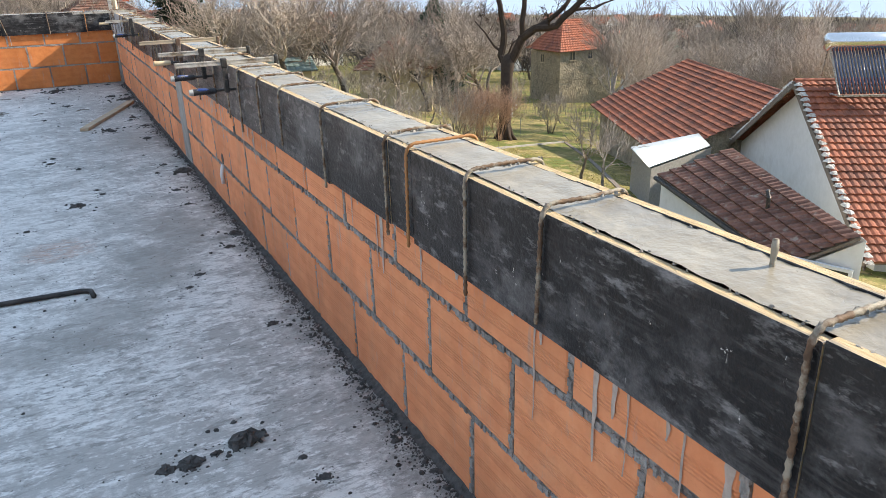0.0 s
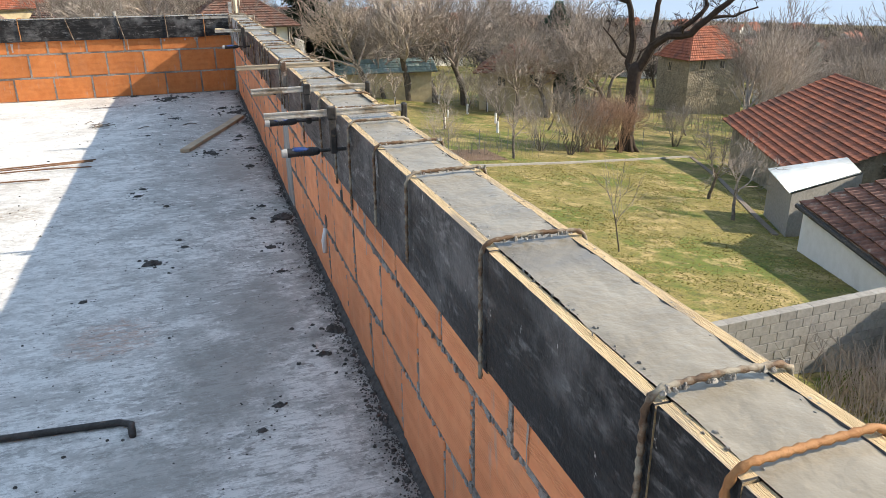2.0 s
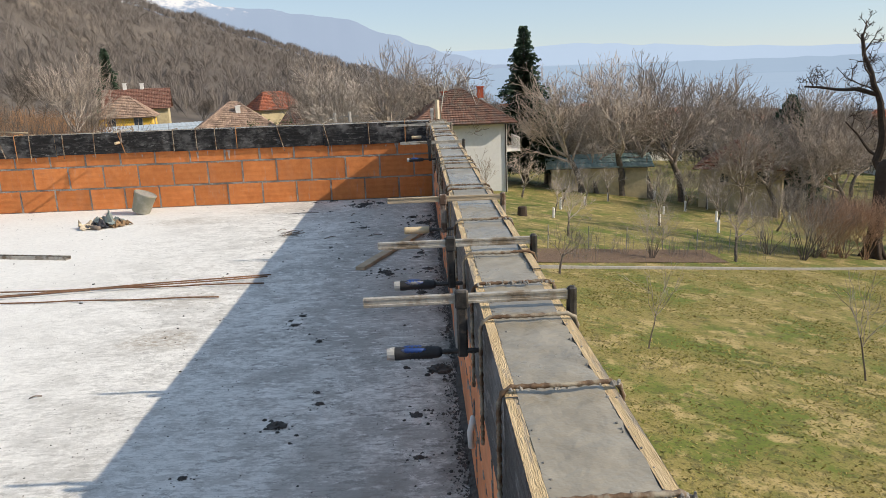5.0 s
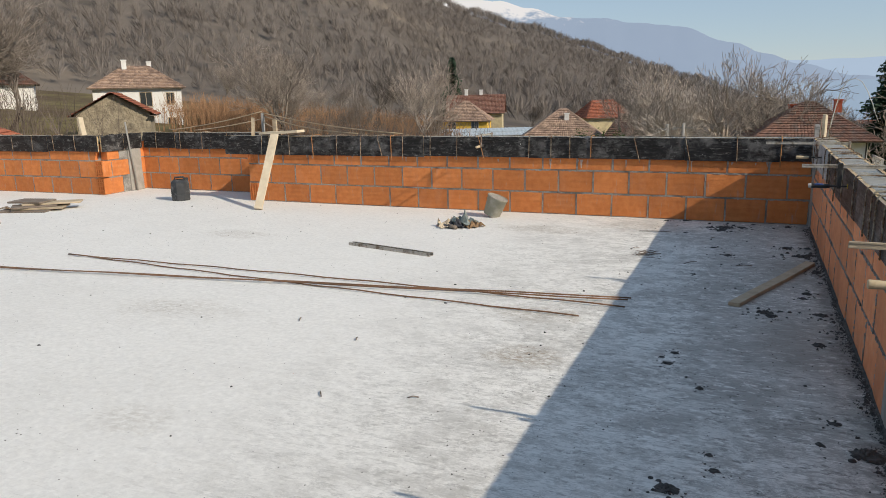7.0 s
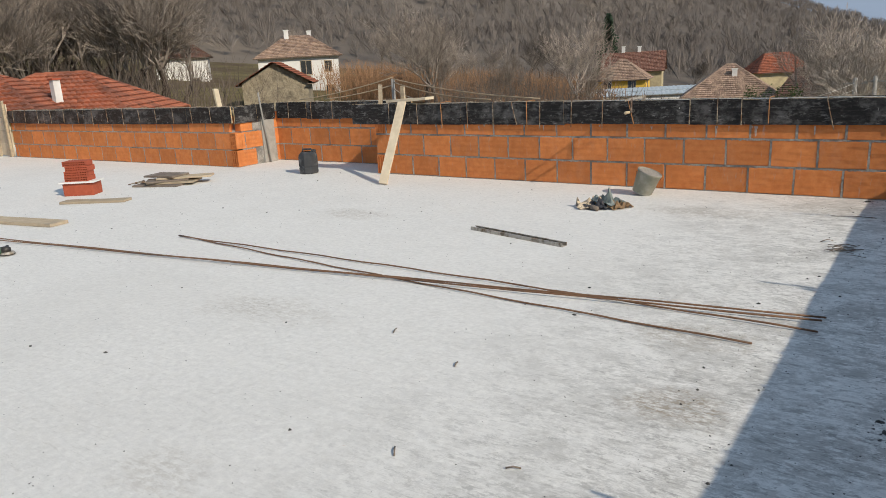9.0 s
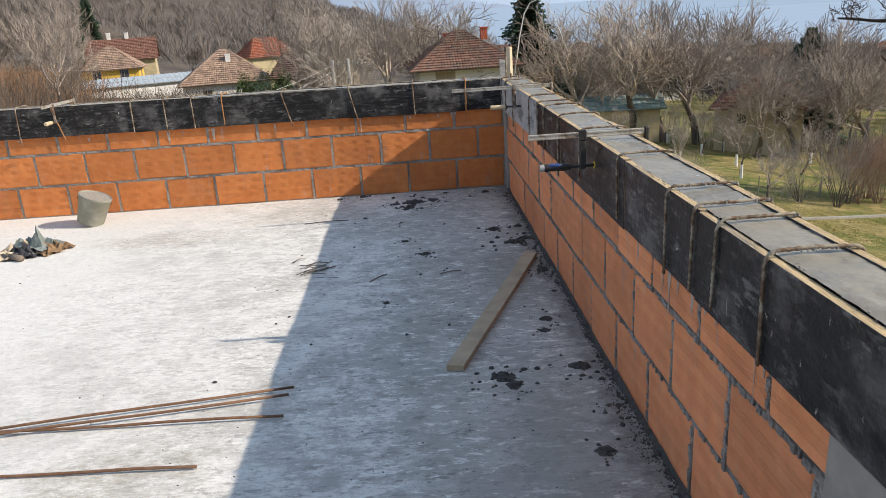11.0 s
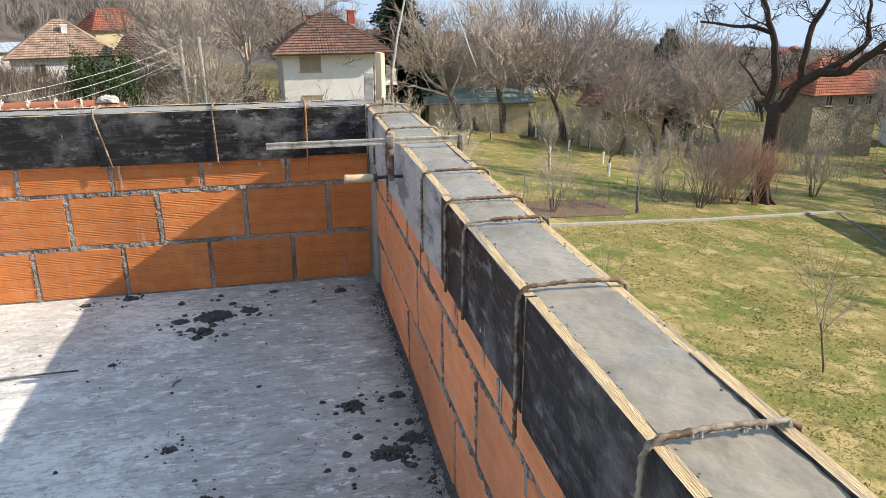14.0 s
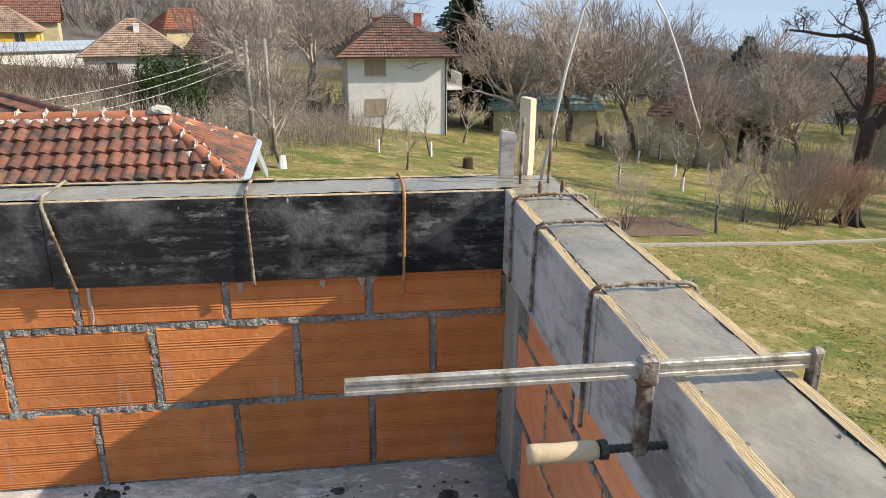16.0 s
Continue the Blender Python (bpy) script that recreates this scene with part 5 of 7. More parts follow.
def near_roof():
    """The neighbour's roof just below the parapet: rolled tiles, mortared ridge caps, gutter."""
    t = thing("neighbour_house", "neighbour's house with a mossy red tile roof", "house", pose(-3.06, 8.97, -0.30, 0, 0, 2.3))
    A = Vector((0, 0, 0))
    run, drop = 3.7, 1.67
    L = 8.5
    hx, hd = 1.15, 0.68
    hr = run * hd / drop
    F, B = Vector((hx, -run, -drop)), Vector((hx, run, -drop))
    HF, HB = Vector((hx, -hr, -hd)), Vector((hx, hr, -hd))
    FL, BL, RL = Vector((-L, -run, -drop)), Vector((-L, run, -drop)), Vector((-L, 0, 0))
    w = Shape().box(-L, hx - 0.25, -run + 0.45, run - 0.45, -9.0, -drop)
    wb = len(w.v)
    w.v += [(hx - 0.25, -run + 0.45, -drop), (hx - 0.25, run - 0.45, -drop), (hx - 0.25, hr, -hd - 0.05), (hx - 0.25, -hr, -hd - 0.05)]
    w.f.append((wb, wb + 1, wb + 2, wb + 3))
    part("wall", w, M_PLASTER, t)
    back = Shape()
    roof_slope(back, BL, B, A, RL)
    roof = part("roof", back, M_TILE_NEAR, t)
    side = Shape()
    roof_slope(side, HF, HB, A, A, 0.3, 0.18)
    part("side_slope", side, M_TILE_NEAR, roof)
    # front slope in single tiles
    tile = Shape()
    n = 5
    for j, yy in enumerate((0.0, 0.36)):
        for q in range(n + 1):
            g = q / n
            h = 0.030 * math.sin(math.pi * min(1, g * 1.35)) if g < 0.74 else -0.006
            tile.v.append((g * 0.182, yy, h + (0.052 if j == 0 else 0.006)))
    for q in range(n):
        tile.f.append((q, q + 1, n + 2 + q, n + 1 + q))
    b = len(tile.v)
    tile.v += [(x, y, z - 0.045) for x, y, z in tile.v[:n + 1]]
    for q in range(n):
        tile.f.append((q, b + q, b + q + 1, q + 1))
    me = tile.mesh("tile", M_TILE_NEAR)
    slope = math.degrees(math.atan2(drop, run))
    length = math.hypot(run, drop)
    rows = int(length / 0.306)
    jig = random.Random(33)
    for r in range(rows + 1):
        up = length - (r + 1) * 0.306
        f = max(0.0, 1 - (r + 1) * 0.306 / length)
        x1 = hx * min(1.0, (1 - f) * drop / hd)
        x = x1 - 0.17
        while x > -L:
            m = pose(0, -run, -drop, slope, 0, 0) @ pose(x, up + jig.uniform(-0.012, 0.012), jig.uniform(-0.004, 0.008), jig.uniform(-1, 1), 0, jig.uniform(-1.5, 1.5))
            if x > -4.0:
                ob = new("tile", me)
                ob.parent = roof
                ob.matrix_basis = m
            x -= 0.17
    lo = Shape()
    roof_slope(lo, FL, Vector((-4.0, -run, -drop)), Vector((-4.0, 0, 0)), RL, 0.306, 0.17)
    part("far_slope", lo, M_TILE_NEAR, roof)
    base = Shape()
    base.v = [tuple(v - Vector((0, 0, 0.03))) for v in (FL, F, HF, A, RL)]
    base.f = [(0, 1, 2, 3, 4)]
    part("underlay", base, M_DARKWOOD, roof)
    caps, mort = Shape(), Shape()
    ridge_caps(caps, mort, A, RL, 0.105, 0.36)
    ridge_caps(caps, mort, HF, A, 0.105, 0.32)
    ridge_caps(caps, mort, HB, A, 0.10, 0.32)
    mort.lump((0.02, -0.02, 0.05), 0.17, 0.14, 0.085, 3, 12, 6)
    part("ridge_tiles", caps, M_RIDGETILE, roof, smooth=True)
    part("mortar_bed", mort, M_RIDGE, roof, "white mortar bedding")
    part("gutter", Shape().tube([(hx + 0.06, -hr, -hd - 0.02), (hx + 0.06, hr, -hd - 0.02)], 0.07, 8), M_SHEET, t, "pale sheet gutter")
    fb = Shape()
    for sy in (-1, 1):
        i0 = len(fb.v)
        for p, q in (((hx, sy * hr, -hd), 0.0), ((hx, sy * run, -drop), 0.0), ((hx, sy * run, -drop), 0.22), ((hx, sy * hr, -hd), 0.22)):
            fb.v += [(p[0] - 0.02, p[1], p[2] - q), (p[0] + 0.04, p[1], p[2] - q)]
        fb.f += [(i0 + 1, i0 + 3, i0 + 5, i0 + 7), (i0, i0 + 6, i0 + 4, i0 + 2), (i0, i0 + 2, i0 + 3, i0 + 1), (i0 + 4, i0 + 6, i0 + 7, i0 + 5)]
    part("bargeboard", fb, M_SHEET, t, "pale sheet-clad bargeboard")
    return t


near_roof()
house("neighbour_wing", "tiled wing of the neighbouring house", (-7.04, 13.67), -51.3, 7.58, 5.0, -1.65, -0.58, tiles=M_TILE_NEAR, base=-9, over=0.3, col=0.18, row=0.30)


# ---- garden walls, kerb, posts ----
def strip_wall(name, label, pts, top_off, thick, material, depth=1.2):
    s = Shape()
    for (x0, y0), (x1, y1) in zip(pts, pts[1:]):
        d = Vector((x1 - x0, y1 - y0, 0)).normalized()
        n = Vector((-d.y, d.x, 0)) * thick / 2
        b = len(s.v)
        for x, y in ((x0, y0), (x1, y1)):
            z = ground_z(x, y)
            for sg in (-1, 1):
                s.v += [(x + n.x * sg, y + n.y * sg, z - depth), (x + n.x * sg, y + n.y * sg, z + top_off)]
        s.f += [(b, b + 4, b + 5, b + 1), (b + 2, b + 3, b + 7, b + 6), (b + 1, b + 5, b + 7, b + 3), (b, b + 1, b + 3, b + 2), (b + 4, b + 6, b + 7, b + 5)]
    return solid(name, s, material, label, "kerb", kind="structure")


strip_wall("kerb", "low grey concrete kerb across the lawn", [(3.0, 19.6), (11.0, 22.6), (17.5, 25.0), (22.5, 27.1), (29.2, 30.0)], 0.10, 0.16, M_COLUMN)
# dark board material paints the barn shadow onto this edging
strip_wall("plinth_wall", "low concrete edging painted as if in barn shadow", [(29.4, 30.0), (25.4, 22.2), (20.7, 14.2), (19.0, 11.2)], 0.05, 0.22, M_DARKWOOD)


def garden_wall(name, label, p, q, z0, z1):
    """A wall of grey concrete blocks with a coping."""
    p, q = Vector((*p, 0)), Vector((*q, 0))
    length = (q - p).length
    ang = math.degrees(math.atan2(q.y - p.y, q.x - p.x))
    w = solid(name, Shape().box(0, length, 0.012, 0.188, z0, z1 - 0.01), M_MORTAR, label, "wall", pose(p.x, p.y, 0, 0, 0, ang), kind="structure")
    me = Shape().box(0.006, 0.392, 0, 0.2, 0.006, 0.194).mesh("block", M_BLOCKWALL, False, 0.006)
    rows = int((z1 - z0) / 0.2)
    for r in range(min(rows, 9)):
        x = -0.2 if r % 2 else 0.0
        while x < length - 0.2:
            if x >= 0:
                ob = new("block", me)
                ob.parent = w
                ob.matrix_basis = pose(x, 0, z1 - (r + 1) * 0.2)
            x += 0.4
    return w


garden_wall("garden_wall_1", "grey concrete block garden wall with open joints", (5.0, 0.75), (12.4, 1.0), -8.0, -4.8)
garden_wall("garden_wall_2", "grey concrete block garden wall by dry weeds", (12.5, 1.15), (11.9, -1.6), -8.0, -4.8)


# ---- trees ----
def tree_shape(seed, height, trunk_r, levels, spread, kids, trunk_frac=0.3, droop=0.0, stems=1, twig=0.012, wiggle=0.18, up=0.25, taper=0.58):
    """Trunk and bare crown of one tree: tapered limbs that fork again and again."""
    rnd = random.Random(seed)
    trunk, crown = Shape(), Shape()

    def limb(p, d, length, r, level):
        n = 4 if level < 2 else 3
        pts, q = [p], d.normalized()
        for i in range(n):
            q = (q + Vector((rnd.uniform(-1, 1), rnd.uniform(-1, 1), rnd.uniform(-1, 1) + up * (1 if level > 0 else 0.3) - droop * level)) * wiggle).normalized()
            pts.append(pts[-1] + q * (length / n))
        r1 = max(twig * 0.7, r * taper)
        radii = [r + (r1 - r) * i / n for i in range(n + 1)]
        (trunk if level == 0 else crown).tube(pts, radii, 7 if level == 0 else 5 if level == 1 else 3, cap=False)
        if level >= levels:
            return
        count = kids[min(level, len(kids) - 1)]
        for k in range(count):
            f = 1.0 if k == 0 else rnd.uniform(0.3 if level else 0.72, 1.0)
            i = min(n - 1, int(f * n))
            at = pts[i].lerp(pts[i + 1], f * n - i) if f < 1 else pts[-1]
            a = rnd.random() * 6.283
            side = q.orthogonal().normalized()
            side = Matrix.Rotation(a, 3, q) @ side
            lean = spread * rnd.uniform(0.6, 1.25) * (0.35 if k == 0 else 1.0)
            limb(at, q * math.cos(lean) + side * math.sin(lean), length * rnd.uniform(0.58, 0.82), max(twig, r1 * rnd.uniform(0.6, 0.9)), level + 1)

    for sidx in range(stems):
        a = rnd.random() * 6.283
        lean = 0.0 if stems == 1 else rnd.uniform(0.1, 0.55)
        limb(Vector((0.12 * math.cos(a) * (stems > 1), 0.12 * math.sin(a) * (stems > 1), -0.15)), Vector((math.cos(a) * math.sin(lean), math.sin(a) * math.sin(lean), math.cos(lean))),
             height * trunk_frac * rnd.uniform(0.9, 1.1), trunk_r, 0)
    return trunk, crown


def tree(label, shapes, bark, twigs, lime=0.0, trunk_r=0.1):
    t = thing("tree", label, "tree")
    part("trunk", shapes[0], bark, t, smooth=True)
    part("crown", shapes[1], twigs, t)
    t["top"] = max(v[2] for v in shapes[1].v)
    if lime:
        part("limewash", Shape().tube([(0, 0, -0.1), (0, 0, lime * 0.5), (0, 0, lime)], [trunk_r * 1.25, trunk_r * 1.12, trunk_r * 1.08], 8), M_LIME, t, "whitewashed foot of the trunk")
    return t


def plant(proto, x, y, scale=1.0, turn=0.0, dz=0.0):
    """A copy of a tree on the ground."""
    if "used" not in proto:
        proto["used"] = 1
        proto.matrix_basis = pose(x, y, ground_z(x, y) + dz, 0, 0, turn) @ Matrix.Diagonal((scale, scale, scale, 1))
        return proto
    keep = proto.scale.copy()
    proto.scale = (scale, scale, scale)
    ob = copy_thing(proto, pose(x, y, ground_z(x, y) + dz, 0, 0, turn))
    proto.scale = keep
    return ob


orchard = [tree("small bare fruit tree with a whitewashed trunk", tree_shape(s, 4.6, 0.075, 4, 0.75, (4, 4, 3, 3), 0.3, twig=0.010, wiggle=0.22), M_BARK, M_TWIG, 0.8, 0.08) for s in (11, 12, 13)]
fruit = [tree("bare spreading garden tree on the lawn", tree_shape(s, 5.6, 0.10, 5, 0.62, (4, 4, 3, 3, 3), 0.27, twig=0.008, wiggle=0.26, up=0.18), M_BARK, M_TWIG) for s in (21, 22)]
shrub = [tree("many-stemmed bare garden shrub", tree_shape(s, 6.0, 0.035, 4, 0.46, (3, 3, 2, 2), 0.36, stems=13, twig=0.007, wiggle=0.2, up=0.3), M_BARK, M_TWIG) for s in (31, 32)]
tall = [tree("tall bare deciduous tree", tree_shape(s, 15.0, 0.20, 6, 0.50, (5, 4, 4, 3, 3, 2), 0.24, twig=0.013, wiggle=0.22, up=0.25), M_BARK, M_TWIG) for s in (41, 42, 43, 44)]
wide = [tree("broad bare tree with a fine twiggy crown", tree_shape(s, 14.0, 0.24, 6, 0.64, (6, 4, 4, 3, 3, 2), 0.22, twig=0.013, wiggle=0.24, up=0.2), M_BARK, M_TWIG) for s in (51, 52)]
M_SLOPETWIG = surf("brown_slope_twigs", (0.16, 0.132, 0.112), (0.33, 0.285, 0.245), 2, 0.95, 0.0, rand=0.35, spec=0.1)
slope_tree = [tree("tall bare tree on the wooded slope", tree_shape(s, 14.5, 0.20, 6, 0.55, (5, 4, 4, 3, 3, 2), 0.24, twig=0.015, wiggle=0.24, up=0.22), M_DARKTWIG, M_SLOPETWIG) for s in (45, 46, 53)]
M_DRYBUSH = surf("pinkish_dry_twigs", (0.30, 0.195, 0.135), (0.44, 0.30, 0.215), 2, 0.95, 0.0, island=0.3, spec=0.1)
russet = tree("russet many-stemmed bush with dry twigs", tree_shape(34, 6.0, 0.03, 5, 0.52, (4, 3, 3, 2, 2), 0.3, stems=14, twig=0.006, wiggle=0.24, up=0.25), M_DRYBUSH, M_DRYBUSH)
sapling = tree("young bare sapling on the lawn", tree_shape(61, 2.4, 0.025, 3, 0.6, (5, 3, 2), 0.5, twig=0.006), M_BARK, M_TWIG)


def gnarled_tree(x, y, turn):
    """A great broken tree: a thick trunk forking in two, long crooked limbs with short broken side boughs. Local x runs across."""
    rnd = random.Random(75)
    trunk, crown = Shape(), Shape()
    trunk.tube([(0, 0, -0.4), (0.0, 0, 0.2), (0.0, 0, 1.0), (0.08, 0.05, 2.6), (0.12, 0.0, 4.2), (0.2, 0.0, 5.2), (0.25, 0, 5.6)], [0.78, 0.55, 0.42, 0.37, 0.39, 0.46, 0.2], 10)
    for k in range(7):
        a = k * 0.9
        trunk.tube([(math.cos(a) * 0.95, math.sin(a) * 0.95, -0.25), (math.cos(a) * 0.5, math.sin(a) * 0.5, 0.25), (math.cos(a) * 0.25, math.sin(a) * 0.25, 1.2)], [0.08, 0.16, 0.12], 6)

    def bough(p, d, length, r, level):
        n = 5
        pts, q = [p], d.normalized()
        for i in range(n):
            q = (q + Vector((rnd.uniform(-1, 1), rnd.uniform(-1, 1), rnd.uniform(-0.6, 1))) * 0.3).normalized()
            pts.append(pts[-1] + q * (length / n))
        crown.tube(pts, [r * (1 - 0.75 * i / n) + 0.006 for i in range(n + 1)], 5 if r > 0.06 else 3, cap=False)
        if level < 4:
            for k in range((4, 4, 3, 3)[level]):
                f = rnd.uniform(0.25, 1.0)
                i = min(n - 1, int(f * n))
                side = Matrix.Rotation(rnd.random() * 6.283, 3, q) @ q.orthogonal().normalized()
                bough(pts[i].lerp(pts[i + 1], f * n - i), q * 0.55 + side * 0.8, length * rnd.uniform(0.4, 0.65), max(0.008, r * 0.45), level + 1)

    limbs = (([(0.1, 0, 5.0), (-0.3, 0.2, 5.5), (-0.1, 0.2, 6.9), (-0.3, 0.3, 8.0), (-0.55, 0.4, 9.1), (-1.0, 0.6, 10.3), (-1.5, 0.9, 11.3), (-1.7, 1.0, 12.4)], 0.27),
             ([(0.3, 0, 5.0), (1.1, -0.2, 6.6), (2.0, -0.4, 7.25), (3.3, -0.7, 7.4), (4.2, -0.8, 8.3), (5.2, -0.9, 9.2), (6.3, -1.2, 10.5), (7.2, -1.4, 11.4)], 0.30),
             ([(1.15, -0.2, 6.7), (1.2, -0.1, 8.4), (1.35, 0.2, 9.7), (1.9, 0.4, 10.9), (2.2, 0.5, 12.0)], 0.19),
             ([(2.0, -0.4, 7.25), (3.3, 0.1, 8.1), (4.0, 0.4, 8.9), (3.75, 0.5, 10.0), (3.6, 0.6, 11.2)], 0.18),
             ([(-0.55, 0.4, 9.1), (-1.7, 0.2, 9.45), (-2.6, 0.0, 9.45), (-4.2, -0.2, 9.65)], 0.13),
             ([(-0.2, 0.1, 5.5), (-0.7, 0.4, 6.0), (-1.4, 0.7, 6.9), (-2.1, 0.9, 7.6)], 0.10),
             ([(0.0, 0.1, 5.3), (0.4, 0.5, 6.2), (0.9, 0.8, 6.6)], 0.07),
             ([(4.2, -0.8, 8.3), (5.6, -0.4, 8.4), (6.8, -0.2, 8.9)], 0.10))
    for pts, r in limbs:
        n = len(pts)
        fine = []
        for i in range(n - 1):
            a, b = Vector(pts[i]), Vector(pts[i + 1])
            fine += [a, a.lerp(b, 0.5) + Vector((rnd.uniform(-0.12, 0.12), rnd.uniform(-0.12, 0.12), rnd.uniform(-0.08, 0.08)))]
        fine.append(Vector(pts[-1]))
        m = len(fine)
        crown.tube(fine, [r * (1 - 0.7 * i / m) for i in range(m)], 8)
        for k in range(int(3 + 14 * r)):
            f = rnd.uniform(0.3, 1.0) * (m - 1)
            i = min(m - 2, int(f))
            d = Vector((rnd.uniform(-1, 1), rnd.uniform(-1, 1), rnd.uniform(-0.2, 1)))
            bough(fine[i].lerp(fine[i + 1], f - i), d, rnd.uniform(0.9, 2.2), r * 0.22, 1)
    t = thing("tree", "great gnarled dark tree with broken limbs", "tree", pose(x, y, ground_z(x, y), 0, 0, turn))
    part("trunk", trunk, M_DARKTWIG, t, smooth=True)
    part("crown", crown, M_DARKTWIG, t)
    return t


gnarled_tree(25.4, 31.5, -39)

rnd = random.Random(9)
for x, y in ((1.3, 38.2), (9.4, 41.4), (15.0, 50.3), (15.7, 57.0), (20.5, 55.4), (20.5, 47.8), (20.3, 60.0), (15.9, 63.1), (25.8, 57.9), (20.7, 42.2), (14.9, 37.1), (4.3, 39.0), (41.0, 54.0), (12.0, 45.5), (17.5, 44.0),
             (8.0, 36.5), (18.5, 36.5), (25.5, 47.0), (28.5, 47.0), (36.0, 47.0), (33.0, 43.5), (23.5, 51.0), (31.0, 50.0)):
    plant(rnd.choice(orchard), x, y, rnd.uniform(0.75, 1.05), rnd.uniform(0, 360))
for x, y, sc in ((15.0, 25.9, 0.85), (5.1, 19.4, 0.55), (20.8, 17.3, 0.9), (18.9, 13.4, 0.85), (38.2, 42.4, 0.75), (7.5, 29.5, 0.7), (2.5, 33.5, 0.7), (7.5, 47.0, 0.9), (20.5, 47.8, 0.9), (24.0, 40.0, 0.9), (31.6, 35.0, 0.75)):
    plant(rnd.choice(fruit), x, y, sc, rnd.uniform(0, 360))
for x, y, sc in ((19.7, 28.4, 0.8), (18.2, 29.2, 0.6), (10.5, 24.8, 0.5), (31.9, 35.1, 0.55), (21.0, 29.6, 0.6)):
    plant(rnd.choice(shrub), x, y, sc, rnd.uniform(0, 360))
for x, y, sc, turn in ((21.6, 29.8, 0.64, 10), (23.0, 30.3, 0.72, 80), (24.3, 30.4, 0.72, 160), (23.2, 31.6, 0.70, 240)):
    plant(russet, x, y, sc, turn)
plant(sapling, 5.8, 10.4, 0.95, 40)
plant(sapling, 11.1, 9.1, 1.1, 150)
plant(tree("broad bare tree with a whitewashed foot", tree_shape(57, 14.0, 0.24, 6, 0.64, (6, 5, 4, 3, 3, 2), 0.22, twig=0.012, wiggle=0.24, up=0.2), M_BARK, M_TWIG, 0.9, 0.30), -3.35, 30.9, 0.62, 30)
for x, y, k, top in ((14.1, 56.0, 0, 2.2), (17.9, 56.5, 1, 2.9), (20.6, 56.2, 0, 3.1), (23.2, 56.0, 1, 1.8), (31.8, 50.0, 1, -1.6), (25.3, 49.0, 0, -2.0), (28.6, 49.5, 1, -2.6), (33.5, 56.0, 0, 0.0), (30.5, 62.0, 1, 0.8),
                     (-3.1, 55.0, 1, 4.6), (-0.5, 56.0, 0, 3.4), (-6.0, 46.0, 1, 2.2), (-10.5, 52.0, 0, 2.6), (-8.0, 62.0, 1, 4.0), (1.0, 62.0, 0, 2.6), (4.5, 60.0, 1, 2.2), (12.0, 62.0, 1, 1.2), (36.0, 52.0, 0, -1.2), (38.0, 64.0, 1, 0.2), (60.5, 56.5, 0, -3.4), (64.0, 58.0, 1, -3.0), (28.0, 60.0, 0, 1.5)):
    h = top - ground_z(x, y)
    plant(wide[k] if k < 2 else tall[k - 2], x, y, h / (wide[k] if k < 2 else tall[k - 2])["top"], rnd.uniform(0, 360))
for i in range(38):
    az = radians(rnd.uniform(11, 66))
    dd = rnd.uniform(58, 150)
    x, y = dd * math.sin(az), dd * math.cos(az)
    if math.hypot(x - 51, y - 56) < 8 or math.hypot(x - 66, y - 66) < 8 or (radians(34) < az < radians(46) and dd < 72):
        continue
    p = rnd.choice(tall + wide)
    h = 1.3 + dd * math.tan(radians(rnd.uniform(-5.5, -1.6))) - ground_z(x, y)
    plant(p, x, y, min(1.5, max(0.45, h / p["top"])), rnd.uniform(0, 360))
for i in range(46):
    az = radians(rnd.uniform(44, 66))
    dd = rnd.uniform(44, 84)
    x, y = dd * math.sin(az), dd * math.cos(az)
    if math.hypot(x - 51, y - 56) < 8 or math.hypot(x - 26, y - 11) < 14 or (az < radians(45.5) and dd < 78):
        continue
    plant(rnd.choice(tall + wide), x, y, rnd.uniform(0.8, 1.1), rnd.uniform(0, 360))
for i in range(190):
    az = radians(rnd.uniform(-84, -6) if i < 90 else rnd.uniform(-84, -52))
    dd = rnd.uniform(45, 150)
    if az < radians(-52):
        dd = rnd.uniform(42, 90)
    x, y = dd * math.sin(az), dd * math.cos(az)
    if any(math.hypot(x - a, y - b) < 11 for a, b in ((-41, 93), (-34, 82), (-20.5, 74), (-64.5, 57.5), (-46, 37), (-31, 5), (-28, 10), (-43, 106))):
        continue
    deg = math.degrees(az)
    blocked = (-27 < deg < -16 and dd < 95) or (-18 < deg < -9 and dd < 72) or (-60 < deg < -41 and dd < 95)
    if blocked:
        continue
    plant(rnd.choice(slope_tree), x, y, rnd.uniform(0.7, 1.15) if deg < -50 else rnd.uniform(0.5, 0.9), rnd.uniform(0, 360))


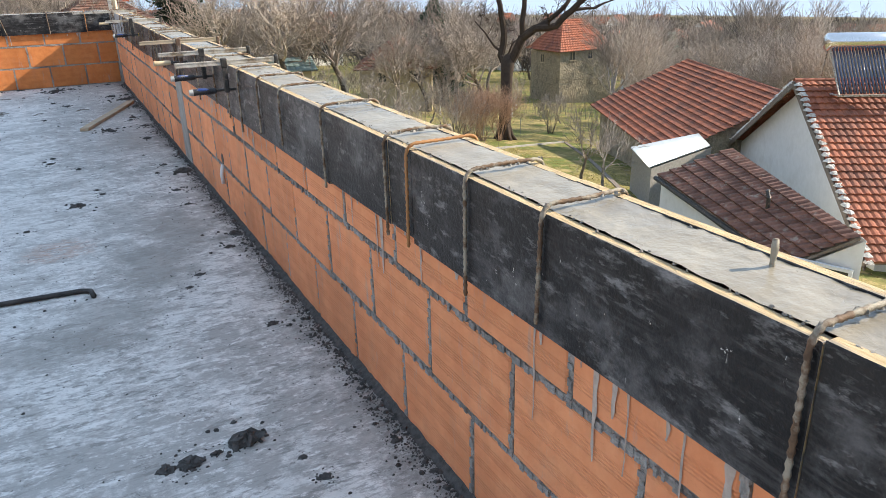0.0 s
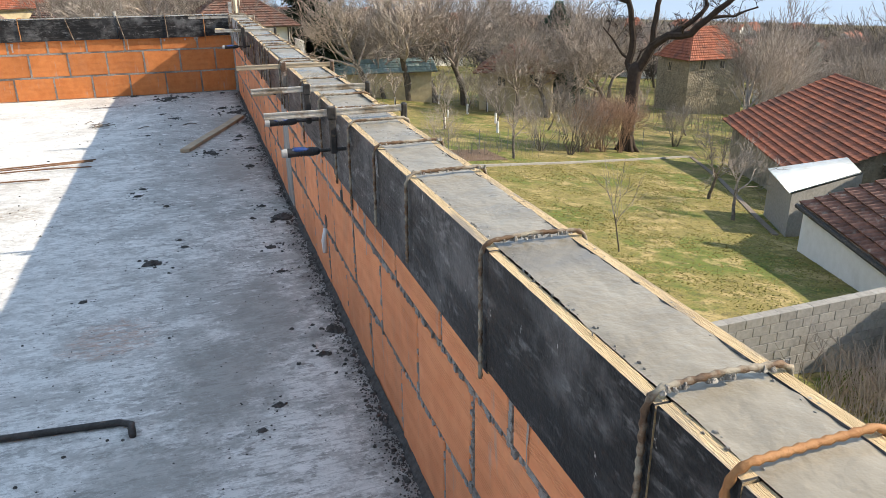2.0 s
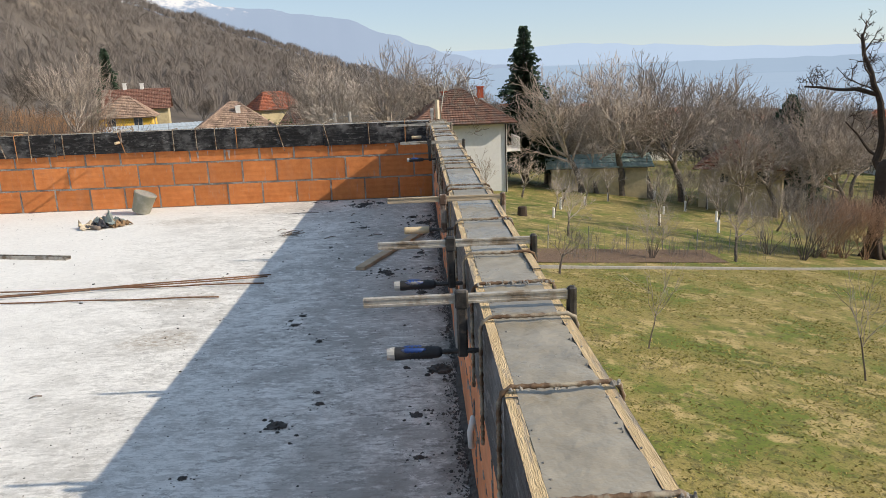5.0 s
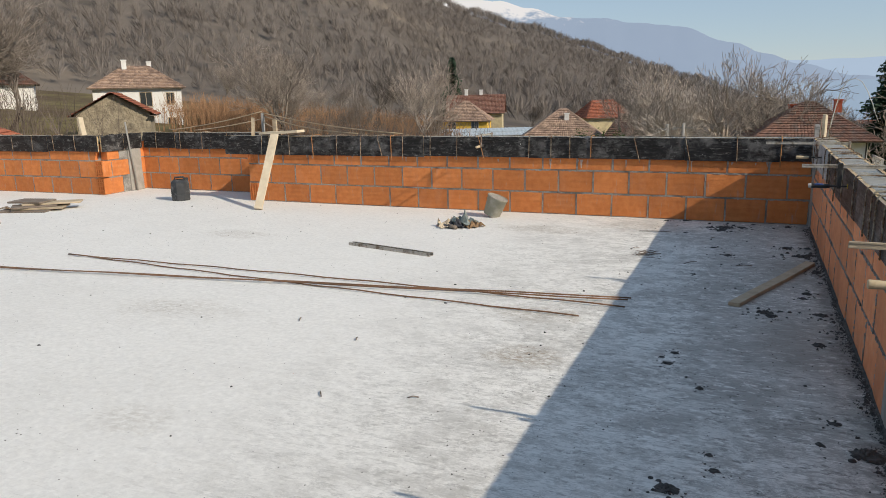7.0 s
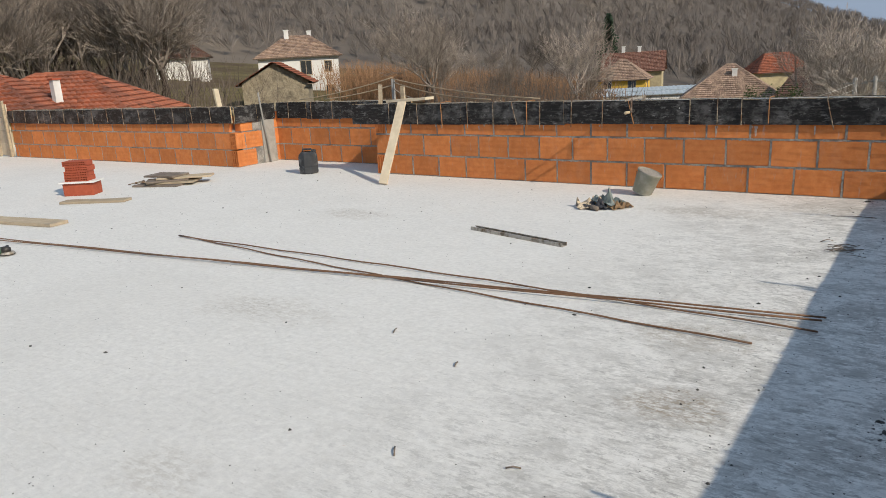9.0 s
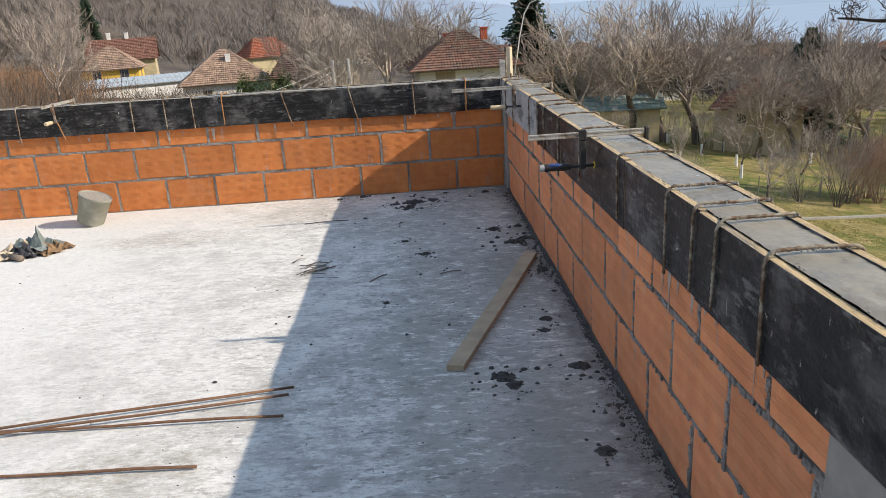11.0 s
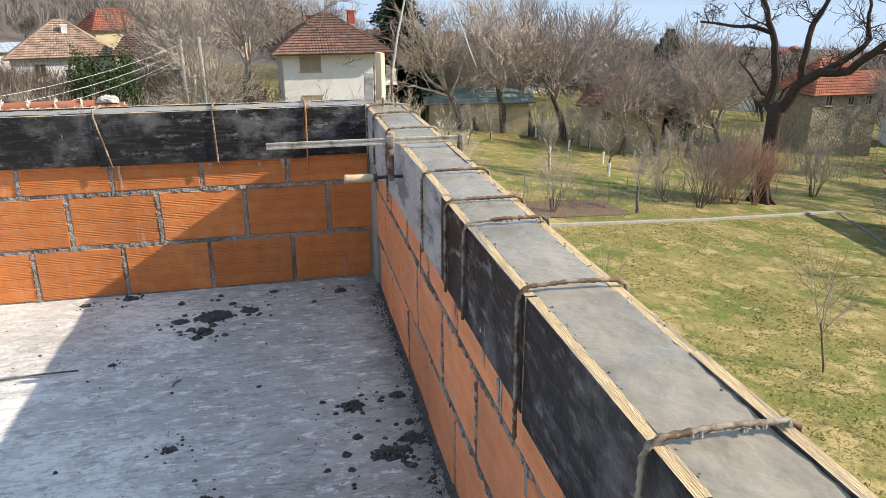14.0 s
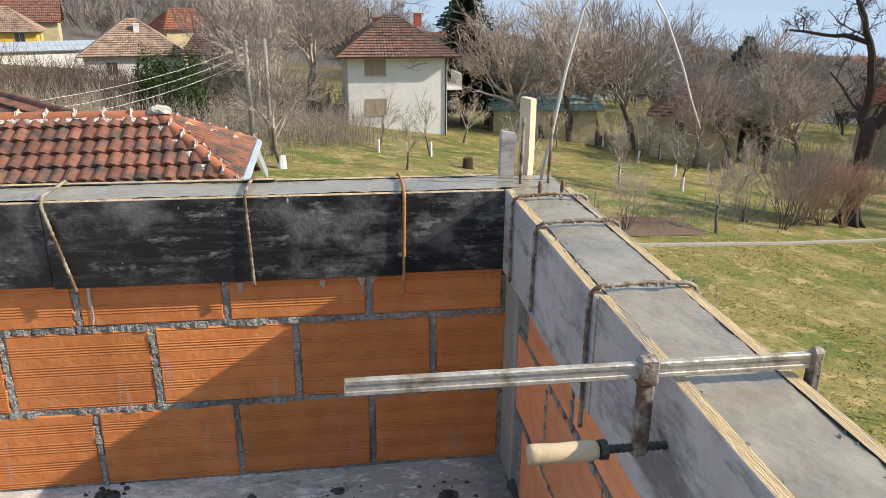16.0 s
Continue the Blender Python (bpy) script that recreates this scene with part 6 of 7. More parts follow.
def conifer(name, label, x, y, height, width, base_z=None, seed=1):
    """A spruce: a straight trunk and whorls of drooping boughs, each hung with many needle sprays."""
    rnd = random.Random(seed)
    t = thing(name, label, "tree", pose(x, y, ground_z(x, y) if base_z is None else base_z))
    part("trunk", Shape().tube([(0, 0, -0.3), (0, 0, height * 0.5), (0, 0, height * 0.98)], [width * 0.05, width * 0.03, 0.02], 7), M_BARK, t)
    s = Shape()
    z = height * 0.10
    while z < height:
        f = (z / height - 0.10) / 0.90
        reach = width / 2 * (1 - f) ** 0.8 * (0.86 + 0.2 * math.sin(z * 2.3)) + 0.15
        for k in range(int(14 + 16 * (1 - f))):
            a = rnd.random() * 6.283
            r = reach * rnd.uniform(0.5, 1.22)
            d = Vector((math.cos(a), math.sin(a), 0))
            side = Vector((-d.y, d.x, 0))
            n = max(3, int(r / 0.22))
            for i in range(n):
                g = (i + 0.6) / n
                c = d * (r * g) + Vector((0, 0, z + rnd.uniform(-0.15, 0.15) - r * g * g * 0.28 + 0.12 * r * g))
                for sg in (-1, 1):
                    wdt = (0.22 + 0.30 * (1 - g)) * min(1.0, reach)
                    tip = c + side * sg * wdt * rnd.uniform(0.7, 1.2) + d * 0.22 + Vector((0, 0, -rnd.uniform(0.05, 0.22)))
                    b = len(s.v)
                    s.v += [tuple(c - d * 0.10), tuple(c + d * 0.24 + Vector((0, 0, 0.03))), tuple(tip)]
                    s.f.append((b, b + 1, b + 2))
        z += height * 0.012 + 0.03
    part("crown", s, M_NEEDLE, t)
    return t


conifer("spruce", "tall dark green spruce beside the white house", 9.6, 60.0, 14.3, 7.6, seed=3)
conifer("spruce", "dark spruce behind the yellow house", -50.0, 114.0, 12.5, 5.5, seed=4)
conifer("spruce", "distant dark pine over the roofs", 34.2, 59.0, 10.6, 8.0, seed=6)


def leafy_bush(name, label, x, y, w, h, seed):
    rnd = random.Random(seed)
    t = thing(name, label, "bush", pose(x, y, ground_z(x, y)))
    s = Shape()
    for i in range(11000):
        u, v = rnd.random() * 6.283, rnd.random()
        r = (0.62 + 0.13 * rnd.random() if i % 3 == 0 else 0.75 + 0.25 * rnd.random()) * (1 + 0.16 * noise.noise(Vector((math.cos(u) * 2, math.sin(u) * 2, v * 4 + seed))))
        c = Vector((math.cos(u) * w / 2 * r * math.sqrt(1 - (v - 0.3) ** 2), math.sin(u) * w / 2 * r * math.sqrt(1 - (v - 0.3) ** 2), h * v * r))
        a = Vector((rnd.uniform(-1, 1), rnd.uniform(-1, 1), rnd.uniform(-1, 1))) * 0.13
        b2 = Vector((rnd.uniform(-1, 1), rnd.uniform(-1, 1), rnd.uniform(-1, 1))) * 0.13
        b = len(s.v)
        s.v += [tuple(c), tuple(c + a), tuple(c + b2)]
        s.f.append((b, b + 1, b + 2))
    part("crown", s, M_EVERGREEN, t)
    part("trunk", Shape().tube([(0, 0, -0.3), (0, 0, h * 0.5)], 0.08, 6), M_BARK, t)
    return t


leafy_bush("evergreen_bush", "rounded dark evergreen bush by the cottage", -9.8, 40.0, 3.9, 4.6, 2)


def stem_thicket(name, label, spots, material, height, seed, per=60, r=0.01, spread=1.2, lean=0.35):
    """A thicket of countless thin upright stems."""
    rnd = random.Random(seed)
    s = Shape()
    for x, y in spots:
        for i in range(per):
            px, py = x + rnd.gauss(0, spread), y + rnd.gauss(0, spread)
            z = ground_z(px, py) - 0.1
            h = height * rnd.uniform(0.5, 1.1)
            dx, dy = rnd.gauss(0, lean) * h * 0.5, rnd.gauss(0, lean) * h * 0.5
            a = (px + dx * 0.4, py + dy * 0.4, z + h * 0.55)
            s.tube([(px, py, z), a, (px + dx, py + dy, z + h)], [r * 1.3, r, r * 0.4], 3, False)
            for k in range(2):
                b = (a[0] + rnd.gauss(0, 0.2) * h * 0.5, a[1] + rnd.gauss(0, 0.2) * h * 0.5, a[2] + h * rnd.uniform(0.1, 0.35))
                s.tube([a, b], [r * 0.8, r * 0.4], 3, False)
    return solid(name, s, material, label, "shrubs", kind="stuff")


rnd = random.Random(21)
stem_thicket("russet_thicket", "russet brushwood thicket behind the parapet", [(-q * math.sin(radians(a)), q * math.cos(radians(a))) for a, q in [(26.5 + i * 0.33, 64 + 16 * rnd.random()) for i in range(60)]], M_REDTWIG, 3.7, 5, 60, 0.02, 1.7)
stem_thicket("garden_scrub", "grey bare scrub along the kerb", [(x, 0.44 * x + 19.5 + rnd.uniform(0.5, 3.5)) for x in [6 + 0.55 * i for i in range(34)]], M_TWIG, 1.3, 7, 6, 0.007, 0.5, 0.6)
stem_thicket("dry_weeds", "dry weeds between garden walls", [(11.2 + rnd.uniform(-1.5, 0.8), 0.2 - rnd.uniform(0, 3)) for i in range(14)], M_TWIG, 1.3, 8, 40, 0.007, 0.4, 0.7)
stem_thicket("garden_hedge", "dark tangled hedge behind the neighbour's garden", [(-7.5 + 0.45 * i + rnd.uniform(-0.5, 0.5), 38 + 0.15 * i + rnd.uniform(0, 4)) for i in range(20)], M_TWIG, 2.3, 19, 40, 0.009, 0.8, 0.6)
stem_thicket("hedge_scrub", "tangled grey scrub below the cottage", [(-2 - 0.7 * i + rnd.uniform(-1, 1), 27 + rnd.uniform(0, 14)) for i in range(24)], M_TWIG, 2.6, 9, 40, 0.012, 1.0, 0.5)
stem_thicket("valley_scrub", "grey brushwood between the gardens and village", [((60 + 30 * q) * math.sin(radians(a)), (60 + 30 * q) * math.cos(radians(a))) for a, q in [(12 + i * 0.8, rnd.random()) for i in range(40)]], M_TWIG, 2.2, 10, 20, 0.016, 2.2, 0.5)


def woods(name, label, count, material, place, seed, size):
    """Countless bare trees far off: each a trunk with a fan of fine boughs."""
    rnd = random.Random(seed)
    s = Shape()
    for i in range(count):
        x, y = place(rnd)
        z = ground_z(x, y)
        h = size * rnd.uniform(0.6, 1.2)
        wid = h * rnd.uniform(0.35, 0.55)
        for k in range(26):
            a = rnd.random() * 6.283
            e = math.sqrt(rnd.random())
            root = 0.15 + 0.3 * rnd.random()
            tip = (x + math.cos(a) * wid * e, y + math.sin(a) * wid * e, z + h * (0.45 + 0.55 * math.sqrt(max(0, 1 - e * e)) * rnd.uniform(0.75, 1.0)))
            t = h * 0.017
            b = len(s.v)
            o = (math.cos(a + 1.57) * t, math.sin(a + 1.57) * t)
            s.v += [(x, y, z + h * root), (x + (tip[0] - x) * 0.7 + o[0], y + (tip[1] - y) * 0.7 + o[1], z + h * root + (tip[2] - z - h * root) * 0.75), tip]
            s.f.append((b, b + 1, b + 2))
    return solid(name, s, material, label, "woods", kind="stuff")


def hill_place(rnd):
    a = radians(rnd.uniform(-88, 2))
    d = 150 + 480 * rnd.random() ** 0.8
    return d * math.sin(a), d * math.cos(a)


def valley_place(rnd):
    a = radians(rnd.uniform(0, 70))
    d = 96 + 330 * rnd.random() ** 1.2
    return d * math.sin(a), d * math.cos(a)


M_DARKBRUSH = surf("dark_brushwood", (0.095, 0.077, 0.064), (0.16, 0.13, 0.108), 2, 0.95, 0.0, island=0.3, spec=0.1)
stem_thicket("slope_scrub", "dense grey brushwood below the hillside", [((40 + 45 * q) * math.sin(radians(a)), (40 + 45 * q) * math.cos(radians(a))) for a, q in [(-84 + i * 0.55, rnd.random()) for i in range(130)] if not (-60 < a < -40 or -27 < a < -8)], M_DARKBRUSH, 4.4, 12, 40, 0.016, 2.4, 0.5)
M_VALLEYTWIG = surf("valley_bare_woods", (0.085, 0.074, 0.068), (0.13, 0.115, 0.106), 0.02, 0.95, 0.0, island=0.12, spec=0.05)
stem_thicket("cottage_brush", "dark brushwood in front of the cottage", [(-24 + 0.5 * i, 46 + 0.1 * i + 12 * rnd.random()) for i in range(46)], M_DARKBRUSH, 2.7, 23, 46, 0.013, 1.3, 0.55)
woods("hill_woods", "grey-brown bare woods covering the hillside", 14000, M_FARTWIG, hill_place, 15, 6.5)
woods("valley_woods", "bare trees filling the valley", 3600, M_VALLEYTWIG, valley_place, 16, 7.0)

# ---- things on the roof slab ----
def bent_bar(name, label, pts, r, material, group=""):
    return solid(name, ribbed(pts, r, None, 0.02) if material in (M_REBAR, M_ORANGEBAR) else Shape().tube(pts, r, 7), material, label, "rebar", group=group, smooth=True)


def sagged(a, b, n, seed, z):
    rnd = random.Random(seed)
    a, b = Vector((*a, z)), Vector((*b, z))
    side = (b - a).cross(Vector((0, 0, 1))).normalized()
    w = rnd.uniform(-0.05, 0.05)
    return [a.lerp(b, i / n) + side * w * math.sin(math.pi * i / n) + Vector((0, 0, 0.003 * (1 + math.sin(i * 1.7 + seed)))) for i in range(n + 1)]


LONG = "long straight rusty rebar lying on the slab"
for i, (a, b) in enumerate((((-6.02, -3.255), (-1.449, -3.588)), ((-5.99, -3.285), (-1.223, -3.318)), ((-10.5, -4.37), (-1.215, -3.115)), ((-10.5, -4.50), (-1.225, -3.18)))):
    bent_bar("long_rebar", LONG, sagged(a, b, 24, i, 0.008 + 0.003 * i), 0.0052, M_LONGBAR, "long bars on the slab")

# dark bent bar near the start
bent_bar("steel_bar", "short dark steel bar with a bent tip", [(-1.51, -6.665, 0.012), (-0.80, -6.72, 0.012), (-0.765, -6.742, 0.012), (-0.758, -6.80, 0.010)], 0.011, M_DARKSTEEL)

ch = thing("steel_channel", "dusty dark steel channel lying on the slab", "steel profile", pose(-3.402, -2.222, 0, 0, 0, -13.75))
cs = Shape().box(-0.456, 0.456, -0.030, 0.030, 0.0, 0.003).box(-0.456, 0.456, -0.030, -0.027, 0.003, 0.026).box(-0.456, 0.456, 0.027, 0.030, 0.003, 0.026).box(-0.456, 0.456, -0.027, -0.018, 0.023, 0.026).box(-0.456, 0.456, 0.018, 0.027, 0.023, 0.026)
part("profile", cs, M_STEEL, ch)


def plank(name, label, a, b, width, thick, material, split=0.0):
    """A sawn board from a to b, with slightly worn ends and a split."""
    a, b = Vector(a), Vector(b)
    d = b - a
    L = d.length
    x = d.normalized()
    y = Vector((0, 0, 1)).cross(x)
    y = y.normalized()
    z = x.cross(y)
    m = Matrix((x, y, z)).transposed().to_4x4()
    m.translation = a
    s = Shape()
    rnd = random.Random(int(L * 1000))
    n = 8
    for i in range(n + 1):
        t = L * i / n
        w = width / 2 * (1 + rnd.uniform(-0.03, 0.03))
        e = rnd.uniform(-0.006, 0.006) if i in (0, n) else 0
        for yy, zz in ((-w, 0), (w, 0), (w, thick), (-w, thick)):
            s.v.append((t + e * (1 if yy > 0 else -1), yy, zz + 0.002 * math.sin(i)))
    for i in range(n):
        for k in range(4):
            j = (k + 1) % 4
            s.f.append((i * 4 + k, i * 4 + 4 + k, i * 4 + 4 + j, i * 4 + j))
    s.f += [(0, 1, 2, 3), (n * 4 + 3, n * 4 + 2, n * 4 + 1, n * 4)]
    return solid(name, s, material, label, "plank", m)


plank("wet_plank", "damp grey board lying by the parapet", (-0.605, -3.06, 0.002), (-0.105, -1.755, 0.002), 0.068, 0.024, M_WOOD)
plank("leaning_plank", "pale board leaning on the parapet end", (-5.955, -0.645, 0.004), (-6.09, -0.03, 0.85), 0.10, 0.026, M_PALEWOOD)
plank("long_plank", "long weathered board flat on the slab", (-10.3, -3.90, 0.002), (-7.60, -3.43, 0.002), 0.19, 0.03, M_WOOD)
plank("short_plank", "short weathered board flat on the slab", (-8.80, -2.74, 0.002), (-8.14, -2.38, 0.002), 0.15, 0.025, M_WOOD)
plank("coping_board", "pale board lying on top of the shuttering", (-6.35, 0.06, TOP + 0.014), (-5.76, 0.05, TOP + 0.04), 0.16, 0.03, M_PALEWOOD)
stake = lambda a, b, w, mt, lab: plank("stake", lab, a, b, w, 0.03, mt)
stake((-6.47, 0.04, 0.72), (-6.45, 0.05, 1.06), 0.09, M_WOOD, "upright wooden stake behind the shuttering")
stake((-6.17, 0.10, 0.72), (-6.17, 0.11, 1.03), 0.05, M_WOOD, "upright wooden stake behind the shuttering")
stake((-9.42, 0.02, 0.72), (-9.48, 0.02, 1.08), 0.08, M_PALEWOOD, "upright pale stake on the shuttering")
stake((-9.03, 0.40, 0.72), (-9.03, 0.40, 1.0), 0.05, M_WOOD, "upright wooden stake behind the shuttering")
stake((-8.88, 0.62, 0.54), (-8.88, 0.62, 0.87), 0.11, M_DARKWOOD, "grey board end nailed over a shuttering joint")
bent_bar("conduit_pipe", "grey plastic conduit standing against the pier", [(-8.925, 0.42, 0.0), (-8.93, 0.40, 0.3), (-8.935, 0.37, 0.55), (-8.94, 0.33, 1.0)], 0.013, M_POLE)
pole = solid("site_pole", Shape().tube([(-6.95, 0.9, -0.1), (-6.95, 0.9, 1.10)], 0.024, 10), M_POLE, "grey round pole behind the parapet", "pole", smooth=True)


def rope(a, b, sag, r=0.007, material=M_WOOD, name="cord", label="thin pale cord strung between stakes"):
    a, b = Vector(a), Vector(b)
    return solid(name, Shape().tube([a.lerp(b, i / 12) - Vector((0, 0, sag * 4 * (i / 12) * (1 - i / 12))) for i in range(13)], r, 5), material, label, "cord", smooth=True)


rope((-6.95, 0.9, 1.10), (-4.4, 0.14, 0.86), 0.04)
rope((-6.95, 0.9, 1.06), (-5.0, 0.14, 0.86), 0.05)
rope((-6.95, 0.9, 0.98), (-5.95, 0.14, 0.87), 0.03)
rope((-6.95, 0.9, 1.12), (-8.6, 0.8, 0.86), 0.03)
rope((-6.95, 0.9, 1.02), (-8.1, 0.8, 0.86), 0.02)


# bucket lying tipped against the wall
def lathe(profile, sides=24, dent=0.0, seed=0):
    s = Shape()
    rnd = random.Random(seed)
    off = [1 + dent * rnd.uniform(-1, 1) for k in range(sides)]
    for r, z in profile:
        for k in range(sides):
            a = 2 * math.pi * k / sides
            s.v.append((r * math.cos(a) * off[k], r * math.sin(a) * off[k], z))
    for i in range(len(profile) - 1):
        for k in range(sides):
            j = (k + 1) % sides
            s.f.append((i * sides + k, i * sides + j, (i + 1) * sides + j, (i + 1) * sides + k))
    s.f.append(tuple(reversed(range(sides))))
    return s


b1 = thing("bucket", "grey-green plastic bucket tipped against the parapet", "bucket", pose(-3.12, -0.34, 0.020, 6, 20, 20) @ Matrix.Scale(0.70, 4))
part("body", lathe([(0.125, 0.0), (0.128, 0.004), (0.155, 0.27), (0.162, 0.275), (0.162, 0.295), (0.152, 0.296), (0.122, 0.008)], 28, 0.012, 2), M_BUCKET, b1, smooth=True)
part("mortar_rim", lathe([(0.150, 0.288), (0.158, 0.302), (0.163, 0.298), (0.163, 0.29)], 28, 0.02, 3), M_GREYCRUMB, b1, "crusted grey rim")
part("handle", Shape().tube([(0.163 * math.cos(t), 0.163 * math.sin(t), 0.26 - 0.16 * math.sin(t)) for t in [math.pi * i / 12 for i in range(13)]], 0.003, 5), M_DARKSTEEL, b1, "thin wire handle", smooth=True)

b2 = thing("canister", "dusty black plastic canister with cut top", "canister", pose(-7.52, -0.22, 0, 0, 0, 20))
can = lathe([(0.115, 0.0), (0.125, 0.012), (0.125, 0.075), (0.120, 0.085), (0.125, 0.095), (0.125, 0.20), (0.118, 0.24), (0.085, 0.27), (0.05, 0.275)], 8, 0.02, 5)
part("body", can, M_BLACKPLASTIC, b2, smooth=False)
part("handle", Shape().tube([(-0.07, 0, 0.265), (-0.06, 0, 0.30), (0.05, 0, 0.305), (0.075, 0, 0.27)], 0.013, 7), M_BLACKPLASTIC, b2, smooth=True)
part("neck", Shape().tube([(0.075, 0.03, 0.255), (0.08, 0.035, 0.295)], 0.026, 10), M_BLACKPLASTIC, b2)


def crumple(w, d, h, seed, n=9):
    """A crumpled sheet: a ragged grid folded by noise."""
    rnd = random.Random(seed)
    s = Shape()
    for i in range(n):
        for k in range(n):
            u, v = i / (n - 1) - 0.5, k / (n - 1) - 0.5
            r = 1 + rnd.uniform(-0.12, 0.12)
            s.v.append((u * w * r, v * d * r, abs(h * (noise.noise(Vector((u * 5, v * 5, seed))) + noise.noise(Vector((u * 11, v * 11, seed + 9))) * 0.6)) * (1.1 - abs(u) - abs(v)) + 0.004))
    for i in range(n - 1):
        for k in range(n - 1):
            a = i * n + k
            s.f.append((a, a + n, a + n + 1, a + 1))
    return s


def litter(x, y, z, w, d, h, turn, material, label, seed, name="paper_sack"):
    o = solid(name, crumple(w, d, h, seed), material, label, "litter", pose(x, y, z, 0, 0, turn))
    md = o.modifiers.new("thick", "SOLIDIFY")
    md.thickness = 0.004
    return o


M_SACKGREY = surf("grey_green_sacking", (0.15, 0.18, 0.17), (0.26, 0.29, 0.27), 20, 0.9, 0.3, 50)
M_KRAFT = surf("kraft_paper", (0.20, 0.125, 0.065), (0.28, 0.18, 0.10), 14, 0.95, 0.3, 50)
litter(-3.30, -1.0, 0.0, 0.30, 0.24, 0.22, 30, M_CARD, "crumpled torn cement sack on the slab", 1)
litter(-3.21, -0.95, 0.03, 0.26, 0.18, 0.20, -20, M_SACKGREY, "crumpled grey-green sacking on torn paper", 2, "sacking")
litter(-3.10, -0.97, 0.0, 0.22, 0.16, 0.16, 60, M_KRAFT, "crumpled brown paper sack on the slab", 3)
litter(-3.27, -1.06, 0.0, 0.24, 0.14, 0.16, 10, M_CLOTH, "crumpled black plastic rag", 4)
bent_bar("offcut", "short damp timber offcut among paper sacks", [(-3.31, -1.10, 0.02), (-3.21, -1.16, 0.02)], 0.022, M_DARKWOOD)

# brick stack over the shaft opening
st = thing("brick_shaft", "red hollow brick shaft stub with a white plate", "brick stack", pose(-9.18, -2.29, 0, 0, 0, 34) @ Matrix.Scale(0.74, 4))
part("base", Shape().box(-0.24, 0.24, -0.15, 0.15, 0.0, 0.20), M_BRICK_RED, st, "smooth deep red base", bevel=0.008)
part("plate", Shape().box(-0.28, 0.28, -0.19, 0.19, 0.20, 0.225), M_PVC, st, "white plate", bevel=0.004)
small = hollow_mesh(0.25, 0.12, 0.075, 3, 2, M_BRICK_RED)
rnd = random.Random(3)
for lv in range(4):
    for k in range(3):
        ob = part("brick", small, None, st, m=pose(-0.20 + k * 0.125 + rnd.uniform(-0.004, 0.004) + (0.03 if lv == 2 else 0), -0.125 + rnd.uniform(-0.01, 0.01), 0.226 + lv * 0.079, 0, 0, rnd.uniform(-2, 2)))

# scrap panels
for i, (x, y, w, d, t) in enumerate(((-8.77, -1.50, 0.62, 0.36, 20), (-8.67, -1.40, 0.58, 0.34, 34), (-8.72, -1.45, 0.5, 0.3, 50), (-8.58, -1.30, 0.66, 0.22, 40), (-8.82, -1.40, 0.46, 0.3, 12))):
    solid("scrap_board", Shape().box(-w / 2, w / 2, -d / 2, d / 2, 0, 0.022), M_WOOD if i % 2 else M_DARKWOOD, "worn offcut board in a low pile", "board", pose(x, y, 0.001 + 0.023 * i, 0, 0, t), "scrap boards in a pile", bevel=0.003)
for i in range(5):
    bent_bar("wire_tie", "bent rusty rod beside the scrap boards", [(-9.2 + 0.05 * i, -1.7 + 0.06 * i, 0.012), (-9.05 + 0.03 * i, -1.57 - 0.03 * i, 0.05), (-8.85, -1.65 + 0.05 * i, 0.012)], 0.006, M_REBAR, "bent rods by the pile")
for i in range(8):
    rnd = random.Random(i)
    bent_bar("rod", "loose rusty rod in a heap on the slab", [(-12.2 + rnd.uniform(-0.1, 0.1), -3.05 + rnd.uniform(-0.15, 0.15), 0.012 + i * 0.006), (-11.5 + rnd.uniform(-0.25, 0.1), -2.65 + rnd.uniform(-0.2, 0.2), 0.016 + i * 0.006)], 0.008, M_REBAR, "rods in a heap")
bent_bar("hooked_bar", "hooked rusty steel bar on the slab", [(-10.37, -3.37, 0.016), (-10.83, -2.62, 0.016), (-10.90, -2.46, 0.016), (-11.0, -2.46, 0.016), (-11.04, -2.56, 0.016)], 0.016, M_REBAR)

# angle grinder and lead
g = thing("angle_grinder", "green angle grinder with black head on the slab", "power tool", pose(-6.90, -4.32, 0.0, 0, 0, 58) @ Matrix.Scale(0.85, 4))
part("body", Shape().tube([(-0.16, 0, 0.05), (-0.12, 0, 0.055), (-0.04, 0, 0.055), (0.03, 0, 0.05), (0.06, 0, 0.05)], [0.026, 0.034, 0.030, 0.036, 0.034], 10), M_TOOL, g, smooth=True)
part("gear_head", Shape().tube([(0.06, 0, 0.05), (0.10, 0, 0.05), (0.135, 0, 0.05)], [0.033, 0.036, 0.022], 10), M_DARKSTEEL, g, "dark metal gear head", smooth=True)
part("disc", Shape().tube([(0.105, 0, 0.006), (0.105, 0, 0.010)], 0.062, 18), M_DARKSTEEL, g, "worn cutting disc")
part("guard", Shape().tube([(0.105, 0, 0.014), (0.105, 0, 0.034)], [0.066, 0.05], 14), M_STEEL, g)
part("side_handle", Shape().tube([(0.09, 0.03, 0.05), (0.09, 0.09, 0.055), (0.09, 0.15, 0.055)], [0.012, 0.017, 0.014], 8), M_BLACKGRIP, g, smooth=True)
rnd = random.Random(4)
lead = [(-6.94, -4.41, 0.03)]
for t in range(20):
    a = t / 19
    lead.append((-6.94 - 0.15 * math.sin(a * 9) * (1 - a) - 0.45 * a, -4.44 - 0.12 * math.cos(a * 9) * (1 - a) - 0.05 * a, 0.007))
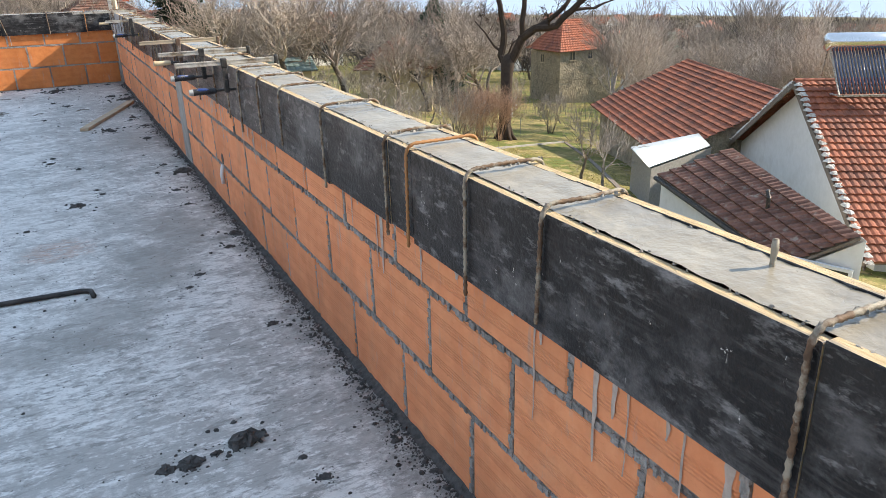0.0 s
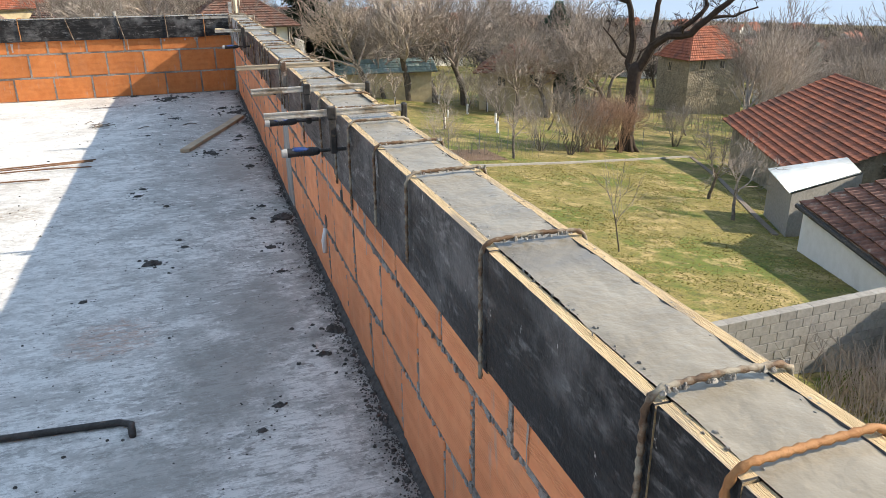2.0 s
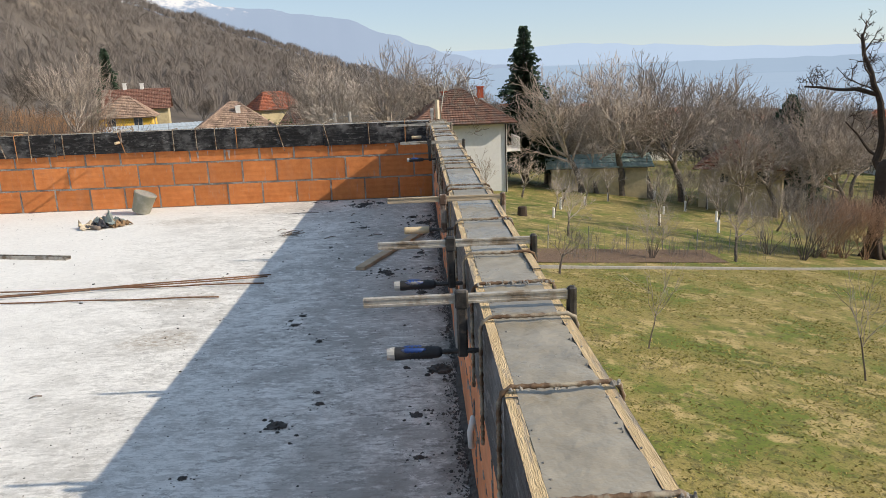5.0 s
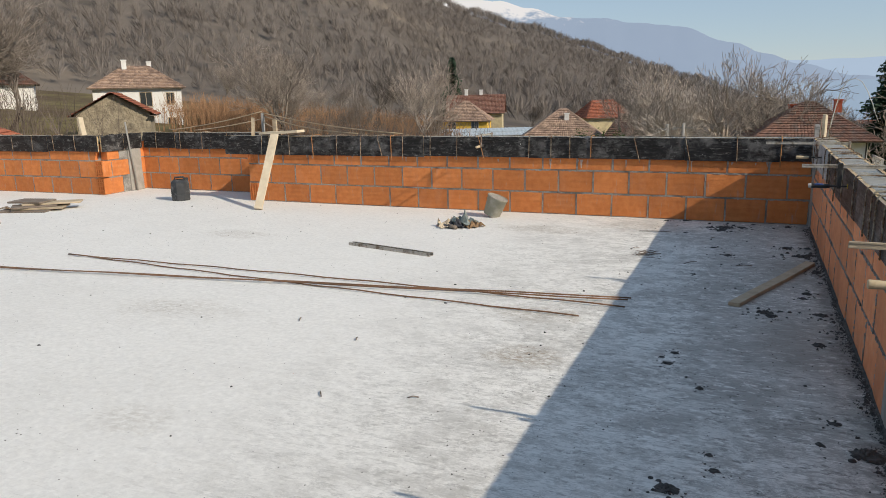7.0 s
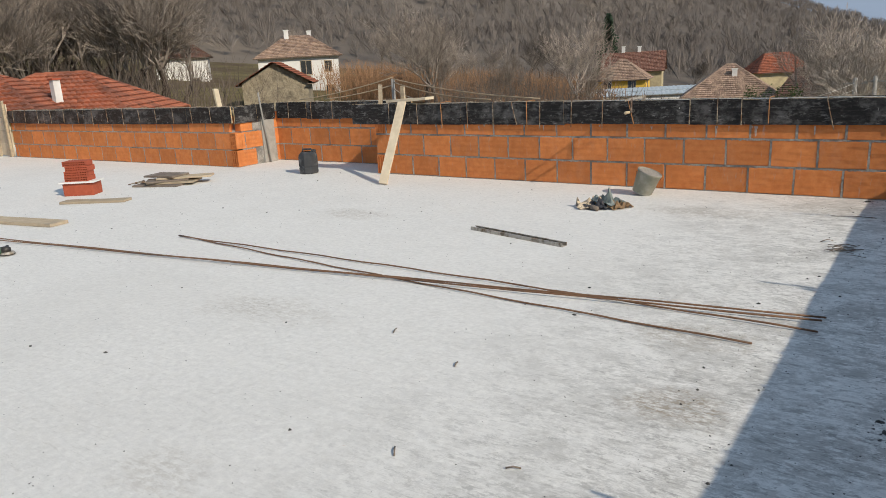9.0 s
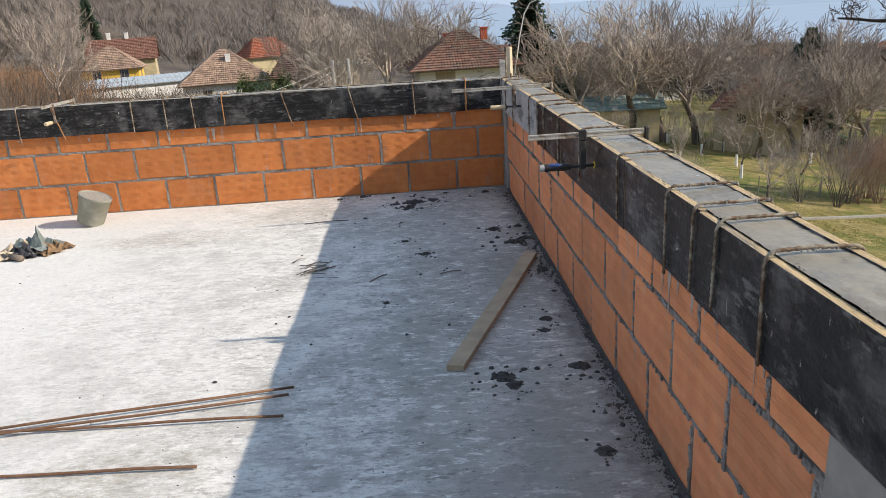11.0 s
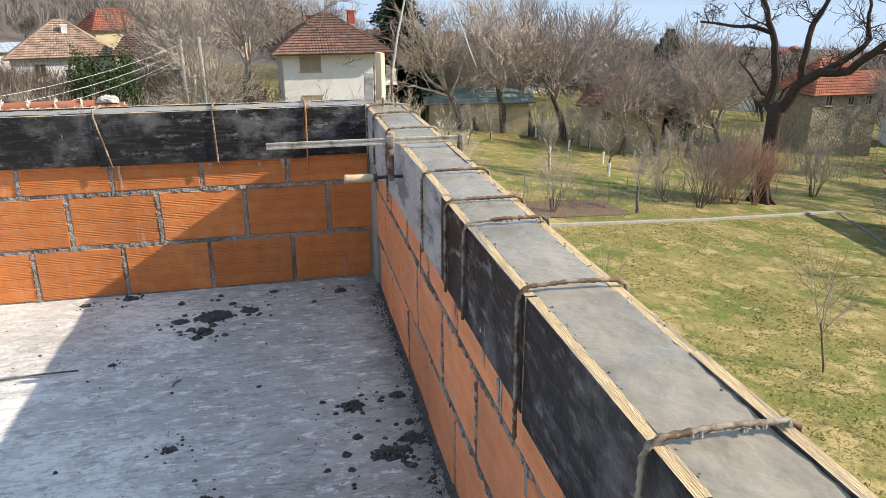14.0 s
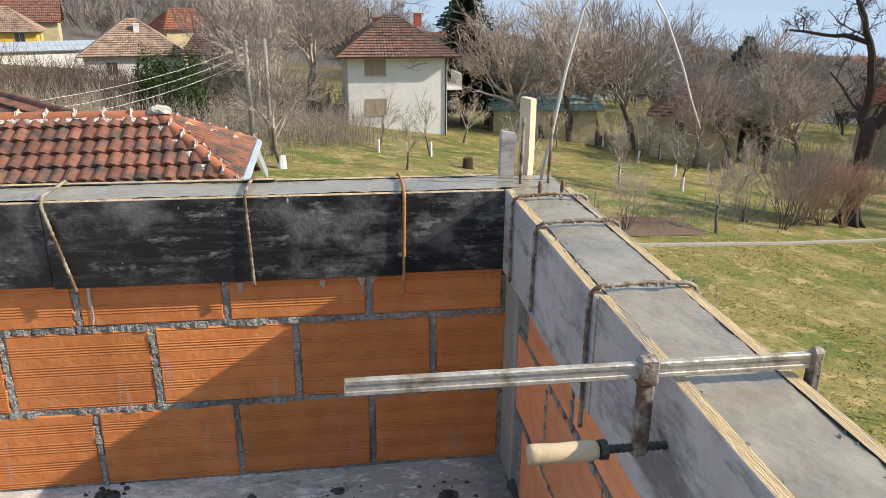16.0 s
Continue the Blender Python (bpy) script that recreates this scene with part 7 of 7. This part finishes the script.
lead += [(-7.6, -4.50, 0.007), (-7.95, -4.58, 0.02), (-8.4, -4.73, 0.007), (-9.2, -4.8, 0.007), (-10.3, -4.95, 0.007)]
solid("power_lead", Shape().tube(lead, 0.0055, 6), M_BLACKCABLE, "black power lead trailing across the slab", "cable", smooth=True)
plug = solid("plug", Shape().tube([(-7.83, -4.55, 0.022), (-7.87, -4.56, 0.027), (-7.95, -4.58, 0.027), (-8.0, -4.59, 0.02)], [0.014, 0.026, 0.026, 0.016], 10), M_BLACKGRIP, "black cable coupling on the slab", "plug", smooth=True)

# pallet of hollow blocks with jackets on top
pm = pose(-14.38, -1.94, 0, 0, 0, -54)
pal = thing("pallet", "raw wooden pallet under stacked clay blocks", "pallet", pm)
for i in range(5):
    part("slat", Shape().box(-0.45 + i * 0.20, -0.45 + i * 0.20 + 0.1, -0.95, 0.70, 0.10, 0.122), M_PALEWOOD, pal)
for i in range(3):
    part("bearer", Shape().box(-0.45, 0.45, -0.93 + i * 0.77, -0.93 + i * 0.77 + 0.1, 0.0, 0.10), M_PALEWOOD, pal)
hb = hollow_mesh(0.375, 0.25, 0.18, 6, 4)
ns = random.Random(8)
proto = tagged(new("hollow_block", hb), "orange hollow clay block stacked on a pallet", "brick", "blocks on the pallet")
plain = brick_mesh(0.375, 0.178, 0.25, 50)
first = True
for lv in range(4):
    for a in range(6 if lv < 3 else 3):
        for b in range(2):
            x0, y0 = -0.40 + b * 0.395 + ns.uniform(-0.02, 0.02), -0.66 + a * 0.258 + ns.uniform(-0.006, 0.006)
            z0 = 0.122 + lv * 0.183
            if (a + lv) % 3 == 0 and a < 5 and lv < 3:
                tagged(new("clay_block", plain), "orange clay block lying side-on in the stack", "brick", "blocks on the pallet").matrix_basis = pm @ pose(x0 + 0.375, y0 - 0.25, z0, 0, 0, 90) @ Matrix.Diagonal((0.66, 1.45, 1, 1))
                continue
            m = pm @ pose(x0, y0, z0, 0, 0, -90 + ns.uniform(-1.5, 1.5))
            if first:
                proto.matrix_basis = m
                first = False
            else:
                copy_thing(proto, m)


def jacket(x, y, z, turn, material, label, seed):
    s = Shape()
    n = 12
    for i in range(n):
        for k in range(n):
            u, v = i / (n - 1) - 0.5, k / (n - 1) - 0.5
            over = max(0.0, -v - 0.1) * 0.9
            s.v.append((u * 0.5 * (1 + 0.2 * noise.noise(Vector((v * 3, seed, 0)))), v * 0.4 if v > -0.1 else -0.04 - 0.10 * (-v - 0.1), 0.10 * noise.noise(Vector((u * 4, v * 4, seed))) + 0.03 * noise.noise(Vector((u * 11, v * 11, seed))) + 0.06 - over * 0.75))
    for i in range(n - 1):
        for k in range(n - 1):
            a = i * n + k
            s.f.append((a, a + n, a + n + 1, a + 1))
    o = solid("work_jacket", s, material, label, "jacket", pm @ pose(x, y, z, 0, 0, turn), smooth=True)
    md = o.modifiers.new("thick", "SOLIDIFY")
    md.thickness = 0.018
    return o


jacket(0.22, 0.05, 0.70, 82, M_CLOTHGREY, "grey work jacket thrown over the block stack", 2)
jacket(0.20, 0.45, 0.71, 74, M_CLOTH, "dark work jacket thrown over the block stack", 5)

pn = thing("timber_panel", "pale timber formwork panel at the parapet end", "formwork", pose(-14.97, -0.29, 0, 0, 0, 180))
for i in range(4):
    part("board", Shape().box(0.02, 1.05, -0.01, 0.012, 0.02 + i * 0.235, 0.02 + i * 0.235 + 0.228), M_PALEWOOD, pn)
for i in range(3):
    part("batten", Shape().box(0.06 + i * 0.42, 0.13 + i * 0.42, 0.012, 0.05, 0.0, 1.02 + 0.05 * (i % 2)), M_WOOD, pn)


# ---- corner of the shuttering: starter bars, stake, stray cable ----
for i, (x, y, top) in enumerate(((0.012, 0.03, 1.01), (0.092, 0.04, 1.01), (0.03, -0.10, 0.872), (0.085, -0.11, 0.875), (0.085, -9.24, 0.872))):
    bent_bar("starter_bar", "rusty rebar stub standing out of the beam", [(x, y, 0.80), (x + 0.002, y, 0.9 if top > 0.95 else 0.86), (x + 0.004, y + 0.002, top)], 0.0046, M_REBAR)
stake((0.065, 0.165, 0.70), (0.070, 0.17, 1.045), 0.034, M_PALEWOOD, "pale wooden stake at the parapet corner")
stake((0.0, 0.163, 0.74), (0.0, 0.164, 0.955), 0.04, M_GREYPLY, "upright board end at the parapet corner")
solid("stray_cable", Shape().tube([(0.078, 0.07, 0.82), (0.1, 0.065, 0.95), (0.13, 0.06, 1.13), (0.165, 0.06, 1.28), (0.21, 0.055, 1.355), (0.265, 0.05, 1.375), (0.32, 0.035, 1.345), (0.37, 0.015, 1.26), (0.42, -0.005, 1.14), (0.445, -0.02, 1.06), (0.475, -0.03, 0.985)],
                                  [0.0055, 0.005, 0.0045, 0.004, 0.0036, 0.0032, 0.003, 0.003, 0.003, 0.0026, 0.0022], 8), M_CABLE, "pale bent cable standing out of the corner", "cable", smooth=True)
bar_clamp(pose(-3.29, 0, 0), -0.335, 0.18, "wood", "pale worn clamp on the sunlit parapet", -0.175)

# wall outlet with a white plastic sleeve
ho = thing("wall_sleeve", "white plastic sleeve in a broken wall hole", "pipe", M_EASTWALL @ pose(5.87, 0, 0))
# no recess: a flat black disc carries the inner shade as colour
part("hole", Shape().tube([(0, 0.003, 0.28), (0, -0.0015, 0.28)], 0.03, 9), M_BLACKGRIP, ho, "flat black disc painted as the shade in a broken hole")
part("sleeve", Shape().tube([(0, -0.004, 0.25), (0.004, -0.016, 0.20), (0.006, -0.014, 0.145)], [0.010, 0.011, 0.010], 8), M_PVC, ho, smooth=True)


# ---- spilt mortar, crumbs, twigs ----
def spill(x, y, r, h, seed):
    rnd = random.Random(seed)
    s = Shape()
    s.lump((x, y, 0), r, r * rnd.uniform(0.55, 0.95), h * 0.7, seed, 15, 5, 0.45)
    for k in range(int(10 + r * 400)):
        a, d = rnd.random() * 6.283, r * math.sqrt(rnd.random()) * 1.05
        q = r * rnd.uniform(0.06, 0.22)
        s.lump((x + math.cos(a) * d, y + math.sin(a) * d * 0.8, h * 0.6 * max(0, 1 - (d / r) ** 2)), q, q, q * 0.8, seed * 60 + k, 6, 2, 0.35)
    return solid("mortar_spill", s, M_CRUMB, "dark lump of spilt mortar on the slab", "mortar", group="mortar spills on the slab", smooth=False)


SPILLS = [(-0.444, -7.954, 0.047, 0.045), (-0.599, -7.98, 0.038, 0.02), (-0.663, -7.976, 0.025, 0.015), (-0.531, -7.97, 0.017, 0.015), (-0.304, -8.203, 0.021, 0.006), (-0.329, -8.098, 0.012, 0.008), (-0.079, -8.155, 0.017, 0.01), (-0.335, -6.666, 0.025, 0.008), (-0.399, -6.786, 0.021, 0.006), (-0.188, -7.284, 0.034, 0.008), (-0.752, -5.292, 0.049, 0.02), (-0.711, -4.386, 0.024, 0.016), (-0.858, -3.96, 0.025, 0.014), (-0.877, -4.118, 0.029, 0.014), (-0.915, -4.039, 0.017, 0.01), (-1.011, -5.643, 0.022, 0.012), (-0.612, -5.113, 0.025, 0.01), (-0.637, -4.999, 0.017, 0.01), (-0.21, -5.254, 0.034, 0.01), (-0.188, -4.571, 0.03, 0.012), (-0.202, -5.583, 0.025, 0.01), (-0.08, -6.22, 0.043, 0.02), (-0.146, -6.393, 0.034, 0.014), (-0.104, -4.813, 0.076, 0.03), (-0.176, -3.613, 0.038, 0.02), (-0.395, -3.168, 0.043, 0.012), (-0.132, -3.063, 0.051, 0.014), (-0.427, -3.1, 0.06, 0.012), (-0.179, -2.616, 0.034, 0.02), (-0.159, -1.472, 0.076, 0.016), (-0.08, -1.41, 0.043, 0.018), (-0.08, -1.99, 0.043, 0.022), (-0.207, -2.73, 0.03, 0.014), (-0.079, -2.295, 0.017, 0.01), (-0.75, -0.336, 0.093, 0.022), (-0.78, -0.486, 0.043, 0.03), (-0.607, -0.3, 0.051, 0.016), (-0.887, -0.36, 0.043, 0.012), (-1.136, -0.052, 0.043, 0.018), (-1.319, -0.091, 0.03, 0.014), (-0.504, -0.107, 0.025, 0.014), (-0.202, -0.161, 0.034, 0.02), (-0.09, -1.143, 0.034, 0.018), (-0.248, -1.185, 0.051, 0.022), (-1.089, -0.703, 0.021, 0.012), (-0.691, -1.584, 0.043, 0.012), (-0.81, -1.311, 0.034, 0.012), (-0.895, -2.296, 0.025, 0.01), (-0.327, -0.264, 0.017, 0.01)]
for i, (x, y, r, h) in enumerate(SPILLS):
    spill(x, y * (1 + 0.015 * smoothstep(1.6, 4.0, -y)), r * (1.0 if y < -7.9 else 0.78), h * 0.85, 900 + i)

rnd = random.Random(77)
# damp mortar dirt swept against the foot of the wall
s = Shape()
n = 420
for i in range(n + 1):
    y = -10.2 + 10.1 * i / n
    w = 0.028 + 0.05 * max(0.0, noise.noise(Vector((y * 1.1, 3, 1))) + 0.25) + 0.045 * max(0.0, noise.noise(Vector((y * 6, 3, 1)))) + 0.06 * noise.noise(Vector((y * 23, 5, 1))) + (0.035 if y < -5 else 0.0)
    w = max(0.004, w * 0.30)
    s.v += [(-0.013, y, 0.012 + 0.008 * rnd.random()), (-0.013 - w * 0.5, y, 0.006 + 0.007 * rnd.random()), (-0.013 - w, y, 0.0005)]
for i in range(n):
    for k in range(2):
        a = i * 3 + k
        s.f.append((a, a + 3, a + 4, a + 1))
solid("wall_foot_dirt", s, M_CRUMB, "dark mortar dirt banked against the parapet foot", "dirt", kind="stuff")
s = Shape()
for i in range(15000):
    y = -9.9 + 9.7 * rnd.random() ** 1.5
    busy = noise.noise(Vector((y * 1.3, 5, 2))) + 0.6 * noise.noise(Vector((y * 5.1, 2, 2)))
    x = -0.014 - abs(rnd.gauss(0, (0.035 if y < -4.8 else 0.018) + 0.06 * max(0, busy)))
    r = rnd.uniform(0.0015, 0.0048) if rnd.random() < 0.93 else rnd.uniform(0.006, 0.011)
    s.lump((x, y, 0), r, r, r * rnd.uniform(0.4, 0.9), i, 5, 2, 0.3)
solid("wall_foot_crumbs", s, M_CRUMB, "dark mortar crumbs along the foot of the parapet", "mortar crumbs", kind="stuff")
s = Shape()
for i in range(1500):
    x, y = rnd.uniform(-1.6, -0.15), rnd.uniform(-9.8, -0.1)
    r = rnd.uniform(0.0015, 0.005) if rnd.random() < 0.95 else rnd.uniform(0.006, 0.012)
    s.lump((x, y, 0), r, r * 0.8, r * 0.6, i + 5000, 5, 2, 0.3)
for i in range(1500):
    x, y = rnd.uniform(-9, -1.6), rnd.uniform(-9.0, -0.1)
    r = rnd.uniform(0.002, 0.005) if rnd.random() < 0.96 else rnd.uniform(0.006, 0.014)
    s.lump((x, y, 0), r, r * 0.8, r * 0.5, i + 8000, 5, 2, 0.3)
for x, y, r, h in SPILLS:
    y *= 1 + 0.015 * smoothstep(1.6, 4.0, -y)
    for i in range(14):
        a, d = rnd.random() * 6.283, r * rnd.uniform(0.9, 2.6)
        q = r * rnd.uniform(0.05, 0.28)
        s.lump((x + math.cos(a) * d, y + math.sin(a) * d, 0), q, q * 0.8, q * 0.5, i * 31 + int(r * 900), 6, 2, 0.3)
solid("floor_crumbs", s, M_CRUMB, "small dark crumbs scattered over the slab", "mortar crumbs", kind="stuff")
s = Shape()
for i in range(1000):
    u = rnd.uniform(0.2, 10.2)
    q = M_EASTWALL @ Vector((u, rnd.choice((rnd.gauss(-0.002, 0.005), rnd.gauss(THICK + 0.006, 0.007))), TOP - 0.002))
    r = rnd.uniform(0.0006, 0.0022)
    s.lump(tuple(q), r * 1.6, r * 2.2, r * 0.8, i + 12000, 5, 2, 0.3)
for i in range(150):
    u = rnd.gauss(6.62, 0.10)
    q = M_EASTWALL @ Vector((u, rnd.uniform(0.01, THICK), TOP - 0.006))
    r = rnd.uniform(0.0015, 0.004)
    s.lump(tuple(q), r, r, r * 0.6, i + 14000, 6, 2, 0.3)
solid("beam_crumbs", s, M_GREYCRUMB, "grey mortar splashes along the board edges", "mortar crumbs", kind="stuff")
for i in range(16):
    x, y = -1.36 + rnd.gauss(0, 0.05), -1.74 + rnd.gauss(0, 0.07)
    a = rnd.uniform(-0.7, 0.9)
    l = rnd.uniform(0.05, 0.16)
    bent_bar("twig", "dark wood splinter lying on the slab", [(x, y, 0.006), (x + math.cos(a) * l * 0.5, y + math.sin(a) * l * 0.5, 0.008 + 0.006 * (i % 3)), (x + math.cos(a + 0.2) * l, y + math.sin(a + 0.2) * l, 0.006)], rnd.uniform(0.0015, 0.0035), M_DARKWOOD, "splinters on the slab")
for i, (x, y, a, l) in enumerate(((-1.5, -0.75, 0.1, 0.3), (-2.27, -5.12, 2.2, 0.06), (-2.5, -4.4, 1.9, 0.05), (-1.9, -5.0, 0.5, 0.05), (-0.62, -1.95, 0.3, 0.12), (-0.99, -2.0, 0.9, 0.14), (-3.0, -4.2, 2.0, 0.06), (-0.85, -0.92, 1.1, 0.05))):
    bent_bar("twig", "thin dark stick lying on the slab", [(x, y, 0.005), (x + math.cos(a) * l / 2, y + math.sin(a) * l / 2, 0.01), (x + math.cos(a) * l, y + math.sin(a) * l, 0.004)], 0.003, M_DARKWOOD, "splinters on the slab")

# ---- garden details ----
solid("tree_stump", lathe([(0.36, -0.3), (0.30, 0.1), (0.27, 0.55), (0.24, 0.57), (0.02, 0.57)], 12, 0.1, 4), M_DARKTWIG, "dark cut tree stump on the lawn", "stump", pose(6.0, 36.1, ground_z(6.0, 36.1)))
for x, y in ((-4.8, 33.0), (-4.1, 34.4)):
    p = thing("power_pole", "grey concrete power pole among trees", "pole", pose(x, y, 0))
    part("shaft", Shape().tube([(0, 0, ground_z(x, y) - 0.3), (0, 0, -0.55)], [0.13, 0.09], 8), M_POLE, p, smooth=True)
    part("cross_arm", Shape().box(-0.5, 0.5, -0.05, 0.05, -0.85, -0.77), M_POLE, p)
for i in range(3):
    a, b = Vector((-4.8, 33.0, -0.8 - 0.3 * i)), Vector((-13.5, 15.0, -1.25 - 0.16 * i))
    rope(a, b, 0.75 + 0.1 * i, 0.007, M_PVC, "overhead_wire", "pale overhead wire sagging to a pole")
bed = Shape()
for i in range(12):
    for k in range(3):
        x = 4.0 + i * 0.95
        y = 0.42 * x + 19.3 + k * 1.6
        bed.v.append((x, y, ground_z(x, y) + 0.02 + 0.03 * noise.noise(Vector((x * 2, y * 2, 1)))))
for i in range(11):
    for k in range(2):
        a = i * 3 + k
        bed.f.append((a, a + 3, a + 4, a + 1))
solid("garden_bed", bed, M_SOIL, "strip of bare brown garden soil", "soil", kind="structure", smooth=True)
for i in range(13):
    x = 3.5 + i * 2.1
    y = 0.42 * x + 22.5
    solid("fence_post", Shape().tube([(x, y, ground_z(x, y) - 0.2), (x + 0.02, y, ground_z(x, y) + 1.15)], 0.022, 6), M_POLE, "thin grey fence post in the garden", "post", group="garden fence posts")


# tufts of winter grass over the nearer lawn
rnd = random.Random(31)
s = Shape()
for i in range(110000):
    x, y = rnd.uniform(1.5, 24.0), rnd.uniform(1.5, 27.0)
    if y > 0.42 * x + 18.0 and rnd.random() < 0.5:
        continue
    if 0.45 + noise.noise(Vector((x * 0.35, y * 0.35, 2))) + 0.6 * noise.noise(Vector((x * 1.6, y * 1.6, 5))) < rnd.random() * 0.9:
        continue
    z = ground_z(x, y)
    a, w, h = rnd.random() * 6.283, rnd.uniform(0.012, 0.05), rnd.uniform(0.012, 0.04)
    b = len(s.v)
    s.v += [(x - w * math.cos(a), y - w * math.sin(a), z - 0.01), (x + w * math.cos(a), y + w * math.sin(a), z - 0.01), (x + rnd.gauss(0, 0.07), y + rnd.gauss(0, 0.07), z + h)]
    s.f.append((b, b + 1, b + 2))
solid("grass", s, M_BLADE, "yellowed winter grass tufts over the lawn", "grass", kind="stuff")
